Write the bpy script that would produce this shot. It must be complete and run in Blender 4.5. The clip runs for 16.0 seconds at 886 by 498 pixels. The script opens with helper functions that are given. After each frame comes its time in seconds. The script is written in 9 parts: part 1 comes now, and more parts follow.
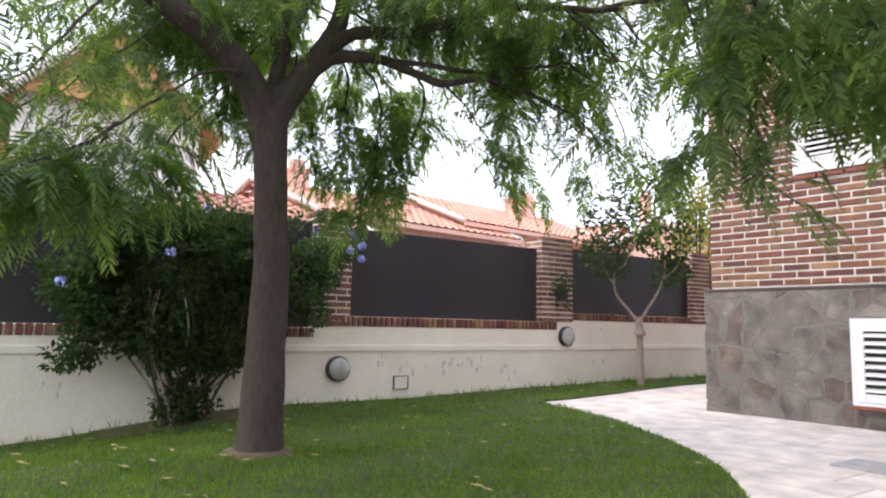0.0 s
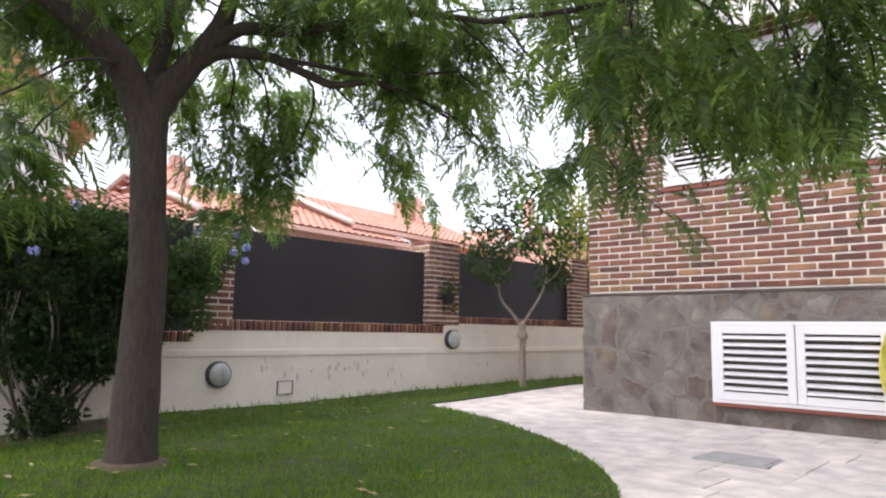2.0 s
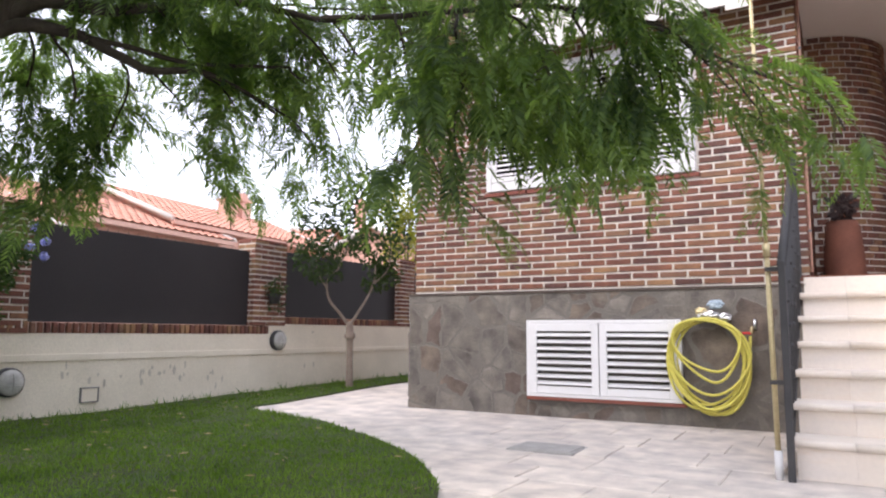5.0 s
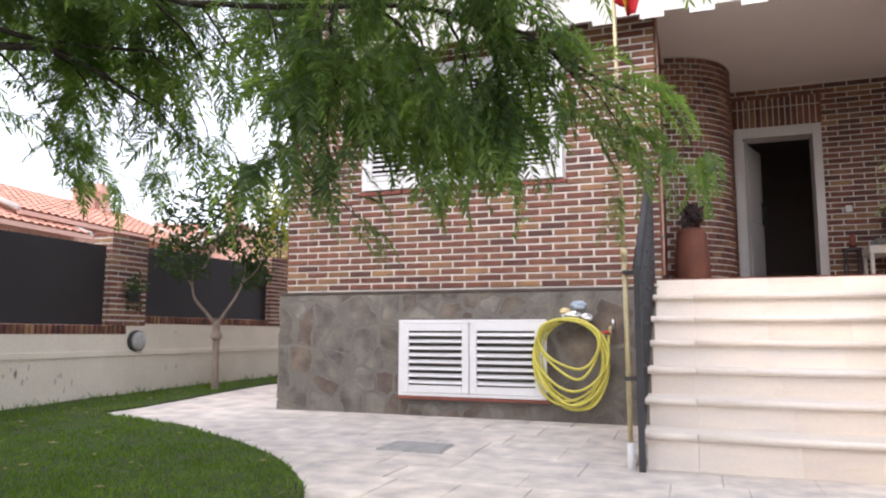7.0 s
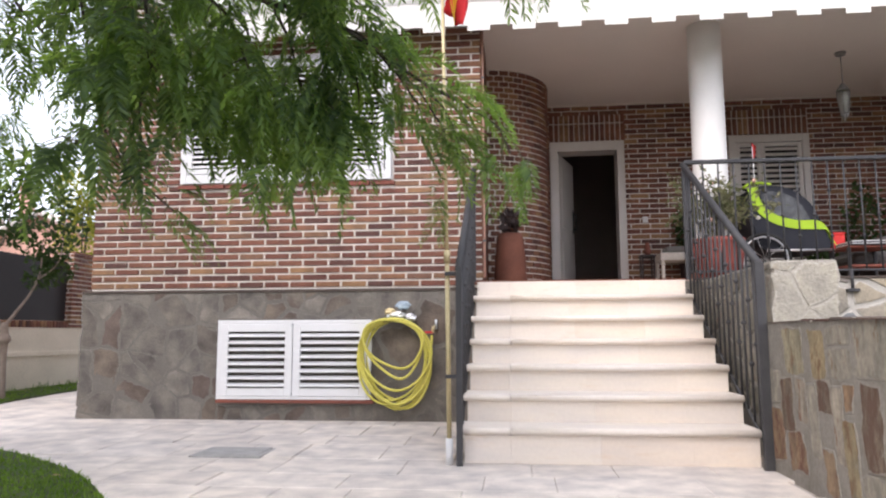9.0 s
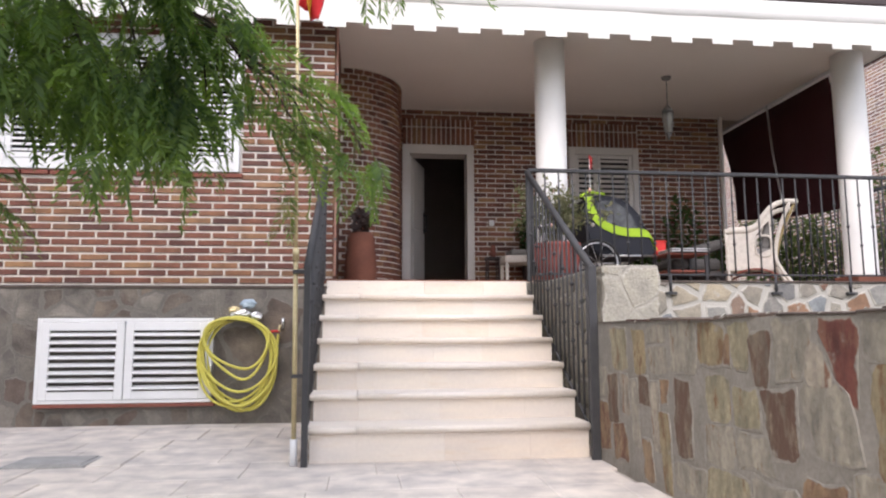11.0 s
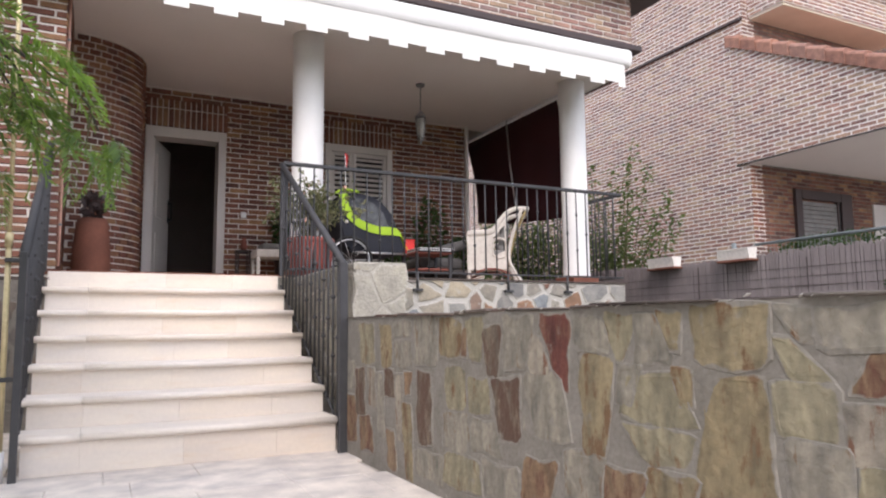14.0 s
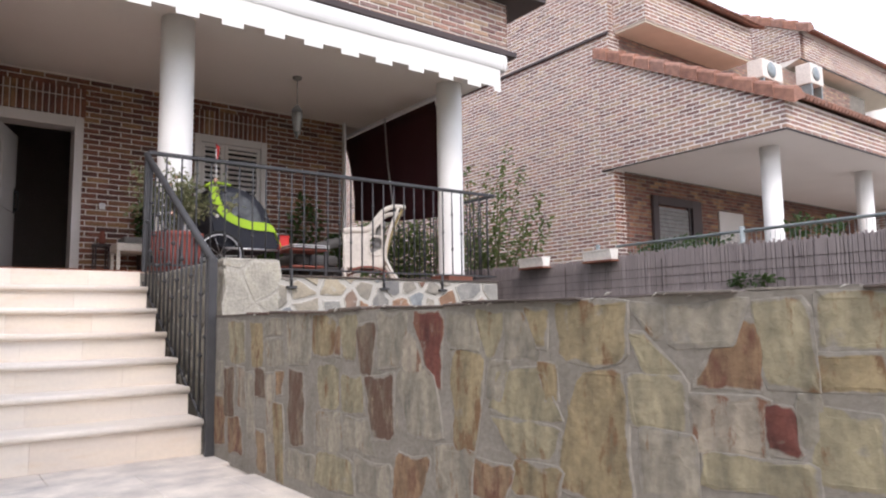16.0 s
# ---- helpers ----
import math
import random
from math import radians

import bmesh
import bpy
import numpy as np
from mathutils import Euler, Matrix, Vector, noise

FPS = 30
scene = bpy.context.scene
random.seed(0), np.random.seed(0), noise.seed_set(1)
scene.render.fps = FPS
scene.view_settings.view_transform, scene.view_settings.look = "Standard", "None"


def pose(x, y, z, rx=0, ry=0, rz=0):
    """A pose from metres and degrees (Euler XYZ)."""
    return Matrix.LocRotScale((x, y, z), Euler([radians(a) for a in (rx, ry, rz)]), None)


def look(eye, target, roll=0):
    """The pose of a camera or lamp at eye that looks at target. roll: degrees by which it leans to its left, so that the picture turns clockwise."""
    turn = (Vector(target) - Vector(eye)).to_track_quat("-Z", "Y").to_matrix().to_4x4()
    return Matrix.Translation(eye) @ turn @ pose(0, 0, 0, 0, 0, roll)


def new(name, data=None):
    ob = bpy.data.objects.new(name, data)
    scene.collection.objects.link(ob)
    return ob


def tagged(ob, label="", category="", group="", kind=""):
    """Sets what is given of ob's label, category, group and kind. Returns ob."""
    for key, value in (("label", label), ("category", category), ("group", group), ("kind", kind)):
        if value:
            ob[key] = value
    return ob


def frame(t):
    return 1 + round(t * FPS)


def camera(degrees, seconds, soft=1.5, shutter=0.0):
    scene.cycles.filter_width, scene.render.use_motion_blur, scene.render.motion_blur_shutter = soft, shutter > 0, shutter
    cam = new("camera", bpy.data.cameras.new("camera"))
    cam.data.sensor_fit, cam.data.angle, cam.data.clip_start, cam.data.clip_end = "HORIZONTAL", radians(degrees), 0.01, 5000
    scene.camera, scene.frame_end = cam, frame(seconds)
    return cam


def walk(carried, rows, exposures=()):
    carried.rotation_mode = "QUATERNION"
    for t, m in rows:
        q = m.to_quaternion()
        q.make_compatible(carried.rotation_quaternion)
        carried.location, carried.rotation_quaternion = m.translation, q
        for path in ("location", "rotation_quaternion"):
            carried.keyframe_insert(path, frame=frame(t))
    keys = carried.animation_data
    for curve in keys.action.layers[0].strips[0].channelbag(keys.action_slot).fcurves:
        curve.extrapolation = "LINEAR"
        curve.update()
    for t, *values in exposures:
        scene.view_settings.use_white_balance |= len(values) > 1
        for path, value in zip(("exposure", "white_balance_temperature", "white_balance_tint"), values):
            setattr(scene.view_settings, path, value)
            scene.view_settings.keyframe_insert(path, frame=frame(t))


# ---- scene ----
cam = camera(64.71, 16.0, soft=2.15)
PATH = [
    (0.0, pose(-0.053, 0.031, 0.840, 96.300, -1.111, 53.039)),
    (0.5, pose(-0.054, 0.029, 0.841, 96.401, -1.200, 50.816)),
    (1.0, pose(-0.053, 0.027, 0.841, 96.539, -1.061, 48.091)),
    (1.5, pose(-0.051, 0.026, 0.841, 96.649, -0.943, 46.236)),
    (2.0, pose(-0.046, 0.024, 0.841, 96.734, -0.907, 43.868)),
    (2.5, pose(-0.041, 0.022, 0.840, 96.825, -0.827, 41.812)),
    (3.0, pose(-0.036, 0.021, 0.839, 96.879, -0.679, 39.359)),
    (3.5, pose(-0.031, 0.018, 0.837, 96.900, -0.560, 36.981)),
    (4.0, pose(-0.024, 0.014, 0.836, 96.932, -0.488, 34.733)),
    (6.5, pose(-0.003, 0.033, 0.839, 96.852, -0.179, 22.752)),
    (7.0, pose(0.001, 0.037, 0.839, 96.907, -0.192, 19.862)),
    (7.5, pose(0.005, 0.041, 0.838, 96.912, -0.085, 15.201)),
    (8.0, pose(0.011, 0.043, 0.836, 96.873, 0.138, 11.557)),
    (8.5, pose(0.015, 0.042, 0.834, 96.875, 0.197, 8.791)),
    (9.0, pose(0.018, 0.039, 0.832, 96.985, 0.209, 5.853)),
    (11.5, pose(0.021, 0.021, 0.834, 96.733, 0.208, -9.546)),
    (12.0, pose(0.020, 0.018, 0.833, 96.669, 0.203, -12.975)),
    (12.5, pose(0.020, 0.014, 0.833, 96.572, 0.311, -17.197)),
    (13.0, pose(0.020, 0.012, 0.832, 96.475, 0.473, -20.836)),
    (13.5, pose(0.019, 0.011, 0.831, 96.411, 0.580, -23.824)),
    (14.0, pose(0.019, 0.008, 0.832, 96.338, 0.598, -26.477)),
    (14.5, pose(0.021, 0.008, 0.832, 96.296, 0.656, -29.404)),
    (15.0, pose(0.022, 0.007, 0.832, 96.180, 0.782, -32.500)),
    (15.5, pose(0.022, 0.006, 0.832, 96.118, 0.831, -34.542)),
    (16.0, pose(0.022, 0.004, 0.832, 96.035, 0.824, -36.583)),
]
walk(cam, PATH, [(0.0, 1.22, 6500, 19), (1.5, 1.11, 6500, 19), (4.0, 1.01, 6500, 19), (7.0, 0.93, 6500, 18), (9.0, 0.91, 6480, 17), (12.0, 0.85, 6430, 17), (16.0, 0.81, 6380, 17)])

# ---- light: bright overcast sky, weak wide sun from behind the garden wall side ----
SUN_UP, SUN_ROT = 42.0, 205.0
world = bpy.data.worlds.new("sky")
scene.world = world
world.use_nodes = True
wn, wl = world.node_tree.nodes, world.node_tree.links
wn.clear()
sky = wn.new("ShaderNodeTexSky")
sky.sky_type, sky.sun_disc = 'NISHITA', False
sky.sun_elevation, sky.sun_rotation = radians(SUN_UP), radians(SUN_ROT)
sky.air_density, sky.dust_density = 1.0, 4.0
skybg = wn.new("ShaderNodeBackground")
skybg.inputs[1].default_value = 0.05
wl.new(sky.outputs[0], skybg.inputs[0])
cloud_pos = wn.new("ShaderNodeTexCoord")
cloud = wn.new("ShaderNodeTexNoise")
cloud.inputs["Scale"].default_value, cloud.inputs["Detail"].default_value = 2.2, 5
wl.new(cloud_pos.outputs["Generated"], cloud.inputs["Vector"])
cloud_ramp = wn.new("ShaderNodeValToRGB")
cloud_ramp.color_ramp.elements[0].color = (0.74, 0.82, 0.94, 1)
cloud_ramp.color_ramp.elements[1].color = (0.92, 0.96, 1.0, 1)
wl.new(cloud.outputs["Fac"], cloud_ramp.inputs[0])
cloudbg = wn.new("ShaderNodeBackground")
cloudbg.inputs[1].default_value = 1.06
wl.new(cloud_ramp.outputs[0], cloudbg.inputs[0])
sky_sum = wn.new("ShaderNodeAddShader")
wl.new(skybg.outputs[0], sky_sum.inputs[0])
wl.new(cloudbg.outputs[0], sky_sum.inputs[1])
sky_out = wn.new("ShaderNodeOutputWorld")
wl.new(sky_sum.outputs[0], sky_out.inputs[0])
sun = new("sun", bpy.data.lights.new("sun", 'SUN'))
sun.data.energy, sun.data.angle, sun.data.color = 0.8, radians(20), (1.0, 0.96, 0.91)
_a = radians(SUN_ROT)
sun.matrix_world = look((0, 0, 30), (-math.sin(_a) * 10, -math.cos(_a) * 10, 30 - 10 * math.tan(radians(SUN_UP))))


# ---- materials ----
def nodes_of(name):
    m = bpy.data.materials.new(name)
    m.use_nodes = True
    n, l = m.node_tree.nodes, m.node_tree.links
    return m, n, l, n["Principled BSDF"]


def ramp(n, stops, interp='LINEAR'):
    r = n.new("ShaderNodeValToRGB")
    r.color_ramp.interpolation = interp
    e = r.color_ramp.elements
    while len(e) < len(stops):
        e.new(0.5)
    for k, (p, c) in enumerate(stops):
        e[k].position, e[k].color = p, (*c, 1)
    return r


def noise_node(n, l, scale, detail=5, stretch=None):
    g = n.new("ShaderNodeNewGeometry")
    t = n.new("ShaderNodeTexNoise")
    t.inputs["Scale"].default_value, t.inputs["Detail"].default_value = scale, detail
    if stretch:
        mp = n.new("ShaderNodeMapping")
        mp.inputs["Scale"].default_value = stretch
        l.new(g.outputs["Position"], mp.inputs[0])
        l.new(mp.outputs[0], t.inputs["Vector"])
    else:
        l.new(g.outputs["Position"], t.inputs["Vector"])
    return t


def mixer(n, l, mode, fac, a, b):
    m = n.new("ShaderNodeMixRGB")
    m.blend_type = mode
    for sock, v in zip(m.inputs, (fac, a, b)):
        if isinstance(v, (int, float)):
            sock.default_value = v
        elif isinstance(v, tuple):
            sock.default_value = (*v, 1)
        else:
            l.new(v, sock)
    return m.outputs[0]


def bumped(n, l, bsdf, height, strength, distance=0.01):
    b = n.new("ShaderNodeBump")
    b.inputs["Strength"].default_value, b.inputs["Distance"].default_value = strength, distance
    l.new(height, b.inputs["Height"])
    l.new(b.outputs[0], bsdf.inputs["Normal"])


def mat(name, c1, c2=None, rough=0.7, scale=6.0, fine=70.0, bump=0.25, metal=0.0, stretch=None, spec=0.4, dist=0.006, grain=1.0):
    """A surface of two close colours, mottled at two scales, with fine relief."""
    m, n, l, b = nodes_of(name)
    c2 = c2 or tuple(v * 0.75 for v in c1)
    big, small = noise_node(n, l, scale, 6, stretch), noise_node(n, l, fine, 4, stretch)
    r = ramp(n, [(0.3, c1), (0.72, c2)])
    l.new(big.outputs["Fac"], r.inputs[0])
    rs = ramp(n, [(0.25, (1 - 0.18 * grain,) * 3), (0.75, (1 + 0.08 * grain,) * 3)])
    l.new(small.outputs["Fac"], rs.inputs[0])
    l.new(mixer(n, l, 'MULTIPLY', 1.0, r.outputs[0], rs.outputs[0]), b.inputs["Base Color"])
    b.inputs["Roughness"].default_value, b.inputs["Metallic"].default_value = rough, metal
    b.inputs["Specular IOR Level"].default_value = spec
    if bump:
        bumped(n, l, b, small.outputs["Fac"], bump, dist)
    return m


def mat_pieces(name, stops, by_object, rough=0.85, stain=None, scale=9.0, fine=90.0, bump=0.4, dist=0.006, stain_range=(0.52, 0.66), streak=None, lows=0.72, highs=1.2, smear=None, grain=1.0):
    """Bricks or stones: every piece takes a colour of its own, with grain and, if given, stains."""
    m, n, l, b = nodes_of(name)
    if by_object:
        pick = n.new("ShaderNodeObjectInfo").outputs["Random"]
    else:
        pick = n.new("ShaderNodeNewGeometry").outputs["Random Per Island"]
    r = ramp(n, stops)
    l.new(pick, r.inputs[0])
    big, small = noise_node(n, l, scale, 6, streak), noise_node(n, l, fine, 5)
    rb = ramp(n, [(0.3, (lows, lows, lows * 1.02)), (0.7, (highs, highs * 0.98, highs * 0.94))])
    l.new(big.outputs["Fac"], rb.inputs[0])
    col = mixer(n, l, 'MULTIPLY', 1.0, r.outputs[0], rb.outputs[0])
    rs = ramp(n, [(0.25, (1 - 0.22 * grain,) * 3), (0.75, (1 + 0.10 * grain,) * 3)])
    l.new(small.outputs["Fac"], rs.inputs[0])
    col = mixer(n, l, 'MULTIPLY', 1.0, col, rs.outputs[0])
    if stain:
        sn = noise_node(n, l, 5.2, 12, streak)
        sn.inputs["Roughness"].default_value = 0.70
        add = n.new("ShaderNodeMath")
        add.operation = 'MULTIPLY_ADD'
        l.new(pick, add.inputs[0])
        add.inputs[1].default_value = 0.09
        l.new(sn.outputs["Fac"], add.inputs[2])
        if streak and smear:
            # iron stain gathers along the broken rim
            brim = n.new("ShaderNodeAttribute")
            brim.attribute_name = "rim"
            gather = n.new("ShaderNodeMath")
            gather.operation = 'MULTIPLY_ADD'
            l.new(brim.outputs["Fac"], gather.inputs[0])
            gather.inputs[1].default_value = 0.09
            l.new(sn.outputs["Fac"], gather.inputs[2])
            l.new(gather.outputs[0], add.inputs[2])
        rr = ramp(n, [(stain_range[0], (0, 0, 0)), (stain_range[1], (1, 1, 1))])
        l.new(add.outputs[0], rr.inputs[0])
        col = mixer(n, l, 'MIX', rr.outputs[0], col, stain)
    if smear:
        rim = n.new("ShaderNodeAttribute")
        rim.attribute_name = "rim"
        rag = noise_node(n, l, 11, 8)
        edge = n.new("ShaderNodeMath")
        edge.operation = 'MULTIPLY_ADD'
        l.new(rag.outputs["Fac"], edge.inputs[0])
        edge.inputs[1].default_value = 2.2
        l.new(rim.outputs["Fac"], edge.inputs[2])
        re = ramp(n, [(0.0, (0, 0, 0)), (1.0, (1, 1, 1))])
        re.color_ramp.elements[0].position, re.color_ramp.elements[1].position = 0.80, 0.90
        half = n.new("ShaderNodeMath")
        half.operation = 'MULTIPLY'
        half.inputs[1].default_value = 0.5
        l.new(edge.outputs[0], half.inputs[0])
        l.new(half.outputs[0], re.inputs[0])
        tone = ramp(n, [(0.3, tuple(v * 0.8 for v in smear)), (0.7, tuple(v * 1.15 for v in smear))])
        l.new(small.outputs["Fac"], tone.inputs[0])
        col = mixer(n, l, 'MIX', re.outputs[0], col, tone.outputs[0])
    l.new(col, b.inputs["Base Color"])
    b.inputs["Roughness"].default_value = rough
    b.inputs["Specular IOR Level"].default_value = 0.35
    add2 = mixer(n, l, 'ADD', 0.6, small.outputs["Fac"], big.outputs["Fac"])
    bumped(n, l, b, add2, bump, dist)
    return m


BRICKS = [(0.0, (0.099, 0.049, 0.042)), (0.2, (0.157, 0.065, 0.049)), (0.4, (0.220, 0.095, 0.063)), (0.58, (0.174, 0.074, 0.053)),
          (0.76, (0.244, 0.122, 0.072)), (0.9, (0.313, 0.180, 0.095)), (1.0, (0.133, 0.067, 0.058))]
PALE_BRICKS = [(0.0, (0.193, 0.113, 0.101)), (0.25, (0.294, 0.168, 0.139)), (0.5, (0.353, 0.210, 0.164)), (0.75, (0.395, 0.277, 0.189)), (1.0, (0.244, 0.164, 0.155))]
M = {}
M["brick"] = mat_pieces("fired_brick", BRICKS, True)
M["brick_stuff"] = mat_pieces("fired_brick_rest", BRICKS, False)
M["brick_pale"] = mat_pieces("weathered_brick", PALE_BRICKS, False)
M["brick_pale_piece"] = mat_pieces("weathered_single_brick", PALE_BRICKS, True)
M["dark_slate"] = mat_pieces("dark_slate_cap", [(0.0, (0.075, 0.058, 0.05)), (0.4, (0.115, 0.09, 0.076)), (0.7, (0.19, 0.172, 0.15)), (0.85, (0.09, 0.045, 0.036)), (1.0, (0.12, 0.085, 0.07))], True, 0.8, None, 6, 60, 0.6, 0.01)
M["mortar"] = mat("mortar", (0.80, 0.75, 0.69), (0.68, 0.63, 0.57), 0.95, 5, 160, 0.4)
M["mortar_base"] = mat("base_mortar", (0.182, 0.165, 0.146), (0.128, 0.116, 0.103), 0.95, 3.5, 60, 0.35)
M["mortar_grey"] = mat("grey_mortar", (0.235, 0.214, 0.184), (0.165, 0.149, 0.124), 0.95, 7, 50, 0.7, grain=1.0)
M["mortar_pier"] = mat("pier_mortar", (0.39, 0.365, 0.315), (0.31, 0.29, 0.25), 0.95, 5, 70, 0.7, dist=0.01)
M["mortar_white"] = mat("white_mortar", (0.49, 0.465, 0.42), (0.40, 0.38, 0.34), 0.95, 4, 120, 0.6)
M["slate"] = mat_pieces("grey_flagstone", [(0.0, (0.158, 0.142, 0.125)), (0.3, (0.190, 0.173, 0.155)), (0.6, (0.150, 0.137, 0.123)), (0.85, (0.150, 0.122, 0.100)), (1.0, (0.118, 0.090, 0.078))], True,
                        0.8, (0.115, 0.085, 0.066), 4.5, 60, 0.6, 0.012, (0.62, 0.80), None, 0.50, 1.42, (0.160, 0.145, 0.128), 0.8)
STREAK = (2.7, 2.7, 1.0)
RUST = (0.135, 0.068, 0.030)
SMEAR = (0.205, 0.187, 0.158)


def quartz(name, c1, c2, stain=RUST, stain_range=(0.60, 0.68)):
    """One kind of split quartzite: two close tones, weather streaks and mortar smeared over the rim."""
    return mat_pieces(name, [(0.0, c1), (0.5, c2), (1.0, tuple((p + q) / 2 for p, q in zip(c1, c2)))], True, 0.75, stain, 6, 38, 0.6, 0.010, stain_range, STREAK, 0.62, 1.30, SMEAR, 1.1)


QUARTZ = {
    "grey": quartz("grey_quartzite", (0.250, 0.228, 0.186), (0.215, 0.197, 0.160), RUST, (0.66, 0.76)),
    "olive": quartz("olive_quartzite", (0.258, 0.230, 0.158), (0.222, 0.198, 0.132), RUST, (0.66, 0.76)),
    "ochre": quartz("ochre_quartzite", (0.245, 0.208, 0.132), (0.215, 0.172, 0.102), (0.140, 0.084, 0.044), (0.60, 0.68)),
    "brown": quartz("brown_quartzite", (0.160, 0.126, 0.092), (0.130, 0.098, 0.070), (0.090, 0.052, 0.036), (0.52, 0.62)),
    "rust": quartz("rusty_quartzite", (0.222, 0.160, 0.102), (0.195, 0.125, 0.074), (0.112, 0.052, 0.034), (0.58, 0.68)),
    "pale": quartz("pale_quartzite", (0.262, 0.232, 0.188), (0.232, 0.202, 0.160), (0.145, 0.074, 0.046), (0.58, 0.64)),
    "red": quartz("red_sandstone", (0.120, 0.040, 0.030), (0.102, 0.037, 0.029), (0.140, 0.066, 0.044), (0.62, 0.72)),
}
M["pale_stone"] = mat_pieces("pale_stone", [(0.0, (0.33, 0.30, 0.25)), (0.3, (0.21, 0.23, 0.245)), (0.55, (0.38, 0.33, 0.245)), (0.78, (0.19, 0.19, 0.19)), (0.92, (0.30, 0.17, 0.10)), (1.0, (0.16, 0.09, 0.07))], True,
                             0.8, None, 6, 60, 0.6, 0.01, smear=(0.40, 0.38, 0.335))
M["pier_stone"] = mat_pieces("pier_stone", [(0.0, (0.42, 0.39, 0.32)), (0.5, (0.35, 0.335, 0.29)), (1.0, (0.45, 0.41, 0.33))], True, 0.85, (0.30, 0.25, 0.17), 6, 60, 0.7, 0.012, (0.60, 0.72), smear=(0.38, 0.355, 0.305))
M["slab"] = mat_pieces("paving_slab", [(0.0, (0.57, 0.52, 0.475)), (0.5, (0.62, 0.57, 0.525)), (1.0, (0.54, 0.49, 0.45))], True, 0.85, (0.40, 0.34, 0.29), 5, 110, 0.25, 0.004, (0.74, 0.95), grain=0.5)
M["joint"] = mat("paving_joint", (0.50, 0.45, 0.40), (0.16, 0.135, 0.11), 0.95, 4, 130, 0.4)
M["step"] = mat_pieces("step_stone", [(0.0, (0.69, 0.625, 0.55)), (0.5, (0.72, 0.66, 0.595)), (1.0, (0.68, 0.60, 0.52))], True, 0.6, (0.62, 0.49, 0.36), 3, 40, 0.08, 0.002, (0.62, 0.95), (0.6, 1, 3), 0.92, 1.05, grain=0.22)
M["plaster"] = mat("painted_plaster", (0.84, 0.765, 0.64), (0.74, 0.67, 0.55), 0.9, 2.2, 90, 0.25)
M["plaster_bare"] = mat("bare_render", (0.52, 0.475, 0.40), (0.60, 0.55, 0.46), 0.95, 12, 130, 0.5)
M["porch_tile"] = mat("porch_clay_tile", (0.50, 0.36, 0.28), (0.44, 0.31, 0.24), 0.5, 3, 60, 0.1)
M["ceiling"] = mat("ceiling_paint", (0.84, 0.78, 0.73), (0.80, 0.74, 0.69), 0.9, 1.2, 90, 0.05, grain=0.3)
M["white"] = mat("white_enamel", (0.73, 0.73, 0.735), (0.69, 0.69, 0.695), 0.35, 1.5, 9, 0.0, grain=0.2)
M["awning_white"] = mat("awning_enamel", (0.70, 0.69, 0.665), (0.66, 0.65, 0.63), 0.4, 1.5, 9, 0.0, grain=0.2)
M["column_white"] = mat("white_column_paint", (0.80, 0.79, 0.77), (0.74, 0.73, 0.71), 0.75, 2, 80, 0.04, grain=0.2)
M["canvas"] = mat("white_canvas", (0.70, 0.685, 0.65), (0.64, 0.625, 0.595), 0.9, 2.5, 240, 0.05, grain=0.25)
# near-black colour of the backing sheets, stands for shade behind the louvres
M["dark"] = mat("gap_shade", (0.018, 0.017, 0.016), None, 0.9, 4, 60, 0.0)
M["door"] = mat("grey_door_paint", (0.60, 0.565, 0.53), (0.53, 0.50, 0.47), 0.5, 2, 60, 0.03, grain=0.3)
M["iron"] = mat("painted_iron", (0.034, 0.034, 0.037), (0.052, 0.051, 0.053), 0.6, 9, 90, 0.15, 0.0)
M["panel"] = mat("dark_sheet", (0.022, 0.019, 0.021), (0.030, 0.026, 0.027), 0.65, 1.5, 60, 0.04)
M["lawn_soil"] = mat("turf_soil", (0.036, 0.066, 0.012), (0.050, 0.058, 0.020), 0.95, 3, 50, 0.5, dist=0.02)
M["hall"] = mat("hall_paint", (0.26, 0.21, 0.185), (0.22, 0.18, 0.155), 0.8, 2, 40, 0.05)
M["citrus_bark"] = mat("pale_bark", (0.34, 0.275, 0.23), (0.23, 0.18, 0.145), 0.95, 14, 60, 0.6)
M["ochre"] = mat("ochre_gable", (0.52, 0.27, 0.12), (0.44, 0.22, 0.10), 0.9, 1.5, 30, 0.1)
M["concrete"] = mat("bounce_slab_concrete", (0.32, 0.295, 0.27), (0.26, 0.24, 0.22), 0.95, 1.2, 60, 0.2)
M["soil"] = mat("bare_soil", (0.10, 0.075, 0.05), (0.16, 0.12, 0.08), 0.95, 9, 80, 0.7, dist=0.02)
M["earth"] = mat("far_ground", (0.12, 0.11, 0.09), (0.08, 0.09, 0.05), 0.95, 0.3, 20, 0.2)
M["bark"] = mat("grey_bark", (0.084, 0.063, 0.053), (0.048, 0.037, 0.031), 0.95, 14, 60, 0.9, stretch=(3, 3, 0.7), dist=0.012)
# darker copy of the bark, with crown shade put into its colour
M["bark_shaded"] = mat("shaded_bark", (0.062, 0.05, 0.04), (0.038, 0.03, 0.025), 0.95, 12, 60, 0.8, dist=0.01)
M["twig"] = mat("green_twig", (0.12, 0.13, 0.05), (0.10, 0.08, 0.05), 0.8, 20, 60, 0.0)
M["brass"] = mat("brass_tube", (0.58, 0.49, 0.29), (0.50, 0.41, 0.23), 0.4, 6, 60, 0.03, 0.45)
M["hose"] = mat("yellow_hose", (0.66, 0.60, 0.13), (0.56, 0.50, 0.09), 0.45, 7, 60, 0.05)
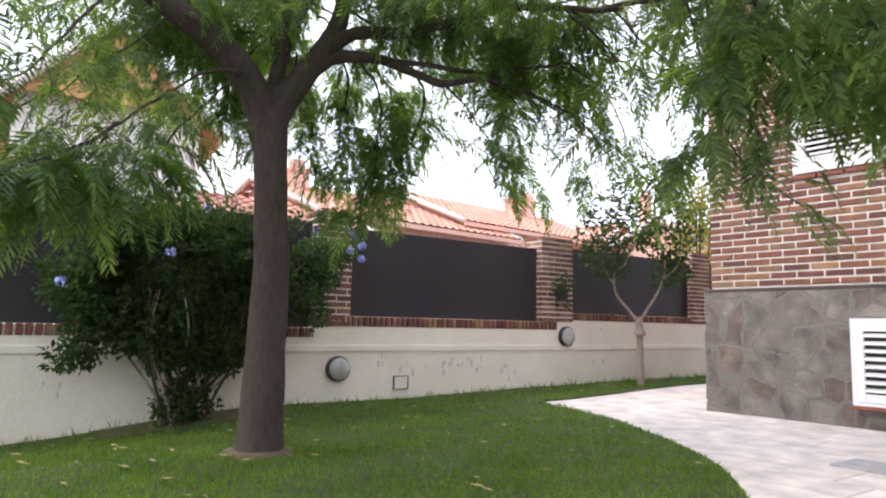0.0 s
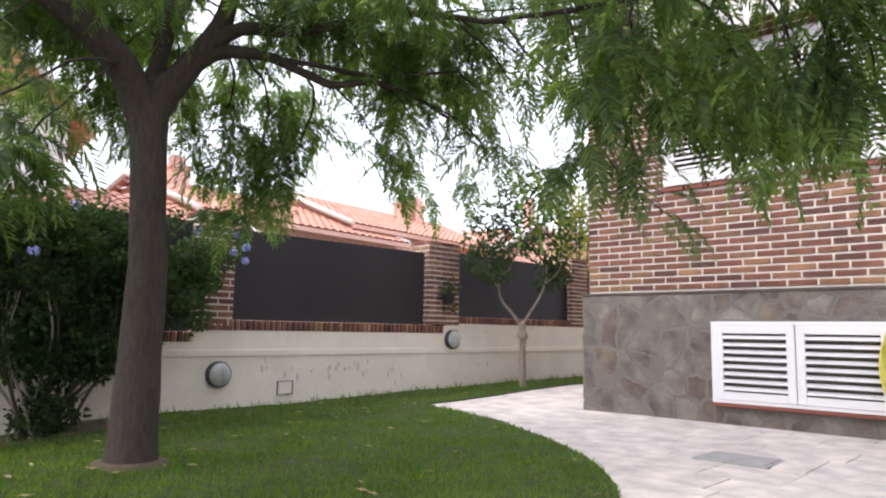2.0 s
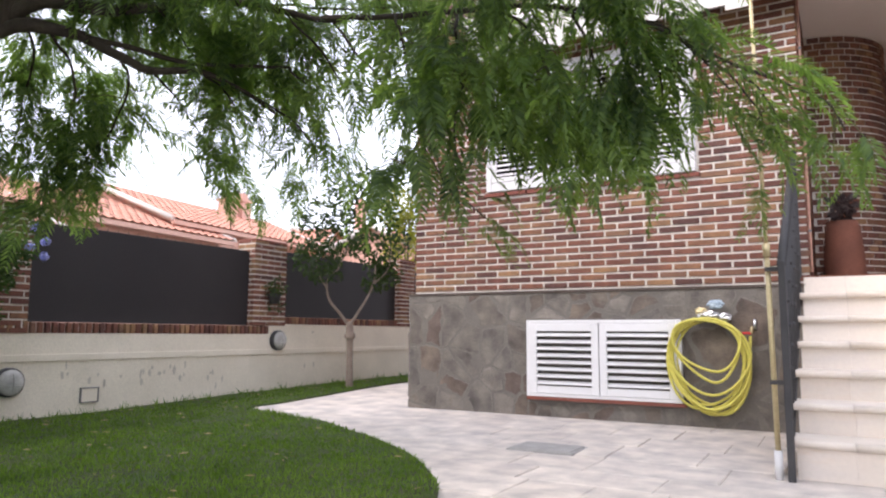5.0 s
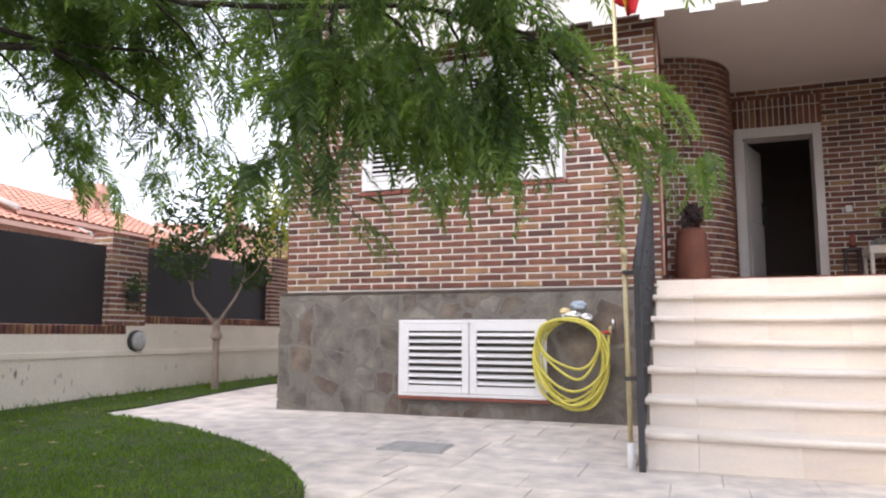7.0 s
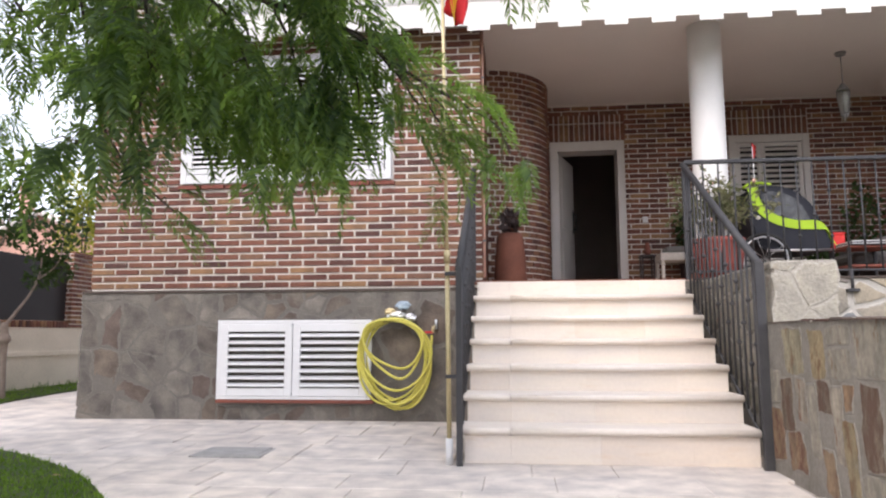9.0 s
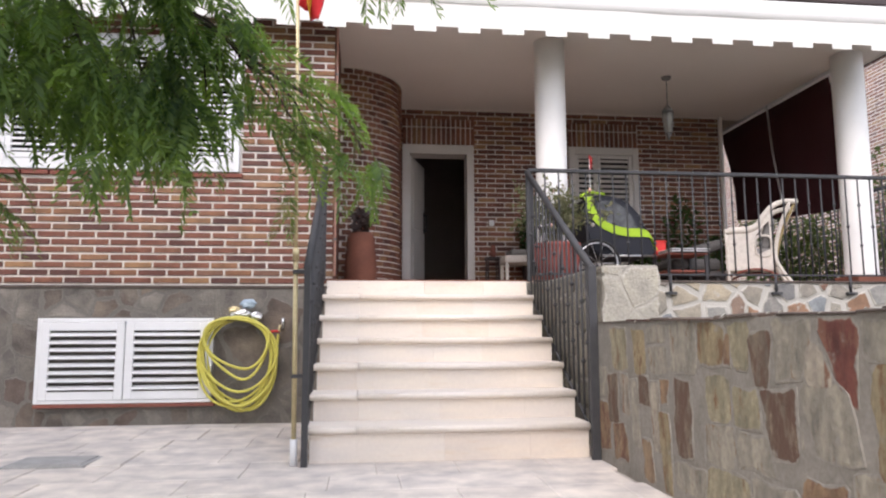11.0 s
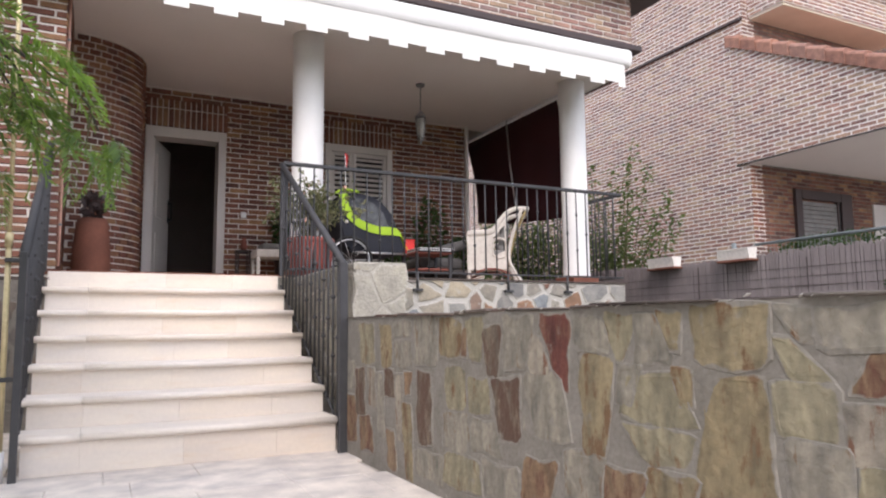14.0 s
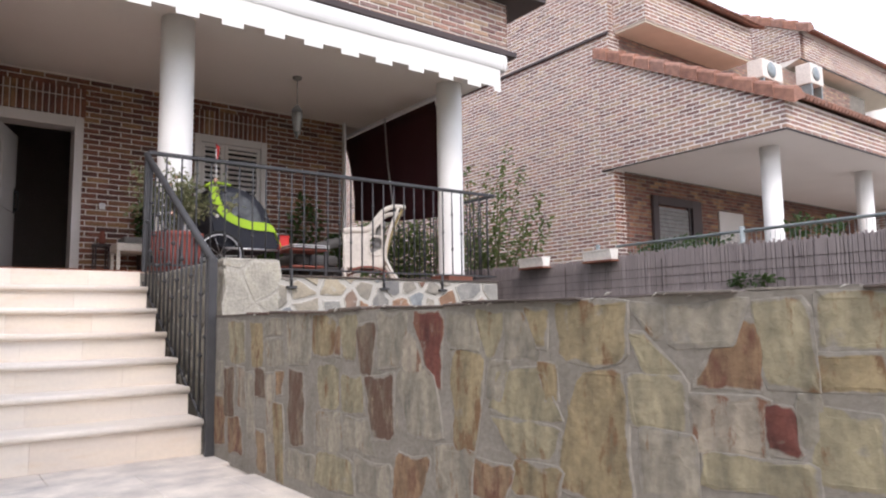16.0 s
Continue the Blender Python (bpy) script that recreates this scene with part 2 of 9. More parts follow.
M["terracotta"] = mat("terracotta", (0.20, 0.078, 0.050), (0.145, 0.056, 0.037), 0.85, 6, 80, 0.25)
M["red_glaze"] = mat("red_pot", (0.30, 0.065, 0.045), (0.24, 0.05, 0.035), 0.6, 5, 60, 0.1)
M["roof"] = mat_pieces("roof_tile", [(0.0, (0.27, 0.135, 0.10)), (0.5, (0.33, 0.17, 0.125)), (1.0, (0.25, 0.145, 0.115))], False, 0.85)
M["roof_piece"] = mat_pieces("single_roof_tile", [(0.0, (0.25, 0.125, 0.092)), (0.5, (0.34, 0.175, 0.125)), (1.0, (0.28, 0.16, 0.125))], True, 0.85)
M["far_roof"] = mat_pieces("orange_roof_tile", [(0.0, (0.60, 0.28, 0.20)), (0.5, (0.66, 0.34, 0.25)), (1.0, (0.55, 0.27, 0.20))], False, 0.85)
M["far_wall"] = mat("salmon_render", (0.70, 0.43, 0.34), (0.64, 0.38, 0.30), 0.9, 0.8, 30, 0.1)
M["far_white"] = mat("cream_render", (0.72, 0.68, 0.62), (0.64, 0.60, 0.55), 0.9, 0.8, 30, 0.1)
M["gutter"] = mat("brown_fascia", (0.055, 0.036, 0.034), (0.04, 0.028, 0.027), 0.5, 3, 60, 0.05)
M["glass"] = mat("dark_glass", (0.03, 0.035, 0.04), None, 0.08, 2, 30, 0.0)
M["oxblood"] = mat("oxblood_canvas", (0.050, 0.008, 0.012), (0.036, 0.006, 0.009), 0.9, 2, 200, 0.2)
M["wicker"] = mat("white_wicker", (0.67, 0.625, 0.56), (0.55, 0.505, 0.45), 0.8, 30, 110, 0.5, grain=0.45)
M["dark_cushion"] = mat("charcoal_cushion", (0.115, 0.11, 0.108), (0.085, 0.082, 0.08), 0.95, 9, 160, 0.4)
M["cushion"] = mat("grey_cushion", (0.26, 0.25, 0.24), (0.19, 0.185, 0.18), 0.95, 9, 160, 0.4)
M["dark_grey"] = mat("charcoal_fabric", (0.075, 0.07, 0.07), (0.05, 0.047, 0.047), 0.9, 8, 150, 0.3)
M["navy"] = mat("navy_fabric", (0.012, 0.014, 0.022), (0.019, 0.021, 0.030), 0.75, 6, 180, 0.3)
M["lime"] = mat("lime_fabric", (0.38, 0.58, 0.03), (0.31, 0.49, 0.025), 0.7, 5, 160, 0.15)
# pale patches mottled into the dark plastic stand for reflections
M["clear"] = mat("clear_window", (0.11, 0.115, 0.12), (0.028, 0.030, 0.033), 0.12, 11, 40, 0.1)
M["red"] = mat("red_plastic", (0.60, 0.03, 0.025), None, 0.5, 5, 60, 0.03)
M["yellow"] = mat("yellow_cloth", (0.75, 0.42, 0.02), None, 0.85, 5, 160, 0.1)
M["red_cloth"] = mat("red_cloth", (0.50, 0.018, 0.022), (0.42, 0.014, 0.018), 0.85, 5, 160, 0.1)
M["rubber"] = mat("black_rubber", (0.02, 0.02, 0.02), None, 0.8, 6, 60, 0.1)
M["chrome"] = mat("bright_metal", (0.62, 0.63, 0.64), (0.5, 0.5, 0.52), 0.3, 8, 60, 0.05, 0.9)
M["reed"] = mat("reed_fence", (0.25, 0.215, 0.21), (0.19, 0.162, 0.158), 0.95, 1.3, 60, 0.4, stretch=(6, 6, 0.5))
M["block"] = mat("grey_render_wall", (0.225, 0.192, 0.187), (0.175, 0.148, 0.144), 0.95, 3, 60, 0.3)
M["galv"] = mat("galvanised_mesh", (0.30, 0.33, 0.33), (0.22, 0.25, 0.25), 0.5, 8, 60, 0.1, 0.6)
M["lamp_glass"] = mat("ribbed_lamp_glass", (0.48, 0.47, 0.44), (0.36, 0.36, 0.34), 0.25, 10, 60, 0.1)
M["petal"] = mat("blue_petal", (0.30, 0.34, 0.72), (0.40, 0.42, 0.78), 0.7, 30, 90, 0.0)
M["cast"] = mat("grey_cover", (0.26, 0.255, 0.25), (0.20, 0.195, 0.19), 0.8, 9, 90, 0.4)
M["cover"] = mat("pale_cover", (0.37, 0.36, 0.345), (0.29, 0.282, 0.27), 0.85, 9, 90, 0.4)
M["sill"] = mat("clay_sill", (0.24, 0.075, 0.05), (0.18, 0.06, 0.045), 0.7, 6, 80, 0.2)
M["bag"] = mat("blue_bag", (0.45, 0.55, 0.62), (0.25, 0.32, 0.40), 0.25, 22, 60, 0.3)


def mat_leaf(name, dark, light, glow):
    m, n, l, b = nodes_of(name)
    info = n.new("ShaderNodeNewGeometry")
    big = noise_node(n, l, 2.3, 3)
    mixv = n.new("ShaderNodeMath")
    mixv.operation = 'MULTIPLY_ADD'
    l.new(info.outputs["Random Per Island"], mixv.inputs[0])
    mixv.inputs[1].default_value = 0.45
    l.new(big.outputs["Fac"], mixv.inputs[2])
    r = ramp(n, [(0.35, dark), (0.95, light)])
    l.new(mixv.outputs[0], r.inputs[0])
    l.new(r.outputs[0], b.inputs["Base Color"])
    b.inputs["Roughness"].default_value = 0.55
    b.inputs["Specular IOR Level"].default_value = 0.3
    tr = n.new("ShaderNodeBsdfTranslucent")
    l.new(mixer(n, l, 'MULTIPLY', 1.0, r.outputs[0], glow), tr.inputs[0])
    mx = n.new("ShaderNodeMixShader")
    mx.inputs[0].default_value = 0.46
    l.new(b.outputs[0], mx.inputs[1])
    l.new(tr.outputs[0], mx.inputs[2])
    l.new(mx.outputs[0], n["Material Output"].inputs[0])
    return m


M["frond"] = mat_leaf("feathery_leaf", (0.017, 0.034, 0.024), (0.070, 0.112, 0.049), (6.0, 5.7, 1.9))
M["citrus_leaf"] = mat_leaf("glossy_leaf", (0.018, 0.036, 0.015), (0.056, 0.086, 0.030), (1.2, 1.35, 0.7))
M["shrub_leaf"] = mat_leaf("shrub_leaf", (0.036, 0.062, 0.024), (0.120, 0.150, 0.066), (1.6, 1.7, 0.9))
M["dusty_leaf"] = mat_leaf("dusty_leaf", (0.10, 0.125, 0.06), (0.27, 0.25, 0.16), (1.2, 1.3, 0.9))
M["bush_leaf"] = mat_leaf("dark_leaf", (0.014, 0.030, 0.012), (0.058, 0.098, 0.030), (1.2, 1.5, 0.7))
M["yellow_leaf"] = mat_leaf("yellow_leaf", (0.12, 0.17, 0.035), (0.32, 0.30, 0.06), (1.5, 1.6, 0.7))
M["grass"] = mat_leaf("grass_blade", (0.062, 0.122, 0.016), (0.148, 0.228, 0.034), (1.2, 1.4, 0.6))
M["straw"] = mat("dry_leaf", (0.36, 0.30, 0.14), (0.28, 0.20, 0.09), 0.9, 20, 60, 0.1)


# ---- building helpers ----
def world_of(ob):
    m = ob.matrix_basis.copy()
    while ob.parent:
        m = ob.parent.matrix_basis @ ob.matrix_parent_inverse @ m
        ob = ob.parent
    return m


def thing(name, at, label, category, group="", kind=""):
    ob = new(name)
    ob.matrix_basis = Matrix.Translation(at)
    ob.empty_display_size = 0.1
    return tagged(ob, label, category, group, kind)


def part(name, bm, material, parent=None, label=""):
    """One mesh object, drawn in world coordinates, under a thing or a part."""
    me = bpy.data.meshes.new(name)
    bm.to_mesh(me)
    bm.free()
    me.materials.append(material)
    ob = new(name, me)
    if parent:
        ob.parent = parent
        ob.matrix_parent_inverse = world_of(parent).inverted()
    if label:
        ob["label"] = label
    return ob


def structure(name, bm, material, label, category="structure"):
    return tagged(part(name, bm, material), label, category, "", "structure")


def box(bm, x0, x1, y0, y1, z0, z1, bevel=0.0, turn=None):
    m = Matrix.Translation(((x0 + x1) / 2, (y0 + y1) / 2, (z0 + z1) / 2))
    if turn:
        m = m @ turn
    r = bmesh.ops.create_cube(bm, size=1, matrix=m @ Matrix.Diagonal((x1 - x0, y1 - y0, z1 - z0, 1)))
    if bevel:
        es = list({e for v in r["verts"] for e in v.link_edges})
        bmesh.ops.bevel(bm, geom=es, offset=bevel, segments=2, affect='EDGES', profile=0.5)
    return bm


def boxed(*args, **kw):
    return box(bmesh.new(), *args, **kw)


def smooth(bm):
    for f in bm.faces:
        f.smooth = True
    return bm


def tube(bm, pts, radii, sides=8, caps=True):
    """A round bar along points, with a radius at each."""
    pts = [Vector(p) for p in pts]
    if isinstance(radii, (int, float)):
        radii = [radii] * len(pts)
    rings, ref = [], None
    for k, p in enumerate(pts):
        d = (pts[min(k + 1, len(pts) - 1)] - pts[max(k - 1, 0)]).normalized()
        if ref is None:
            ref = d.cross(Vector((0, 0, 1)) if abs(d.z) < 0.9 else Vector((1, 0, 0))).normalized()
        ref = (ref - d * ref.dot(d)).normalized()
        up = d.cross(ref)
        rings.append([bm.verts.new(p + (ref * math.cos(a) + up * math.sin(a)) * radii[k]) for a in [2 * math.pi * i / sides for i in range(sides)]])
    for a, b in zip(rings, rings[1:]):
        for i in range(sides):
            f = bm.faces.new((a[i], a[(i + 1) % sides], b[(i + 1) % sides], b[i]))
            f.smooth = True
    if caps:
        bm.faces.new(rings[0][::-1])
        bm.faces.new(rings[-1])
    return bm


def lathe(bm, at, profile, sides=24):
    """A turned body: radius and height pairs, bottom to top."""
    rings = [[bm.verts.new((at[0] + r * math.cos(2 * math.pi * i / sides), at[1] + r * math.sin(2 * math.pi * i / sides), at[2] + z)) for i in range(sides)] for r, z in profile]
    for a, b in zip(rings, rings[1:]):
        for i in range(sides):
            f = bm.faces.new((a[i], a[(i + 1) % sides], b[(i + 1) % sides], b[i]))
            f.smooth = True
    bm.faces.new(rings[0][::-1])
    bm.faces.new(rings[-1])
    return bm


def spline(pts, n=6):
    """Points of a smooth curve through pts."""
    pts = [Vector(p) for p in pts]
    ext = [pts[0] * 2 - pts[1]] + pts + [pts[-1] * 2 - pts[-2]]
    out = []
    for i in range(1, len(ext) - 2):
        a, b, c, d = ext[i - 1:i + 3]
        for k in range(n):
            t = k / n
            out.append(0.5 * ((2 * b) + (c - a) * t + (2 * a - 5 * b + 4 * c - d) * t * t + (3 * b - a - 3 * c + d) * t ** 3))
    return out + [pts[-1]]


def step01(a, b, x):
    t = min(1, max(0, (x - a) / (b - a)))
    return t * t * (3 - 2 * t)


GROUND_Y = ([-60, 0.0, 3.2, 4.7, 6.5, 8.0, 11.0, 20, 60], [-0.05, -0.02, 0.0, 0.0, 0.05, 0.075, 0.10, 0.12, 0.15])


def ground_z(x, y):
    return float(np.interp(y, *GROUND_Y)) - 0.19 * step01(-4.4, -6.7, x) * step01(3.0, 0.3, y)


class Soup:
    """Many small faces gathered into one mesh, quickly."""
    def __init__(self):
        self.v, self.f = [], []

    def add(self, verts, faces):
        k = len(self.v)
        self.v += verts
        self.f += [tuple(i + k for i in f) for f in faces]

    def mesh(self, name, material):
        me = bpy.data.meshes.new(name)
        me.from_pydata(self.v, [], self.f)
        me.materials.append(material)
        return me

    def part(self, name, material, parent=None, label="", kind="stuff"):
        ob = new(name, self.mesh(name, material))
        if parent:
            ob.parent = parent
            ob.matrix_parent_inverse = world_of(parent).inverted()
        if label:
            ob["label"] = label
        if kind:
            ob["kind"] = kind
        return ob


BOX5 = [(0, 1, 2, 3), (0, 4, 5, 1), (1, 5, 6, 2), (2, 6, 7, 3), (3, 7, 4, 0)]


def block_verts(o, u, n, w, h, d, ease=0.003):
    """A block on a wall: front at d along the normal n, w along u, h upward, front edges eased."""
    up = Vector((0, 0, 1))
    def p(a, b, c):
        return tuple(o + u * a + up * b + n * c)
    return [p(ease, ease, d), p(w - ease, ease, d), p(w - ease, h - ease, d), p(ease, h - ease, d), p(0, 0, 0), p(w, 0, 0), p(w, h, 0), p(0, h, 0)]


def brick_field(parent, o, u, n, length, height, z_start=0.0, holes=(), parts=0, material_stuff=None, proud=0.012, bl=0.25, course=0.068, joint=0.018, seed=1, cut=None, material_piece=None):
    """Courses of bricks on a wall face from the point o along u; the first so many whole bricks are single objects."""
    rnd = random.Random(seed)
    u, n, o = Vector(u), Vector(n), Vector(o)
    soup, made, shared = Soup(), 0, []
    if parts:
        for k in range(4):
            s = Soup()
            w, h = bl - joint, course - joint
            dd = proud + (k - 1.5) * 0.0012
            s.add(block_verts(Vector((0, 0, 0)), u, n, w, h, dd), BOX5)
            shared.append(s.mesh("brick", material_piece or M["brick"]))
    rows = int(height / course + 0.999)
    for r in range(rows):
        z0 = r * course
        z1 = min(z0 + course - joint, height)
        if z1 - z0 < 0.012:
            continue
        s0 = -(r % 2) * bl / 2 - rnd.uniform(0, 0.006)
        while s0 < length:
            a, b = max(0, s0), min(length, s0 + bl - joint)
            spans = [(a, b)]
            for h0, h1, hz0, hz1 in holes:
                if z1 > hz0 and z0 < hz1:
                    nxt = []
                    for p, q in spans:
                        if q <= h0 or p >= h1:
                            nxt.append((p, q))
                        else:
                            nxt += [(p, h0), (h1, q)]
                    spans = nxt
            for p, q in spans:
                if cut:
                    p, q = cut(p, q, z0, z1)
                if q - p < 0.02:
                    continue
                at = o + u * p + Vector((0, 0, z0))
                if made < parts and q - p > bl - joint - 0.001 and z1 - z0 > course - joint - 0.001:
                    ob = new("brick", shared[rnd.randrange(4)])
                    ob.parent = parent
                    ob.matrix_parent_inverse = world_of(parent).inverted()
                    ob.matrix_basis = Matrix.Translation(at)
                    made += 1
                else:
                    soup.add(block_verts(at, u, n, q - p, z1 - z0, proud + rnd.uniform(-0.002, 0.002)), BOX5)
            s0 += bl
    if soup.v:
        soup.part("brickwork", material_stuff or M["brick_stuff"], parent)


def soldier_row(parent, o, u, n, length, height, width=0.068, joint=0.012, proud=0.016, material=None, seed=3, name="brick_row"):
    rnd = random.Random(seed)
    soup, s = Soup(), 0.0
    u, n, o = Vector(u), Vector(n), Vector(o)
    while s + width - joint <= length + 0.01:
        soup.add(block_verts(o + u * s, u, n, width - joint, height, proud + rnd.uniform(-0.003, 0.003), 0.005), BOX5)
        s += width
    soup.part(name, material or M["brick_stuff"], parent)


def clip_half(poly, px, py, nx, ny):
    """The part of a polygon where (q - p) . n <= 0."""
    out = []
    for i in range(len(poly)):
        a, b = poly[i], poly[(i + 1) % len(poly)]
        da, db = (a[0] - px) * nx + (a[1] - py) * ny, (b[0] - px) * nx + (b[1] - py) * ny
        if da <= 0:
            out.append(a)
        if (da < 0 < db) or (db < 0 < da):
            t = da / (da - db)
            out.append((a[0] + (b[0] - a[0]) * t, a[1] + (b[1] - a[1]) * t))
    return out


def lay_stone(parent, o, u, n, poly, rnd, material, proud, name="stone", wob=0.006):
    """One flat stone with a ragged outline (s, z pairs) and eased edges, bedded on a wall."""
    up = Vector((0, 0, 1))
    ring = []
    for i in range(len(poly)):
        p, q = poly[i], poly[(i + 1) % len(poly)]
        m = max(1, int(math.hypot(q[0] - p[0], q[1] - p[1]) / 0.09))
        for k in range(m):
            t = k / m
            jx, jz = (rnd.uniform(-wob, wob), rnd.uniform(-wob, wob)) if k else (0, 0)
            ring.append((p[0] + (q[0] - p[0]) * t + jx, p[1] + (q[1] - p[1]) * t + jz))
    cx, cy = sum(p[0] for p in ring) / len(ring), sum(p[1] for p in ring) / len(ring)
    d0 = proud * rnd.uniform(0.55, 1.1)
    tx, tz = rnd.uniform(-0.02, 0.02), rnd.uniform(-0.02, 0.02)
    vs, fs, m = [], [], len(ring)
    for inset, dep in ((0.0, 0.0), (0.004, d0 * 0.7), (0.026, d0)):
        for p in ring:
            shrink = max(0.6, 1 - inset / max(0.01, math.hypot(p[0] - cx, p[1] - cy)))
            x, z = (p[0] - cx) * shrink, (p[1] - cy) * shrink
            vs.append(tuple(u * x + up * z + n * (dep + ((x * tx + z * tz + rnd.uniform(-0.0015, 0.0015)) if dep else 0))))
    for lay in (0, m):
        for i in range(m):
            fs.append((lay + i, lay + (i + 1) % m, lay + m + (i + 1) % m, lay + m + i))
    fs.append(tuple(range(2 * m, 3 * m)))
    s = Soup()
    s.add(vs, fs)
    data = s.mesh(name, material)
    rim = data.attributes.new("rim", 'FLOAT', 'POINT')
    rim.data.foreach_set("value", [1.0] * m + [0.85] * m + [0.18] * m)
    ob = new(name, data)
    ob.parent = parent
    ob.matrix_parent_inverse = world_of(parent).inverted()
    ob.matrix_basis = Matrix.Translation(o + u * cx + up * cy)


def crazy_stones(parent, o, u, n, outline, count, material, joint=0.012, proud=0.02, aspect=1.0, seed=5, name="stone", spread=0.55, wob=0.006):
    """Irregular flat stones that fill an outline (s, z pairs) on a wall, with joints between."""
    rnd = random.Random(seed)
    u, n, o = Vector(u), Vector(n), Vector(o)
    up = Vector((0, 0, 1))
    s0, s1 = min(p[0] for p in outline), max(p[0] for p in outline)
    z0, z1 = min(p[1] for p in outline), max(p[1] for p in outline)
    cell = math.sqrt((s1 - s0) * (z1 - z0) / count)
    cs, cz = cell / math.sqrt(aspect), cell * math.sqrt(aspect)
    seeds = []
    for i in range(int((s1 - s0) / cs) + 2):
        for j in range(int((z1 - z0) / cz) + 2):
            if rnd.random() < 0.12:
                continue
            seeds.append((s0 + (i + 0.5 * (j % 2) + rnd.uniform(-spread, spread)) * cs, z0 + (j + rnd.uniform(-spread, spread)) * cz))
    for a in seeds:
        poly = [(s0, z0), (s1, z0), (s1, z1), (s0, z1)]
        gap = joint * rnd.uniform(0.3, 0.9)
        for b in seeds:
            if a is b or abs(a[0] - b[0]) > 4 * cs or abs(a[1] - b[1]) > 4 * cz:
                continue
            dx, dy = (b[0] - a[0]), (b[1] - a[1]) / aspect ** 2
            ln = math.hypot(dx, dy)
            if ln < 1e-6:
                continue
            mx, my = (a[0] + b[0]) / 2, (a[1] + b[1]) / 2
            k = math.hypot(dx, dy)
            poly = clip_half(poly, mx - dx / k * gap, my - dy / k * gap, dx / k, dy / k)
            if len(poly) < 3:
                break
        if len(poly) >= 3:
            for i in range(len(outline)):
                p, q = outline[i], outline[(i + 1) % len(outline)]
                ex, ez = q[0] - p[0], q[1] - p[1]
                poly = clip_half(poly, p[0], p[1], ez, -ex)
                if len(poly) < 3:
                    break
        if len(poly) < 3:
            continue
        area = 0.5 * abs(sum(poly[i][0] * poly[(i + 1) % len(poly)][1] - poly[(i + 1) % len(poly)][0] * poly[i][1] for i in range(len(poly))))
        if area < 0.0012:
            continue
        lay_stone(parent, o, u, n, poly, rnd, material, proud, name, wob)


# ---- ground ----
def grid_sheet(xs, ys, dz, inside=None):
    bm = bmesh.new()
    vs = [[bm.verts.new((x, y, ground_z(x, y) + dz)) for y in ys] for x in xs]
    for i in range(len(xs) - 1):
        for j in range(len(ys) - 1):
            if inside is None or inside((xs[i] + xs[i + 1]) / 2, (ys[j] + ys[j + 1]) / 2):
                f = bm.faces.new((vs[i][j], vs[i + 1][j], vs[i + 1][j + 1], vs[i][j + 1]))
                f.smooth = True
    bmesh.ops.delete(bm, geom=[v for v in bm.verts if not v.link_faces], context='VERTS')
    return bm


far = [-900, -300, -100, -40, -20]
structure("ground", grid_sheet(far + list(np.linspace(-10, 10, 21)) + [20, 40, 100, 300, 900], [-900, -300, -100, -40, -20] + list(np.linspace(-6, 14, 41)) + [25, 50, 100, 300, 900], -0.05),
          M["earth"], "bare dusty earth around the houses", "ground")

# the lawn's edge: an arc from the strip along the wall to the front of the garden
LAWN_EDGE = spline([(-5.85, 12.5, 0), (-5.95, 9.4, 0), (-5.85, 8.1, 0), (-5.62, 6.3, 0), (-5.62, 5.62, 0), (-5.16, 5.46, 0), (-4.15, 5.1, 0), (-3.18, 4.55, 0), (-2.53, 4.03, 0), (-2.0, 3.4, 0),
                    (-1.65, 2.6, 0), (-1.5, 1.5, 0), (-1.5, 0.0, 0), (-1.6, -3.5, 0)], 6)


def lawn_strip():
    bm = bmesh.new()
    top = []
    for k, p in enumerate(LAWN_EDGE):
        row, steps = [], 14
        for j in range(steps + 1):
            x = p.x + (-6.9 - p.x) * j / steps
            row.append(bm.verts.new((x, p.y, ground_z(x, p.y) + 0.022 + 0.012 * noise.noise((x * 2, p.y * 2, 0)))))
        top.append(row)
    for a, b in zip(top, top[1:]):
        for j in range(len(a) - 1):
            bm.faces.new((a[j], a[j + 1], b[j + 1], b[j])).smooth = True
    rim = [bm.verts.new((p.x + 0.01, p.y + 0.01, ground_z(p.x, p.y) - 0.03)) for p in LAWN_EDGE]
    for k in range(len(rim) - 1):
        bm.faces.new((top[k][0], top[k + 1][0], rim[k + 1], rim[k]))
    bmesh.ops.recalc_face_normals(bm, faces=bm.faces)
    return bm


lawn = structure("lawn", lawn_strip(), M["lawn_soil"], "short green lawn with a curved edge beside pale paving", "lawn")
EDGE_Y = np.array([p.y for p in LAWN_EDGE][::-1])
EDGE_X = np.array([p.x for p in LAWN_EDGE][::-1])


def on_lawn(x, y):
    return -6.74 < x < np.interp(y, EDGE_Y, EDGE_X)


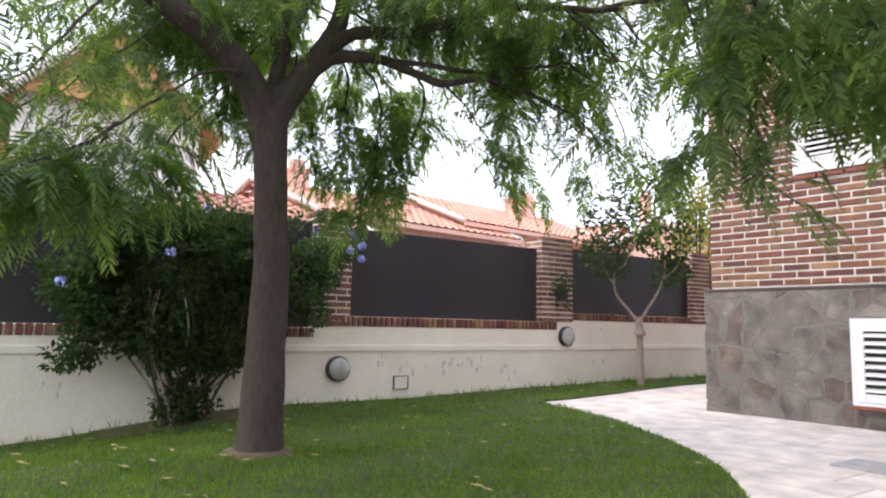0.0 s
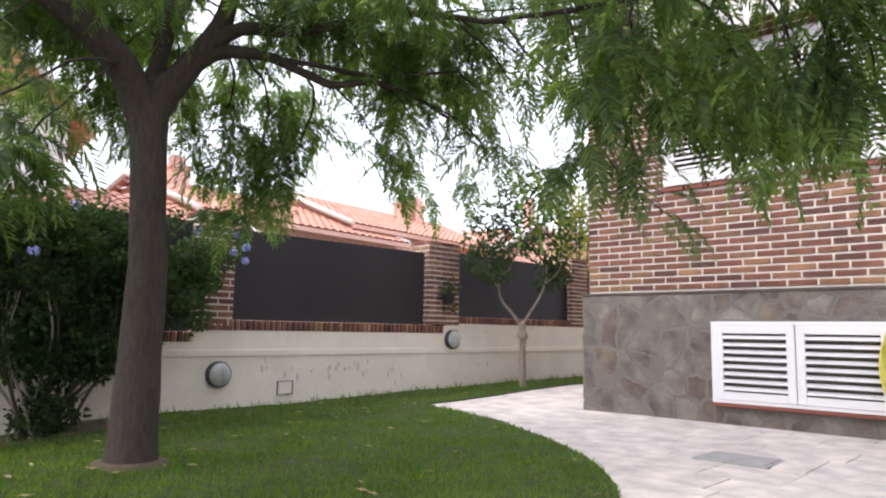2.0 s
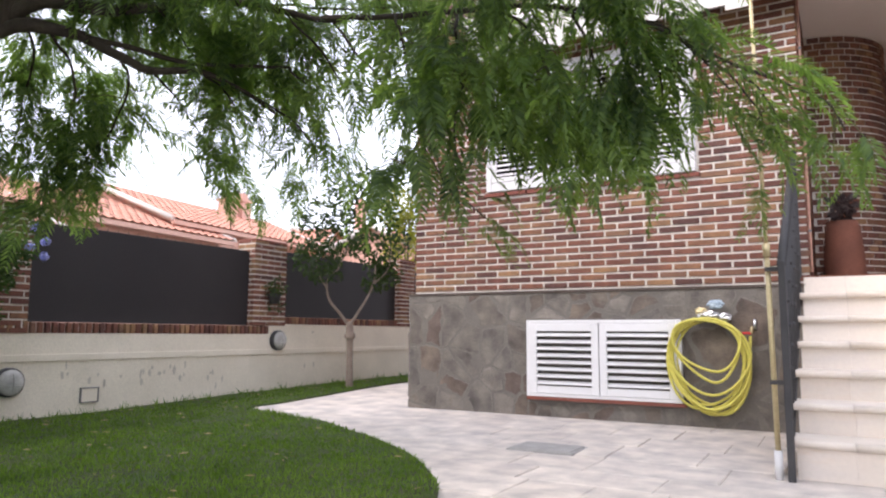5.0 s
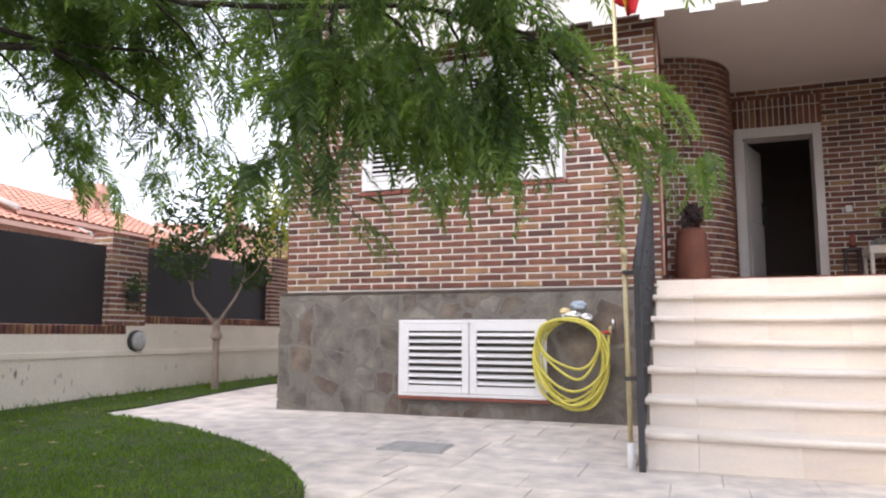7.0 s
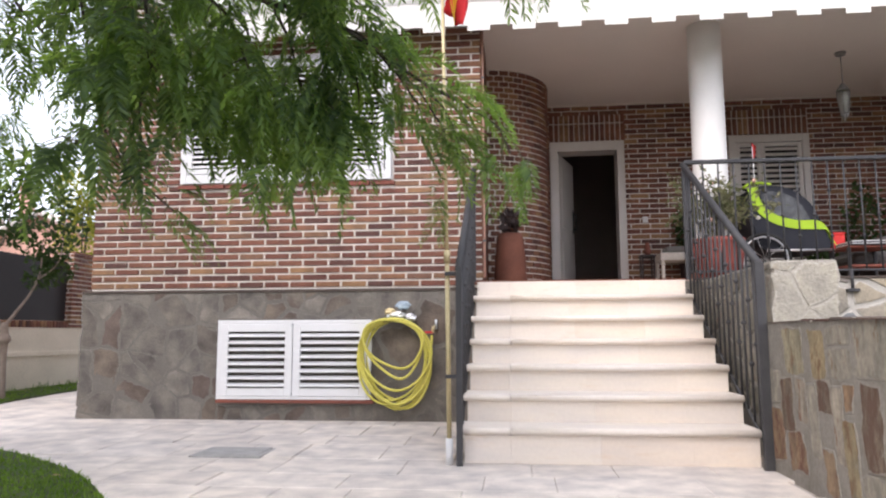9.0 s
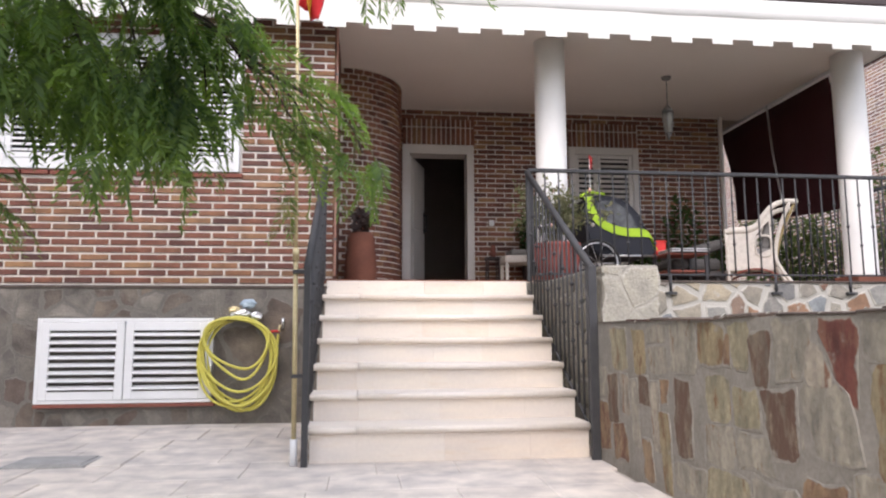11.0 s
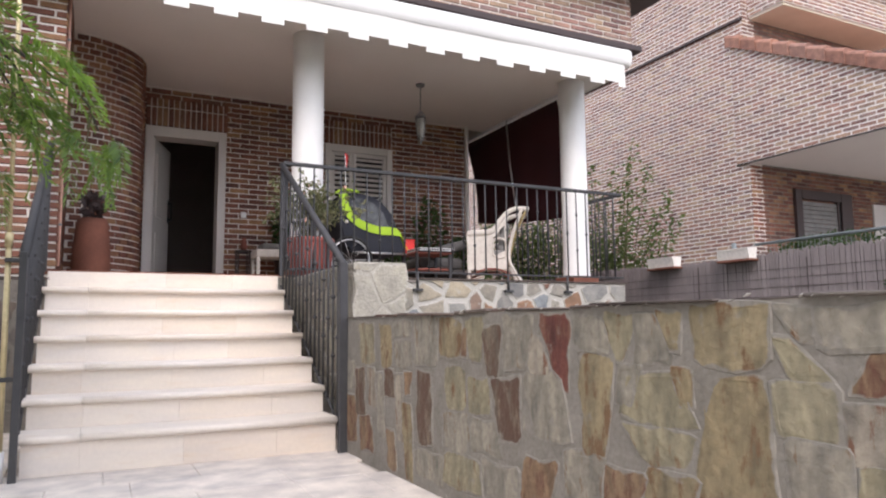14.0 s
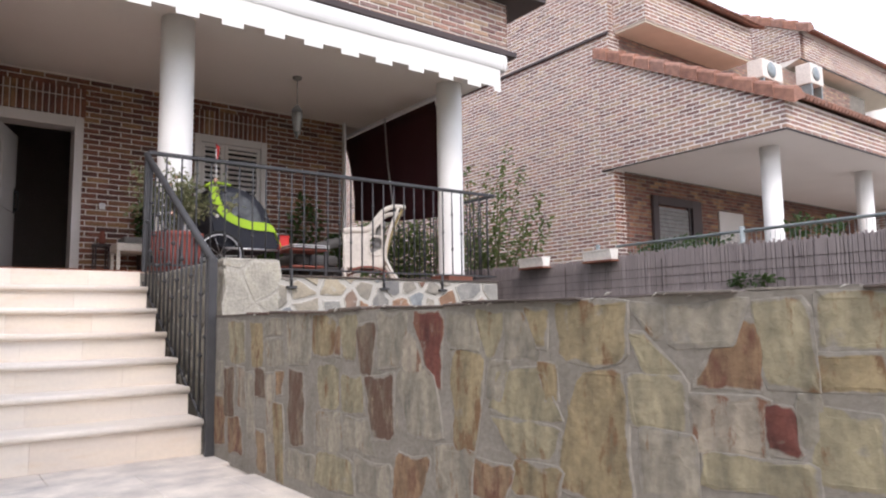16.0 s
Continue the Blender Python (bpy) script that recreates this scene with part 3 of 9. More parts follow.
def grass_blades():
    rnd = random.Random(7)
    s = Soup()
    n = 0
    while n < 120000:
        y = rnd.uniform(-3.5, 12.0)
        x = rnd.uniform(-6.72, -1.4)
        if not on_lawn(x, y + rnd.uniform(-0.02, 0.02)):
            continue
        dist = math.hypot(x, y)
        if rnd.random() > min(1.0, (3.2 / dist) ** 1.2):
            continue
        n += 1
        tall = rnd.uniform(0.016, 0.036) * (1 + 0.4 * noise.noise((x * 1.5, y * 1.5, 3)))
        if x < -6.62 and rnd.random() < 0.35:
            tall *= rnd.uniform(1.5, 3.2)
        w = rnd.uniform(0.0025, 0.0045) * (1 + dist * 0.12)
        a = rnd.uniform(0, 6.283)
        lx, ly = rnd.uniform(-0.6, 0.6) * tall, rnd.uniform(-0.6, 0.6) * tall
        z = ground_z(x, y) + 0.018
        cx, cy = math.cos(a) * w, math.sin(a) * w
        s.add([(x - cx, y - cy, z), (x + cx, y + cy, z), (x + lx, y + ly, z + tall)], [(0, 1, 2)])
    return s


grass_blades().part("grass", M["grass"], lawn, "short green grass blades")
litter = Soup()
rnd = random.Random(11)
for _ in range(420):
    y, x = rnd.uniform(0.5, 9), rnd.uniform(-6.6, -1.6)
    if not on_lawn(x + 0.1, y):
        continue
    a, ln = rnd.uniform(0, 6.28), rnd.uniform(0.012, 0.05)
    dx, dy, z = math.cos(a) * ln, math.sin(a) * ln, ground_z(x, y) + 0.045
    litter.add([(x - dx, y - dy, z), (x + dy * 0.25, y - dx * 0.25, z + 0.006), (x + dx, y + dy, z + 0.004), (x - dy * 0.25, y + dx * 0.25, z)], [(0, 1, 2, 3)])
litter.part("fallen_leaves", M["straw"], lawn, "dry yellow leaves lying in the grass")

# ---- paving: pale slabs of mixed length in courses ----
paving = structure("paving", grid_sheet(list(np.linspace(-6.2, 1.75, 17)), list(np.linspace(-4, 12.5, 34)), -0.012), M["joint"], "pale pinkish stone paving with dark worn joints", "paving")


def slab_mesh(w, d):
    """One slab with worn, slightly uneven edges, its top centre at the origin."""
    e = 0.006
    vs = []
    for k, (s, z) in enumerate(((1.0, -0.02), (1.0, -0.004), (1.0, 0.0))):
        ins = (0, 0, e)[k]
        for x, y in ((-1, -1), (1, -1), (1, 1), (-1, 1)):
            vs.append((x * (w / 2 - ins), y * (d / 2 - ins), z))
    fs = [(8, 9, 10, 11)]
    for lay in (0, 4):
        for i in range(4):
            fs.append((lay + i, lay + (i + 1) % 4, lay + 4 + (i + 1) % 4, lay + 4 + i))
    s = Soup()
    s.add(vs, fs)
    return s.mesh("slab", M["slab"])


rnd = random.Random(21)
SLAB_SIZES = {(w, d): slab_mesh(w / 100 - 0.006, d / 100 - 0.013) for w in (40, 50, 60, 80) for d in (40, 50)}
TIGHT_SLABS = {(w, d): slab_mesh(w / 100 - 0.002, d / 100 - 0.003) for w in (40, 50, 60, 80) for d in (40, 50)}
y = -4.0
while y < 12.2:
    d = rnd.choice((40, 50))
    x = -6.1 - rnd.uniform(0, 0.5)
    while x < 1.7:
        w = rnd.choice((40, 50, 60, 80))
        cx, cy = x + w / 200, y + d / 200
        x += w / 100
        if cx < np.interp(cy, EDGE_Y, EDGE_X) - 0.7 or (cx > -4.1 and cy > 6.75) or (cx > 1.9) or (-0.2 < cx < 1.5 and cy > 4.95):
            continue
        tight = cx > -0.7
        ob = new("slab", (TIGHT_SLABS if tight else SLAB_SIZES)[(w, d)])
        ob.parent = paving
        ob.matrix_basis = Matrix.Translation((cx, cy, ground_z(cx, cy) + 0.004 + rnd.uniform(-0.002, 0.002) * (0.2 if tight else 1))) @ Euler((math.atan((ground_z(cx, cy + 0.2) - ground_z(cx, cy - 0.2)) / 0.4), 0, rnd.uniform(-0.008, 0.008) * (0.1 if tight else 1))).to_matrix().to_4x4()
    y += d / 100

cover = thing("inspection_cover", (-1.97, 4.95, 0.0), "grey cast cover set flush in pale paving", "cover")
zc = ground_z(-1.97, 4.95) + 0.006
part("frame", boxed(-2.22, -1.72, 4.76, 5.14, zc - 0.02, zc + 0.004, 0.003), M["cover"], cover)
part("lid", boxed(-2.19, -1.75, 4.79, 5.11, zc - 0.01, zc + 0.010, 0.003), M["cover"], cover)

# ---- house: raised block with a stone base ----
YF, XL, XR, ZS = 6.5, -4.10, -0.28, 1.265
facade = structure("wall_facade", boxed(XL, XR, YF, YF + 0.3, -0.1, 4.3), M["mortar"], "brown brick wall with pale joints above a stone base", "wall")
WIN = (-3.22, -1.13, 2.30, 3.57)
brick_field(facade, (XL, YF, ZS + 0.02), (1, 0, 0), (0, -1, 0), XR - XL, 2.9, holes=[(WIN[0] - XL - 0.02, WIN[1] - XL + 0.02, WIN[2] - ZS - 0.05, WIN[3] - ZS)], parts=300)
side_r = structure("wall_porch_side", boxed(XR - 0.3, XR, YF + 0.3, 8.2, 0, 4.3), M["mortar"], "brown brick return wall beside the porch", "wall")
brick_field(side_r, (XR, YF - 0.012, ZS + 0.02), (0, 1, 0), (1, 0, 0), 1.7, 2.9, seed=4, parts=240)
side_l = structure("wall_house_side", boxed(XL, XL + 0.3, YF + 0.3, 13.0, -0.1, 4.3), M["mortar"], "brown brick side wall of the house above a stone base", "wall")
brick_field(side_l, (XL, 12.9, ZS + 0.02), (0, -1, 0), (-1, 0, 0), 6.4, 2.9, seed=6, parts=300)
base_l = structure("stone_base_side", boxed(XL - 0.05, XL, YF - 0.05, 12.9, -0.1, ZS - 0.03), M["mortar_grey"], "grey flagstone base along the house side", "wall")
crazy_stones(base_l, (XL - 0.05, 12.9, 0), (0, -1, 0), (-1, 0, 0), [(0, 0.05), (6.45, 0.05), (6.45, ZS - 0.03), (0, ZS - 0.03)], 60, M["slate"], seed=8, joint=0.02)
base_f = structure("stone_base_front", boxed(XL - 0.05, XR - 0.02, YF - 0.05, YF, -0.1, ZS - 0.03), M["mortar_base"], "grey brown flagstone base with rough mortar joints", "wall")
VENT = (-2.76, -1.30, 0.245, 0.972)
vx0, vx1, vz0, vz1 = VENT[0] + 4.15, VENT[1] + 4.15, VENT[2] - 0.05, VENT[3] + 0.005
W_ = XR - 0.02 + 4.15
top_ = ZS - 0.03
for poly, cnt, sd in (([(0, 0.02), (vx0, 0.02), (vx0, top_), (0, top_)], 24, 31), ([(vx0, vz1), (vx1, vz1), (vx1, top_), (vx0, top_)], 12, 32), ([(vx0, 0.02), (vx1, 0.02), (vx1, vz0), (vx0, vz0)], 7, 33), ([(vx1, 0.02), (W_, 0.02), (W_, top_), (vx1, top_)], 14, 34)):
    crazy_stones(base_f, (-4.15, YF - 0.05, 0.04), (1, 0, 0), (0, -1, 0), [(a, b - 0.04) for a, b in poly], cnt, M["slate"], seed=sd, joint=0.014 if sd == 31 else 0.024, proud=0.0025, wob=0.02)
ledge = bmesh.new()
box(ledge, XL - 0.062, XR - 0.02, YF - 0.060, YF - 0.001, ZS - 0.03, ZS - 0.002, 0.004)
box(ledge, XL - 0.07, XL - 0.001, YF, 12.9, ZS - 0.03, ZS - 0.004, 0.006)
structure("stone_ledge", ledge, M["dark_slate"], "narrow dark stone ledge on the stone base", "trim")

conduit = thing("wall_conduit", (XR + 0.02, YF + 0.10, 2.3), "thin pinkish conduit running up the brick corner", "conduit")
part("pipe", tube(bmesh.new(), [(XR + 0.022, YF + 0.09, ZS + 0.1), (XR + 0.022, YF + 0.09, 2.6), (XR + 0.022, YF + 0.09, 3.92)], 0.011, 8), M["far_wall"], conduit)
for z in (1.7, 2.5, 3.3):
    part("clip", boxed(XR + 0.010, XR + 0.036, YF + 0.075, YF + 0.105, z, z + 0.02, 0.003), M["galv"], conduit)

# ---- porch ----
ZF, YD, ZC = 1.322, 9.4, 3.925
structure("porch_floor", boxed(XR, 5.62, YF - 0.02, YD, ZF - 0.02, ZF), M["porch_tile"], "clay tiled porch floor", "floor")
structure("terrace_slab", boxed(XR, 5.6, YF - 0.019, YD, 0.9, ZF - 0.021), M["mortar_grey"], "grey concrete terrace slab", "floor")
DOOR = (0.62, 1.41, 3.28)
back = bmesh.new()
box(back, -0.5, DOOR[0] - 0.1, YD, YD + 0.25, 0, 4.3)
box(back, DOOR[1] + 0.1, 2.86, YD, YD + 0.25, 0, 4.3)
box(back, DOOR[0] - 0.1, DOOR[1] + 0.1, YD, YD + 0.25, DOOR[2] + 0.13, 4.3)
box(back, 2.86, 3.88, YD, YD + 0.25, 0, 1.4)
box(back, 2.86, 3.88, YD, YD + 0.25, 3.43, 4.3)
box(back, 3.88, 5.10, YD, YD + 0.25, 0, 4.3)
wall_back = structure("wall_porch_back", back, M["mortar"], "dark brown brick wall at the back of the porch", "wall")
hz = ZF + 0.01
brick_field(wall_back, (-0.3, YD, hz), (1, 0, 0), (0, -1, 0), 5.4, ZC - hz - 0.005, holes=[(DOOR[0] - 0.1 + 0.3, DOOR[1] + 0.1 + 0.3, 0, 2.44), (2.86 + 0.3, 3.88 + 0.3, 0.1, 2.44)], seed=14, parts=560, joint=0.012)
soldier_row(wall_back, (DOOR[0] - 0.1, YD, DOOR[2] + 0.14), (1, 0, 0), (0, -1, 0), 1.0, 0.24, seed=9)
soldier_row(wall_back, (DOOR[0] - 0.1, YD, DOOR[2] + 0.392), (1, 0, 0), (0, -1, 0), 1.0, 0.108, seed=9)
soldier_row(wall_back, (2.86, YD, 3.44), (1, 0, 0), (0, -1, 0), 1.02, 0.225, seed=10)
soldier_row(wall_back, (2.86, YD, 3.677), (1, 0, 0), (0, -1, 0), 1.02, 0.102, seed=11)
# rounded stair bay
bay = bmesh.new()
BX, BY, BR = -0.30, 8.70, 0.76
for z0, z1 in ((1.0, 4.2),):
    prof = [(BX + BR * math.cos(a), BY + BR * math.sin(a)) for a in np.linspace(-math.pi / 2, 0.9, 28)]
    ring0 = [bay.verts.new((x, y, z0)) for x, y in prof]
    ring1 = [bay.verts.new((x, y, z1)) for x, y in prof]
    for i in range(27):
        bay.faces.new((ring0[i], ring0[i + 1], ring1[i + 1], ring1[i])).smooth = True
wall_bay = structure("wall_bay", bay, M["mortar"], "rounded brown brick bay beside the front door", "wall")
soup = Soup()
rnd = random.Random(17)
def bay_brick():
    """One curved-wall brick on the bay's own axis, its start at angle 0."""
    vs = []
    for rad, e in ((BR + 0.012, 0.003), (BR, 0)):
        for a, zz in ((0, e), (0.105 / BR, e), (0.105 / BR, 0.056 - e), (0, 0.056 - e)):
            vs.append((rad * math.cos(a), rad * math.sin(a), zz))
    s = Soup()
    s.add(vs, BOX5)
    return s


one = bay_brick()
one_mesh = one.mesh("brick", M["brick"])
one_np = np.array(one.v)
made = 0
for r in range(int((ZC - hz) / 0.068)):
    arc = (r % 2) * 0.06
    while arc < BR * 2.4:
        m = Matrix.Translation((BX, BY, hz + r * 0.068)) @ Euler((0, 0, -math.pi / 2 + arc / BR)).to_matrix().to_4x4()
        if arc < BR * 1.75 and made < 300:
            ob = new("brick", one_mesh)
            ob.parent = wall_bay
            ob.matrix_parent_inverse = world_of(wall_bay).inverted()
            ob.matrix_basis = m
            made += 1
        else:
            a4 = np.array(m)
            soup.add([tuple(v) for v in one_np @ a4[:3, :3].T + a4[:3, 3]], BOX5)
        arc += 0.12
soup.part("brickwork", M["brick_stuff"], wall_bay)
structure("ceiling", boxed(XR - 0.02, 5.75, YF + 0.02, YD + 0.1, ZC, ZC + 0.2), M["ceiling"], "smooth pale painted porch ceiling", "ceiling")
# upper storey over the porch and block
upper = structure("wall_upper", boxed(XL, 5.95, YF + 0.02, YF + 0.3, 4.20, 4.95), M["mortar"], "brown brick parapet band above the awning", "wall")
brick_field(upper, (XL, YF + 0.02, 4.305), (1, 0, 0), (0, -1, 0), 5.95 - XL, 0.63, seed=19, material_stuff=M["brick_pale"], material_piece=M["brick_pale_piece"], parts=300)
upside = structure("wall_upper_side", boxed(5.70, 5.95, YF + 0.3, 13, 4.0, 4.95), M["mortar"], "brown brick parapet side above the porch", "wall")
brick_field(upside, (5.95, YF + 0.01, 4.305), (0, 1, 0), (1, 0, 0), 6, 0.63, seed=20, material_stuff=M["brick_pale"])
fas = bmesh.new()
box(fas, -0.3, 6.02, YF - 0.10, YF + 0.02, 4.213, 4.285, 0.008)
box(fas, 5.95, 6.02, YF + 0.02, 10, 4.213, 4.285, 0.008)
structure("fascia", fas, M["gutter"], "dark brown fascia board under the brick band", "trim")
gut = bmesh.new()
box(gut, XL - 0.3, 6.36, YF - 0.32, YF + 0.3, 4.95, 5.04, 0.01)
box(gut, 5.95, 6.36, YF + 0.3, 13, 4.95, 5.04, 0.01)
structure("eaves", gut, M["gutter"], "dark brown eaves and gutter of the house", "trim")
rf = bmesh.new()
v = [rf.verts.new(p) for p in ((XL - 0.3, YF - 0.3, 5.04), (6.36, YF - 0.3, 5.04), (6.36, 13.2, 5.04), (XL - 0.3, 13.2, 5.04), (XL + 2.5, 9.8, 6.6), (3.6, 9.8, 6.6))]
for f in ((0, 1, 5, 4), (1, 2, 5), (2, 3, 4, 5), (3, 0, 4)):
    rf.faces.new([v[i] for i in f])
structure("roof", rf, M["roof"], "brown clay tile roof of the house", "roof")
shell = bmesh.new()
box(shell, XL, 5.95, 12.9, 13.1, 0, 4.95)
box(shell, 4.88, 5.09, YD + 0.25, 12.9, 0, 4.3)
box(shell, XL + 0.3, 5.1, 9.6, 12.9, 4.25, 4.3)
box(shell, XL + 0.3, XR, YF + 0.3, 9.6, 4.25, 4.3)
box(shell, XL + 0.3, 5.1, 9.66, 12.9, 1.15, ZF - 0.004)
structure("wall_inner", shell, M["hall"], "plain inner walls behind the open door", "wall")
# pale wall end beside the porch
structure("wall_end", boxed(5.10, 5.14, YD - 0.06, YD - 0.002, ZF, ZC), M["column_white"], "white painted end strip of the porch wall", "trim")

# ---- terrace front: low stone wall ----
low = structure("terrace_wall", boxed(2.05, 5.62, YF - 0.06, YF - 0.021, -0.2, 1.31), M["mortar_white"], "low terrace wall of pale irregular stones", "wall")
crazy_stones(low, (2.05, YF - 0.06, 0.7), (1, 0, 0), (0, -1, 0), [(0, 0), (3.57, 0), (3.57, 0.6), (0, 0.6)], 40, M["pale_stone"], seed=41, joint=0.035, proud=0.016, wob=0.01)
# dark strip that paints the shadow line under the balustrade
structure("terrace_edge", boxed(1.62, 5.64, YF - 0.085, YF - 0.02, 1.306, 1.325, 0.004), M["dark_slate"], "thin terrace edge darkened to stand for a shadow line", "trim")

# ---- stairs ----
stairs = structure("stairs", boxed(-0.30, 1.50, 6.42, 6.48, 0, 1.0), M["step"], "seven cream stone steps with rounded nosings", "stairs")
ZTOP = [0.235 + 0.187 * k for k in range(6)] + [1.322]
rnd = random.Random(5)
for k in range(7):
    y0 = 4.70 + 0.30 * k
    zt = ZTOP[k]
    zb = ZTOP[k - 1] - 0.002 if k else -0.02
    x0, x1 = -0.32, 1.53
    cuts = sorted([x0, x0 + 0.30 + rnd.uniform(-0.01, 0.01), x0 + 0.85 + rnd.uniform(-0.05, 0.05), x0 + 1.3 + rnd.uniform(-0.05, 0.2), x1])
    for a, b in zip(cuts, cuts[1:]):
        part("riser", boxed(a + 0.0005, b - 0.0005, y0, 6.44, zb, zt - (0.046 if k < 6 else 0.012)), M["step"], stairs)
    if k == 6:
        part("tread", boxed(-0.28, 1.55, y0 - 0.02, YF - 0.021, zt - 0.012, ZF + 0.004, 0.003), M["terracotta"], stairs, "clay tile top step")
        continue
    cuts = [x0 - 0.06, x0 + 0.30, x1]
    for a, b in zip(cuts, cuts[1:]):
        bm = bmesh.new()
        prof = [(6.42, zt - 0.046), (6.42, zt)] + [(y0 - 0.024 - 0.023 * math.sin(t), zt - 0.023 + 0.023 * math.cos(t)) for t in np.linspace(0, math.pi, 8)]
        if k < 6:
            prof[0] = (y0 + 0.31, zt - 0.046)
            prof[1] = (y0 + 0.31, zt)
        l0 = [bm.verts.new((a + 0.001, py, pz)) for py, pz in prof]
        l1 = [bm.verts.new((b - 0.001, py, pz)) for py, pz in prof]
        m = len(prof)
        for i in range(m):
            bm.faces.new((l0[i], l0[(i + 1) % m], l1[(i + 1) % m], l1[i])).smooth = 2 <= i < m - 1
        bm.faces.new(l0[::-1])
        bm.faces.new(l1)
        bmesh.ops.recalc_face_normals(bm, faces=bm.faces)
        part("tread", bm, M["step"], stairs)

# ---- retaining wall beside the stairs ----
ret = structure("retaining_wall", boxed(1.575, 1.93, -4.5, 4.62, -0.3, 0.895), M["mortar_grey"], "greenish quartzite stone wall with rust streaks and grey joints", "wall")
rnd = random.Random(52)


def wall_stone(kind, top_at, foot_at, top_wide, foot_wide, z_top, z_foot):
    """A tapered upright stone of the retaining wall, placed by the middle of its head and of its foot."""
    sides = []
    for at, wide, z in ((foot_at, foot_wide, z_foot - 0.010), (top_at, top_wide, min(0.885, z_top + 0.010))):
        half = max(0.006, wide / 2 + 0.016)
        sides += [(at - half, z), (at + half, z)]
    poly = [sides[0], sides[1], sides[3], sides[2]]
    jolt = 0.10 * min(max(top_wide, foot_wide), z_top - z_foot)
    jolt = 0 if kind == "red" else jolt
    poly = [(x + rnd.uniform(-jolt, jolt), z + rnd.uniform(-jolt, jolt) * 0.8) for x, z in poly]
    # corners knocked off unevenly
    cut = []
    for i in range(4):
        p, q, r = poly[i - 1], poly[i], poly[(i + 1) % 4]
        for w, f in ((p, rnd.uniform(0.02, 0.16)), (r, rnd.uniform(0.02, 0.16))):
            cut.append((q[0] + (w[0] - q[0]) * f, q[1] + (w[1] - q[1]) * f))
    lay_stone(ret, Vector((1.575, 4.62, 0)), Vector((0, -1, 0)), Vector((-1, 0, 0)), cut, rnd, QUARTZ[kind], 0.004, "stone", 0.004 if kind == "red" else min(0.018, 0.14 * min(top_wide, foot_wide) + 0.004))


wall_stone("olive", 0.37, 0.41, 0.27, 0.27, 0.86, 0.62)
wall_stone("ochre", 0.70, 0.74, 0.19, 0.14, 0.85, 0.60)
wall_stone("grey", 0.98, 0.97, 0.25, 0.23, 0.86, 0.78)
wall_stone("grey", 0.97, 0.98, 0.23, 0.26, 0.75, 0.62)
wall_stone("grey", 1.27, 1.28, 0.29, 0.27, 0.87, 0.63)
wall_stone("ochre", 1.56, 1.57, 0.23, 0.21, 0.87, 0.69)
wall_stone("rust", 1.70, 1.71, 0.04, 0.04, 0.82, 0.69)
wall_stone("olive", 1.81, 1.81, 0.15, 0.12, 0.87, 0.67)
wall_stone("brown", 1.97, 1.96, 0.15, 0.07, 0.83, 0.62)
wall_stone("grey", 2.19, 2.14, 0.23, 0.16, 0.87, 0.65)
wall_stone("pale", 2.26, 2.32, 0.17, 0.13, 0.79, 0.65)
wall_stone("red", 2.42, 2.48, 0.20, 0.03, 0.88, 0.59)
wall_stone("grey", 2.62, 2.65, 0.16, 0.18, 0.86, 0.74)
wall_stone("olive", 2.79, 2.80, 0.16, 0.02, 0.88, 0.72)
wall_stone("grey", 2.92, 2.94, 0.08, 0.16, 0.86, 0.71)
wall_stone("ochre", 3.01, 3.04, 0.09, 0.03, 0.87, 0.75)
wall_stone("ochre", 3.24, 3.23, 0.26, 0.25, 0.88, 0.72)
wall_stone("grey", 3.43, 3.47, 0.10, 0.02, 0.87, 0.79)
wall_stone("grey", 3.60, 3.60, 0.21, 0.16, 0.87, 0.77)
wall_stone("rust", 3.72, 3.65, 0.04, 0.19, 0.82, 0.66)
wall_stone("pale", 3.66, 3.66, 0.20, 0.18, 0.65, 0.52)
wall_stone("olive", 3.80, 3.81, 0.12, 0.10, 0.87, 0.67)
wall_stone("olive", 3.95, 3.94, 0.14, 0.13, 0.88, 0.77)
wall_stone("ochre", 3.94, 3.94, 0.14, 0.13, 0.75, 0.68)
wall_stone("red", 3.78, 3.79, 0.05, 0.06, 0.63, 0.53)
wall_stone("grey", 3.85, 3.85, 0.03, 0.03, 0.66, 0.55)
wall_stone("olive", 3.94, 3.92, 0.12, 0.13, 0.63, 0.48)
wall_stone("olive", 3.72, 3.72, 0.26, 0.26, 0.51, 0.43)
wall_stone("olive", 3.39, 3.49, 0.03, 0.09, 0.80, 0.69)
wall_stone("olive", 3.45, 3.46, 0.16, 0.14, 0.68, 0.55)
wall_stone("grey", 3.49, 3.48, 0.16, 0.18, 0.54, 0.38)
wall_stone("ochre", 3.23, 3.23, 0.18, 0.23, 0.71, 0.34)
wall_stone("ochre", 3.06, 3.07, 0.07, 0.04, 0.70, 0.59)
wall_stone("olive", 2.92, 2.94, 0.18, 0.32, 0.68, 0.53)
wall_stone("olive", 2.94, 2.99, 0.31, 0.17, 0.51, 0.41)
wall_stone("ochre", 2.67, 2.65, 0.21, 0.08, 0.74, 0.40)
wall_stone("grey", 2.84, 2.80, 0.09, 0.06, 0.70, 0.58)
wall_stone("grey", 2.34, 2.35, 0.24, 0.31, 0.66, 0.39)
wall_stone("brown", 2.07, 2.10, 0.24, 0.12, 0.62, 0.36)
wall_stone("rust", 2.31, 2.26, 0.23, 0.18, 0.33, 0.15)
wall_stone("rust", 2.80, 2.76, 0.19, 0.17, 0.36, 0.25)
wall_stone("grey", 2.57, 2.57, 0.23, 0.17, 0.38, 0.21)
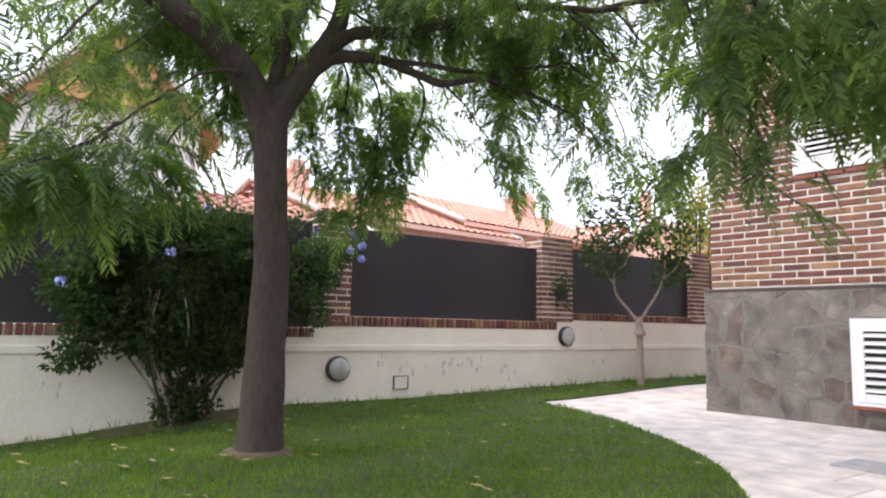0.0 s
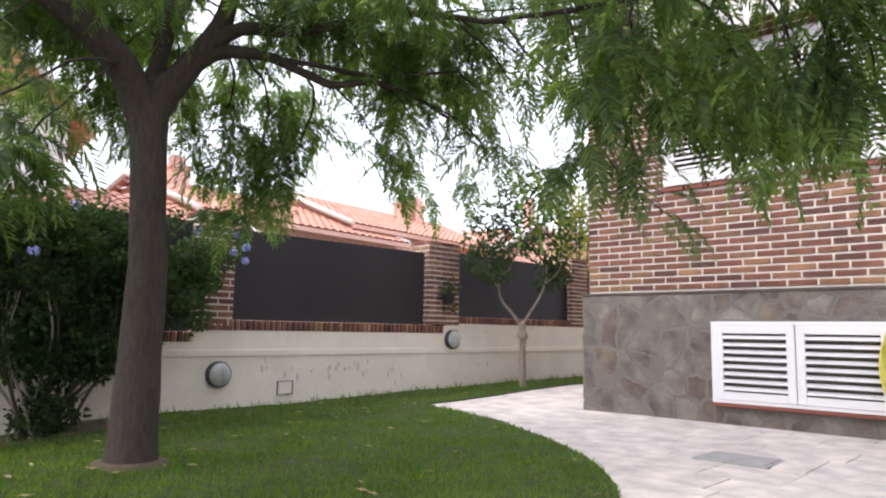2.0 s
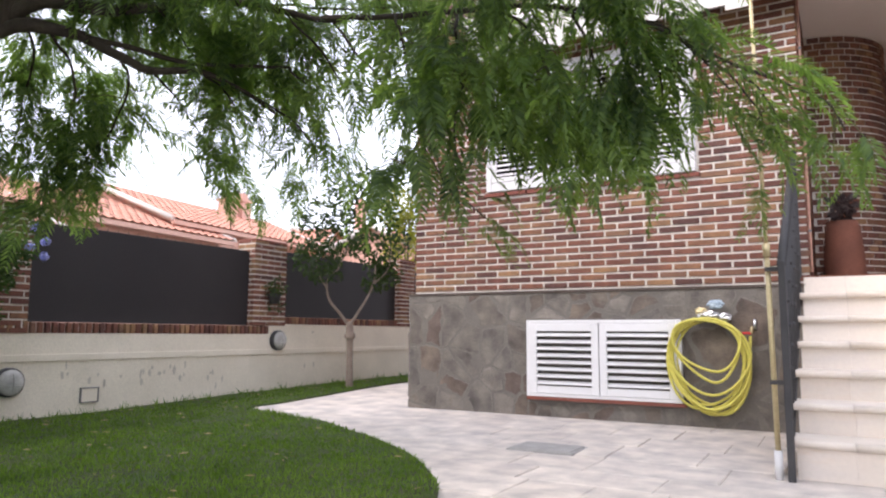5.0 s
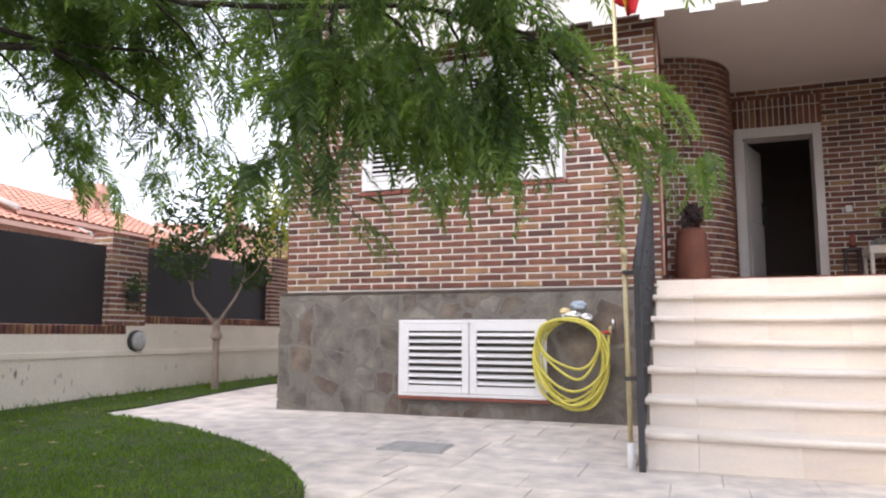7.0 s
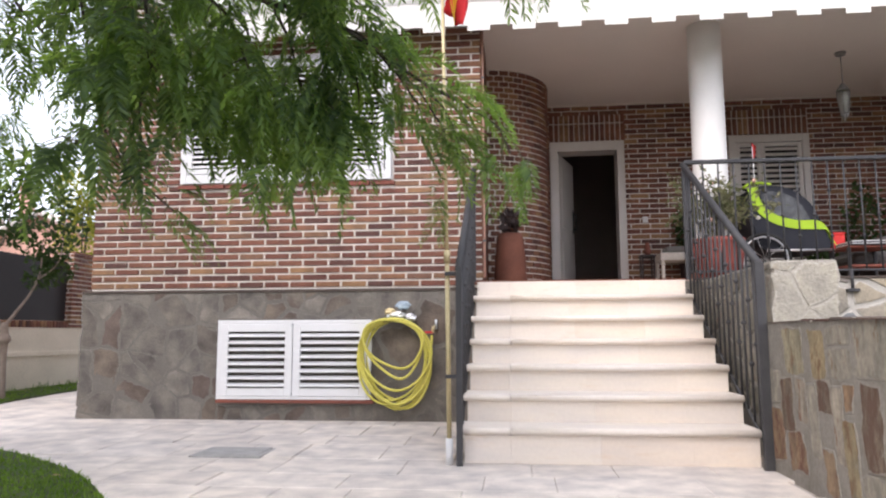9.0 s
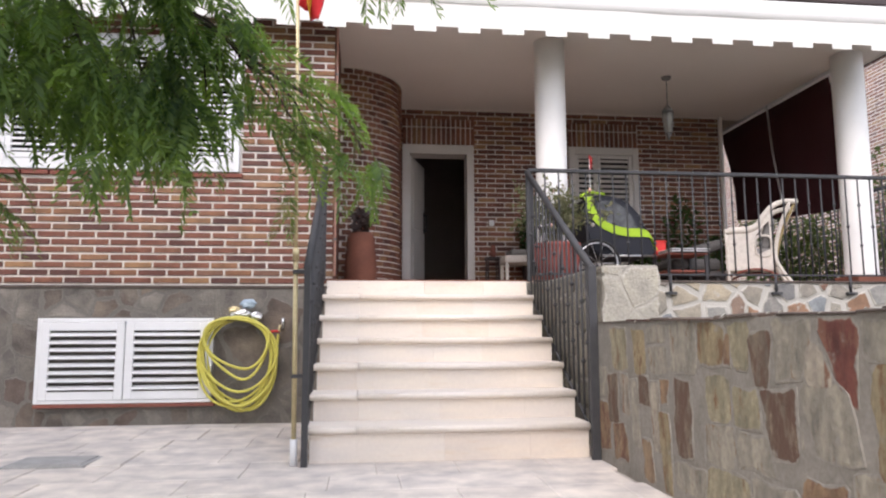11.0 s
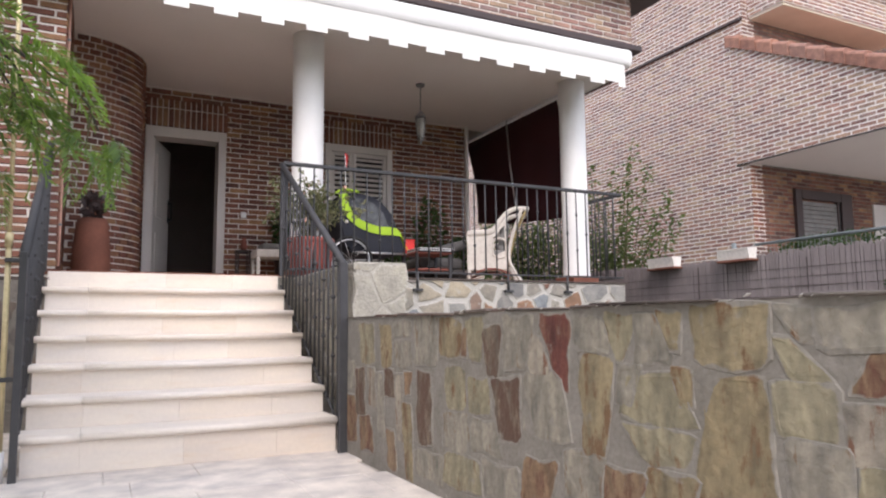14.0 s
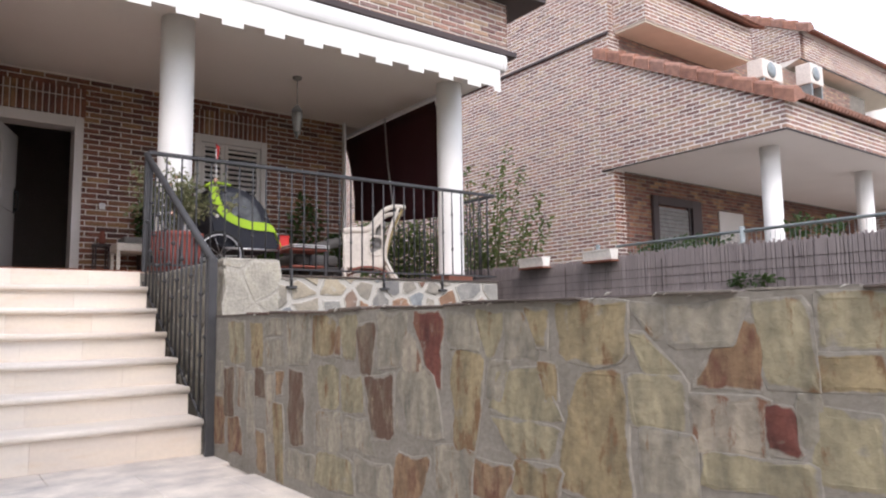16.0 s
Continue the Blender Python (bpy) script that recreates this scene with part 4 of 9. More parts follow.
wall_stone("olive", 1.61, 1.62, 0.21, 0.18, 0.65, 0.45)
wall_stone("olive", 1.84, 1.84, 0.17, 0.18, 0.60, 0.44)
wall_stone("grey", 1.61, 1.61, 0.22, 0.25, 0.42, 0.24)
wall_stone("grey", 1.88, 1.89, 0.23, 0.27, 0.42, 0.28)
wall_stone("brown", 1.25, 1.27, 0.20, 0.16, 0.60, 0.23)
wall_stone("rust", 1.05, 1.05, 0.09, 0.06, 0.58, 0.46)
wall_stone("ochre", 1.04, 1.06, 0.12, 0.09, 0.42, 0.02)
wall_stone("brown", 0.77, 0.79, 0.13, 0.13, 0.59, 0.44)
wall_stone("rust", 0.79, 0.83, 0.11, 0.11, 0.25, 0.03)
wall_stone("rust", 0.38, 0.44, 0.19, 0.24, 0.28, 0.07)
wall_stone("brown", 0.28, 0.29, 0.17, 0.16, 0.58, 0.27)
wall_stone("rust", 0.09, 0.10, 0.19, 0.23, 0.39, 0.09)
wall_stone("grey", 0.63, 0.66, 0.10, 0.10, 0.56, 0.18)
wall_stone("pale", 0.92, 0.94, 0.11, 0.09, 0.57, 0.15)
wall_stone("pale", 0.48, 0.50, 0.12, 0.12, 0.59, 0.35)
wall_stone("grey", 1.30, 1.31, 0.33, 0.33, 0.20, 0.06)
wall_stone("olive", 1.66, 1.66, 0.34, 0.37, 0.22, 0.09)
wall_stone("grey", 2.01, 2.00, 0.28, 0.26, 0.27, 0.11)
wall_stone("ochre", 3.00, 2.98, 0.21, 0.19, 0.39, 0.29)
wall_stone("grey", 0.11, 0.13, 0.17, 0.15, 0.61, 0.43)
# below and beyond, down to the paving
crazy_stones(ret, (1.575, 4.62, 0), (0, -1, 0), (-1, 0, 0), [(2.72, -0.02), (3.1, -0.02), (3.1, 0.26), (2.72, 0.22)], 5, QUARTZ["grey"], seed=57, joint=0.024, proud=0.006, wob=0.012)
crazy_stones(ret, (1.575, 4.62, 0), (0, -1, 0), (-1, 0, 0), [(1.5, -0.02), (2.7, -0.02), (2.7, 0.13), (1.5, 0.06)], 9, QUARTZ["olive"], seed=58, joint=0.024, proud=0.006, wob=0.012)
crazy_stones(ret, (1.575, 4.62, 0), (0, -1, 0), (-1, 0, 0), [(3.12, -0.02), (4.1, -0.02), (4.1, 0.40), (3.12, 0.31)], 12, QUARTZ["ochre"], seed=59, joint=0.024, proud=0.006, wob=0.012)
crazy_stones(ret, (1.575, 4.62, 0), (0, -1, 0), (-1, 0, 0), [(4.04, 0.42), (5.6, 0.42), (5.6, 0.885), (4.04, 0.885)], 14, QUARTZ["grey"], seed=60, joint=0.024, proud=0.006, wob=0.012)
crazy_stones(ret, (1.575, 4.62, 0), (0, -1, 0), (-1, 0, 0), [(4.12, -0.02), (5.6, -0.02), (5.6, 0.41), (4.12, 0.41)], 12, QUARTZ["olive"], seed=61, joint=0.024, proud=0.006, wob=0.012)
crazy_stones(ret, (1.575, -0.98, 0), (0, -1, 0), (-1, 0, 0), [(0, -0.02), (3.5, -0.02), (3.5, 0.885), (0, 0.885)], 30, QUARTZ["grey"], seed=53, joint=0.024, proud=0.006, aspect=1.4, wob=0.016)
rnd = random.Random(54)
y = 4.6
while y > -4.4:
    ln = rnd.uniform(0.12, 0.6)
    hgt = rnd.uniform(0.003, 0.018)
    part("capstone", boxed(1.562 + rnd.uniform(-0.014, 0.02), 1.95, y - ln + 0.012, y, 0.893, 0.893 + hgt, 0.006, Euler((rnd.uniform(-0.02, 0.02), rnd.uniform(-0.02, 0.02), rnd.uniform(-0.02, 0.02))).to_matrix().to_4x4()), M["dark_slate"], ret)
    y -= ln
lumps = Soup()
for _ in range(45):
    y, r = rnd.uniform(-1.5, 4.5), rnd.uniform(0.006, 0.02)
    x, z = 1.555 + rnd.uniform(-0.004, 0.02), 0.90 + rnd.uniform(-0.008, 0.006)
    ring = [(x + 0.5 * r * math.cos(a), y + 1.2 * r * rnd.uniform(0.6, 1) * math.cos(a + 1.57), z + 0.35 * r * math.sin(a)) for a in np.linspace(0, 5.4, 7)]
    lumps.add(ring + [(x - 0.3 * r, y, z + 0.3 * r), (x + 0.5 * r, y, z)], [(i, (i + 1) % 7, 7) for i in range(7)] + [((i + 1) % 7, i, 8) for i in range(7)])
lumps.part("mortar_lumps", M["mortar_white"], ret, "pale lumps of mortar under the capping")
# stone pier at the foot of the stairs, running back to the terrace
pier = structure("stone_pier", boxed(1.66, 2.03, 4.66, YF - 0.07, -0.2, 1.295), M["mortar_pier"], "square pier of pale rough stones beside the stairs", "wall")
crazy_stones(pier, (1.64, 4.66, 0.86), (1, 0, 0), (0, -1, 0), [(0, 0), (0.4, 0), (0.4, 0.43), (0, 0.43)], 3, M["pier_stone"], seed=66, joint=0.016, proud=0.005, wob=0.02)
crazy_stones(pier, (1.66, YF - 0.08, 0.3), (0, -1, 0), (-1, 0, 0), [(0, 0), (1.75, 0), (1.75, 0.98), (0, 0.98)], 30, QUARTZ["grey"], seed=63, joint=0.02, proud=0.02)

# ---- garden wall ----
XW = -6.74
gw = bmesh.new()
box(gw, XW - 0.28, XW, 3.37, 7.0, -0.4, 0.82)
box(gw, XW - 0.28, XW, 7.0, 16, -0.4, 0.955)
box(gw, XW - 0.28, XW, -6, 3.37, -0.4, 0.70)
garden_wall = structure("garden_wall", gw, M["plaster"], "cream painted garden wall with stains and peeling patches", "wall")
md = bmesh.new()
box(md, XW, XW + 0.018, -6, 16, 0.55, 0.62, 0.006)
part("moulding", md, M["plaster"], garden_wall)
rnd = random.Random(71)
peel = Soup()
for cy, cz, tall, n in ((4.27, 0.45, 0.07, 3), (4.65, 0.34, 0.05, 5), (5.19, 0.39, 0.09, 8), (5.59, 0.38, 0.09, 8), (6.12, 0.32, 0.06, 5), (7.8, 0.5, 0.2, 3), (1.0, 0.3, 0.12, 3), (3.0, 0.5, 0.15, 2)):
    for _ in range(n):
        y, z = cy + rnd.gauss(0, 0.09), cz + rnd.gauss(0, tall * 0.6)
        m, ry, rz = 11, rnd.uniform(0.012, 0.035), rnd.uniform(0.02, 0.06)
        ring = [(XW + 0.0035, y + ry * rnd.uniform(0.4, 1) * math.cos(6.283 * i / m), z + rz * rnd.uniform(0.4, 1.1) * math.sin(6.283 * i / m)) for i in range(m)]
        peel.add(ring, [tuple(range(m))])
peel.part("peeling_patches", M["plaster_bare"], garden_wall, "bare grey render where paint has peeled")
GW_SECTIONS = [(-6.0, 3.37, 0.70, 0.80, 1.90), (3.40, 7.02, 0.82, 0.925, 1.91), (7.30, 10.15, 0.955, 1.05, 1.96), (10.6, 16, 0.955, 1.05, 1.96)]
cap_row = structure("brick_coping", boxed(XW - 0.26, XW - 0.02, -6, 3.37, 0.70, 0.79), M["mortar"], "row of upright bricks on the garden wall", "trim")
for k, (a, b, z0, z1, zt) in enumerate(GW_SECTIONS):
    if k:
        part("coping_bed", boxed(XW - 0.26, XW - 0.02, a, b, z0, z1 - 0.01), M["mortar"], cap_row)
    soldier_row(cap_row, (XW - 0.02, a, z0), (0, 1, 0), (1, 0, 0), b - a, z1 - z0, 0.072, 0.016, 0.03, None, 80 + k, "brick_row")
for k, (a, b, zb, zt) in enumerate(((3.39, 3.80, 0.82, 2.02), (6.70, 7.30, 0.93, 2.05), (10.14, 10.62, 0.955, 2.10), (-1.2, -0.7, 0.7, 1.95))):
    pil = structure("brick_pillar", boxed(XW - 0.3, XW, a, b, zb, zt), M["mortar"], "square brown brick pillar of the garden wall", "pillar")
    brick_field(pil, (XW, a, zb), (0, 1, 0), (1, 0, 0), b - a, zt - zb, seed=90 + k, parts=80)
    brick_field(pil, (XW - 0.3, a, zb), (1, 0, 0), (0, -1, 0), 0.312, zt - zb, seed=95 + k)
    part("cap", boxed(XW - 0.3, XW + 0.008, a - 0.004, b + 0.004, zt, zt + 0.022, 0.006), M["sill"], pil)
for a, b, zb, zt in ((-0.68, 3.36, 0.795, 1.93), (3.82, 6.69, 0.925, 1.905), (7.31, 10.13, 1.05, 1.965), (10.63, 16, 1.05, 1.965)):
    pan = thing("screen_panel", (XW - 0.13, a, zb), "dark grey sheet screen between brick pillars", "panel", "screens on the garden wall")
    part("sheet", boxed(XW - 0.10, XW - 0.09, a, b, zb + 0.005, zt, 0.002), M["panel"], pan)
    s = a + 0.08
    tops = bmesh.new()
    while s < b - 0.03:
        tube(tops, [(XW - 0.115, s, zb), (XW - 0.115, s, zt + 0.005), (XW - 0.115, s, zt + 0.028)], [0.007, 0.007, 0.001], 5)
        s += 0.125
    for q in (zb + 0.12, zt - 0.06):
        tube(tops, [(XW - 0.125, a, q), (XW - 0.125, b, q)], 0.009, 5)
    part("fence_bars", tops, M["iron"], pan)


# ---- shutters: garage vent and window ----
def louvre_leaf(parent, x0, x1, y, z0, z1, slats, fw=0.055, material=None, tilt=38):
    material = material or M["white"]
    leaf = part("leaf", bmesh.new(), material, parent)
    bm = bmesh.new()
    for a in ((x0, x0 + fw, z0, z1), (x1 - fw, x1, z0, z1), (x0 + fw, x1 - fw, z0, z0 + fw), (x0 + fw, x1 - fw, z1 - fw, z1)):
        box(bm, a[0], a[1], y - 0.02, y + 0.012, a[2], a[3], 0.004)
    bm.to_mesh(leaf.data)
    bm.free()
    h = (z1 - z0 - 2 * fw) / slats
    for k in range(slats):
        zc = z0 + fw + (k + 0.5) * h
        part("slat", boxed(x0 + fw - 0.005, x1 - fw + 0.005, y - 0.028, y + 0.016, zc - 0.005, zc + 0.005, 0.003, Euler((radians(tilt), 0, 0)).to_matrix().to_4x4() @ Matrix.Diagonal((1, min(1.4, h / 0.05), 1, 1))), material, leaf)
    return leaf


vent = thing("vent_shutter", (-2.03, YF - 0.05, 0.25), "white metal louvred double vent shutter in the stone base", "shutter")
x0, x1, z0, z1 = VENT
part("backing", boxed(x0 + 0.02, x1 - 0.02, YF - 0.05, YF - 0.046, z0 + 0.02, z1 - 0.02), M["dark"], vent, "dark sheet standing for shade behind the slats")
bm = bmesh.new()
for a in ((x0, x0 + 0.035, z0, z1), (x1 - 0.035, x1, z0, z1), (x0 + 0.035, x1 - 0.035, z0, z0 + 0.03), (x0 + 0.035, x1 - 0.035, z1 - 0.035, z1)):
    box(bm, a[0], a[1], YF - 0.10, YF - 0.05, a[2], a[3], 0.004)
part("frame", bm, M["white"], vent)
xm = -2.035
louvre_leaf(vent, x0 + 0.036, xm - 0.004, YF - 0.085, z0 + 0.032, z1 - 0.036, 8, 0.07, None, 30)
louvre_leaf(vent, xm + 0.004, x1 - 0.036, YF - 0.085, z0 + 0.032, z1 - 0.036, 8, 0.07, None, 30)
part("sill", boxed(x0 - 0.0, x1 + 0.03, YF - 0.105, YF - 0.05, z0 - 0.032, z0 - 0.002, 0.004), M["sill"], vent, "thin red clay sill")
for zz in (z0 + 0.03, z1 - 0.05):
    part("bolt", smooth(tube(bmesh.new(), [(xm, YF - 0.118, zz), (xm, YF - 0.118, zz + 0.035)], 0.006, 8)), M["chrome"], vent)

window = thing("window_1", ((WIN[0] + WIN[1]) / 2, YF, WIN[2]), "white framed window with closed louvred shutters above a brick sill", "window", kind="structure")
part("backing", boxed(WIN[0] + 0.02, WIN[1] - 0.02, YF - 0.006, YF - 0.001, WIN[2] + 0.02, WIN[3] - 0.02), M["dark"], window, "dark sheet standing for shade behind the slats")
bm = bmesh.new()
for a in ((WIN[0], WIN[0] + 0.06, WIN[2], WIN[3]), (WIN[1] - 0.06, WIN[1], WIN[2], WIN[3]), (WIN[0] + 0.06, WIN[1] - 0.06, WIN[2], WIN[2] + 0.09), (WIN[0] + 0.06, WIN[1] - 0.06, WIN[3] - 0.06, WIN[3])):
    box(bm, a[0], a[1], YF - 0.05, YF - 0.001, a[2], a[3], 0.005)
part("frame", bm, M["white"], window)
wl_ = (WIN[1] - WIN[0] - 0.13) / 3
for k in range(3):
    louvre_leaf(window, WIN[0] + 0.064 + k * wl_, WIN[0] + 0.064 + (k + 1) * wl_ - 0.004, YF - 0.03, WIN[2] + 0.094, WIN[3] - 0.064, 20, 0.05)
soldier_row(window, (WIN[0] - 0.03, YF, WIN[2] - 0.05), (1, 0, 0), (0, -1, 0), WIN[1] - WIN[0] + 0.06, 0.045, 0.24, 0.010, 0.035, M["sill"], 6, "sill")

pw = thing("window_2", (3.37, YD, 1.4), "white framed porch window with louvred shutters", "window", kind="structure")
part("backing", boxed(2.86, 3.88, YD + 0.06, YD + 0.07, 1.4, 3.43), M["dark"], pw, "dark sheet standing for shade behind the slats")
bm = bmesh.new()
for a in ((2.86, 2.95, 1.4, 3.43), (3.79, 3.88, 1.4, 3.43), (2.95, 3.79, 3.33, 3.43), (2.95, 3.79, 1.4, 1.5)):
    box(bm, a[0], a[1], YD - 0.03, YD + 0.06, a[2], a[3], 0.005)
part("frame", bm, M["door"], pw)
louvre_leaf(pw, 2.955, 3.27, YD + 0.01, 1.5, 3.325, 24, 0.05, M["door"], 46)
louvre_leaf(pw, 3.275, 3.785, YD + 0.01, 1.5, 3.325, 24, 0.05, M["door"], 46)

# ---- front door, standing open inwards ----
door = thing("door_1", (1.0, YD, ZF), "pale grey wooden front door standing open into a dark hall", "door", kind="structure")
bm = bmesh.new()
for a in ((DOOR[0] - 0.1, DOOR[0], ZF, DOOR[2] + 0.13), (DOOR[1], DOOR[1] + 0.1, ZF, DOOR[2] + 0.13), (DOOR[0], DOOR[1], DOOR[2], DOOR[2] + 0.13)):
    box(bm, a[0], a[1], YD - 0.035, YD + 0.25, a[2], a[3], 0.006)
part("frame", bm, M["door"], door)
turn = Matrix.Translation((DOOR[0] + 0.02, YD + 0.06, 0)) @ Euler((0, 0, radians(71))).to_matrix().to_4x4()
bm = boxed(0.0, 0.78, 0.0, 0.045, ZF + 0.01, DOOR[2] - 0.01, 0.003)
for zz0, zz1 in ((ZF + 0.15, ZF + 0.75), (ZF + 0.95, DOOR[2] - 0.18)):
    box(bm, 0.12, 0.66, -0.012, 0.0, zz0, zz1, 0.008)
bm.transform(turn)
leaf = part("door_leaf", bm, M["door"], door)
bm = tube(bmesh.new(), [(0.70, -0.05, ZF + 1.0), (0.70, -0.05, ZF + 1.22)], 0.012, 8)
box(bm, 0.68, 0.72, -0.05, 0.0, ZF + 0.98, ZF + 1.01)
box(bm, 0.68, 0.72, -0.05, 0.0, ZF + 1.2, ZF + 1.23)
box(bm, 0.66, 0.74, -0.008, 0.0, ZF + 0.95, ZF + 1.27, 0.002)
bm.transform(turn)
part("door_handle", bm, M["iron"], leaf)
sw = thing("light_switch", (1.75, YD, 2.33), "small white bell push on the porch wall", "switch")
part("plate", boxed(1.715, 1.785, YD - 0.03, YD - 0.013, 2.29, 2.37, 0.006), M["white"], sw)

# ---- columns ----
for k, cx in enumerate((1.965, 5.40)):
    col = thing("porch_column", (cx, 7.05, ZF), "round white painted porch column on a clay plinth", "column", "porch columns")
    cy = 7.05
    part("plinth", boxed(cx - 0.19, cx + 0.19, cy - 0.19, cy + 0.19, ZF, ZF + 0.10, 0.005), M["terracotta"], col, "square clay tile plinth")
    part("shaft", lathe(bmesh.new(), (cx, cy, ZF + 0.10), [(0.168, 0), (0.168, 0.03), (0.163, 0.05), (0.163, 2.3), (0.162, ZC - ZF - 0.10)], 32), M["column_white"], col)

# ---- awning ----
awning = thing("awning", (1.2, 6.2, 3.68), "white rolled awning with a scalloped valance along the porch", "awning")
AX0, AX1, AY = -3.3, 5.62, 6.16
prof = [(6.43, 4.195), (6.42, 3.93), (6.32, 3.89), (6.21, 3.885), (6.182, 3.892), (6.166, 3.925), (AY - 0.002, 3.975), (AY, 4.03), (6.175, 4.065), (6.205, 4.09), (6.3, 4.13)]
bm = bmesh.new()
l0, l1 = [bm.verts.new((AX0, a, b)) for a, b in prof], [bm.verts.new((AX1, a, b)) for a, b in prof]
for i in range(len(prof)):
    bm.faces.new((l0[i], l0[(i + 1) % len(prof)], l1[(i + 1) % len(prof)], l1[i]))
bm.faces.new(l0[::-1])
bm.faces.new(l1)
bmesh.ops.recalc_face_normals(bm, faces=bm.faces)
bmesh.ops.bevel(bm, geom=bm.edges[:], offset=0.006, segments=2, affect='EDGES')
part("cassette", bm, M["awning_white"], awning)
bm = bmesh.new()
x, tooth, low_ = AX0 + 0.02, 0.2075, True
while x < AX1 - 0.09:
    x1 = min(x + tooth, AX1 - 0.08)
    zb = 3.612 if low_ else 3.662
    n_ = 4
    for q in range(n_):
        xa, xb = x + (x1 - x) * q / n_, x + (x1 - x) * (q + 1) / n_
        yw = [AY + 0.03 + 0.004 * math.sin(v * 2.3) + 0.002 * math.sin(v * 7) for v in (xa, xb)]
        bm.faces.new([bm.verts.new(p) for p in ((xa, yw[0], zb), (xb, yw[1], zb), (xb, yw[1], 3.91), (xa, yw[0], 3.91))])
    x, low_ = x1, not low_
bmesh.ops.remove_doubles(bm, verts=bm.verts[:], dist=0.0005)
val = part("valance", bm, M["canvas"], awning, "white scalloped canvas valance")
sol = val.modifiers.new("thick", 'SOLIDIFY')
sol.thickness = 0.002
for x in (AX0, AX1 - 0.04):
    cap = bmesh.new()
    ends = [[cap.verts.new((x + dx, 6.29 + (a - 6.29) * 1.05, 4.02 + (b - 4.02) * 1.05)) for a, b in prof] for dx in (-0.004, 0.044)]
    for i in range(len(prof)):
        cap.faces.new((ends[0][i], ends[0][(i + 1) % len(prof)], ends[1][(i + 1) % len(prof)], ends[1][i]))
    cap.faces.new(ends[0][::-1])
    cap.faces.new(ends[1])
    bmesh.ops.recalc_face_normals(cap, faces=cap.faces)
    bmesh.ops.bevel(cap, geom=cap.edges[:], offset=0.003, segments=1, affect='EDGES')
    part("end_cap", cap, M["awning_white"], awning)
# arm stubs to the wall
part("mount", boxed(AX0 + 0.1, AX1 - 0.1, 6.415, YF + 0.02, 3.98, 4.18), M["awning_white"], awning)

# ---- blind on the porch's side ----
blind = thing("side_blind", (5.38, 8.3, 2.2), "dark oxblood canvas side blind hanging from the porch ceiling", "blind")
bm = bmesh.new()
cols = []
for i in range(41):
    t = i / 40
    zb = 2.24 + 0.24 * t - 0.03 * math.sin(t * 3.14)
    col = []
    for q in (0, 0.15, 0.3, 0.5, 0.7, 0.85, 1):
        y0, y1 = 7.40 + 0.13 * q, 9.74 + 0.36 * q
        y = y0 + (y1 - y0) * t
        col.append(bm.verts.new((5.52 + 0.03 * math.sin(y * 9) * (1 - q) * 0.6 + 0.05 * math.sin(q * 3.14), y, zb + (ZC - 0.06 - zb) * q)))
    cols.append(col)
for a, b in zip(cols, cols[1:]):
    for i in range(6):
        bm.faces.new((a[i], a[i + 1], b[i + 1], b[i])).smooth = True
cl = part("cloth", bm, M["oxblood"], blind)
cl.modifiers.new("thick", 'SOLIDIFY').thickness = 0.004
part("top_rail", boxed(5.48, 5.56, 7.2, 10.1, ZC - 0.05, ZC, 0.01), M["white"], blind, "white top rail")
part("crank_rod", tube(bmesh.new(), [(5.44, 8.70, ZC - 0.03), (5.44, 8.62, 3.2), (5.44, 8.50, 2.62), (5.45, 8.44, 2.36)], 0.013, 6), M["chrome"], blind, "thin metal crank rod")

# ---- lantern ----
lan = thing("porch_lantern", (3.66, 7.9, ZC), "small hanging glass lantern on a chain under the porch ceiling", "lantern")
part("canopy", lathe(bmesh.new(), (3.66, 7.9, ZC - 0.03), [(0.05, 0.0), (0.06, 0.03)], 16), M["cast"], lan)
part("chain", tube(bmesh.new(), [(3.66, 7.9, ZC - 0.03), (3.66, 7.9, 3.58)], 0.006, 6), M["cast"], lan)
part("cap", lathe(bmesh.new(), (3.66, 7.9, 3.48), [(0.078, 0), (0.055, 0.04), (0.02, 0.09)], 6), M["cast"], lan)
part("glass", lathe(bmesh.new(), (3.66, 7.9, 3.23), [(0.04, 0), (0.062, 0.16), (0.058, 0.24)], 6), M["lamp_glass"], lan, "frosted glass body")
for k in range(6):
    a = 2 * math.pi * k / 6
    part("bar", tube(bmesh.new(), [(3.66 + 0.043 * math.cos(a), 7.9 + 0.043 * math.sin(a), 3.23), (3.66 + 0.068 * math.cos(a), 7.9 + 0.068 * math.sin(a), 3.40), (3.66 + 0.064 * math.cos(a), 7.9 + 0.064 * math.sin(a), 3.47)], 0.006, 5), M["cast"], lan)
part("finial", lathe(bmesh.new(), (3.66, 7.9, 3.14), [(0.012, 0), (0.02, 0.04), (0.05, 0.08)], 8), M["cast"], lan)


# ---- railings ----
def rail_bar(bm, p, q, r=0.0075):
    tube(bm, [p, q], r, 6)


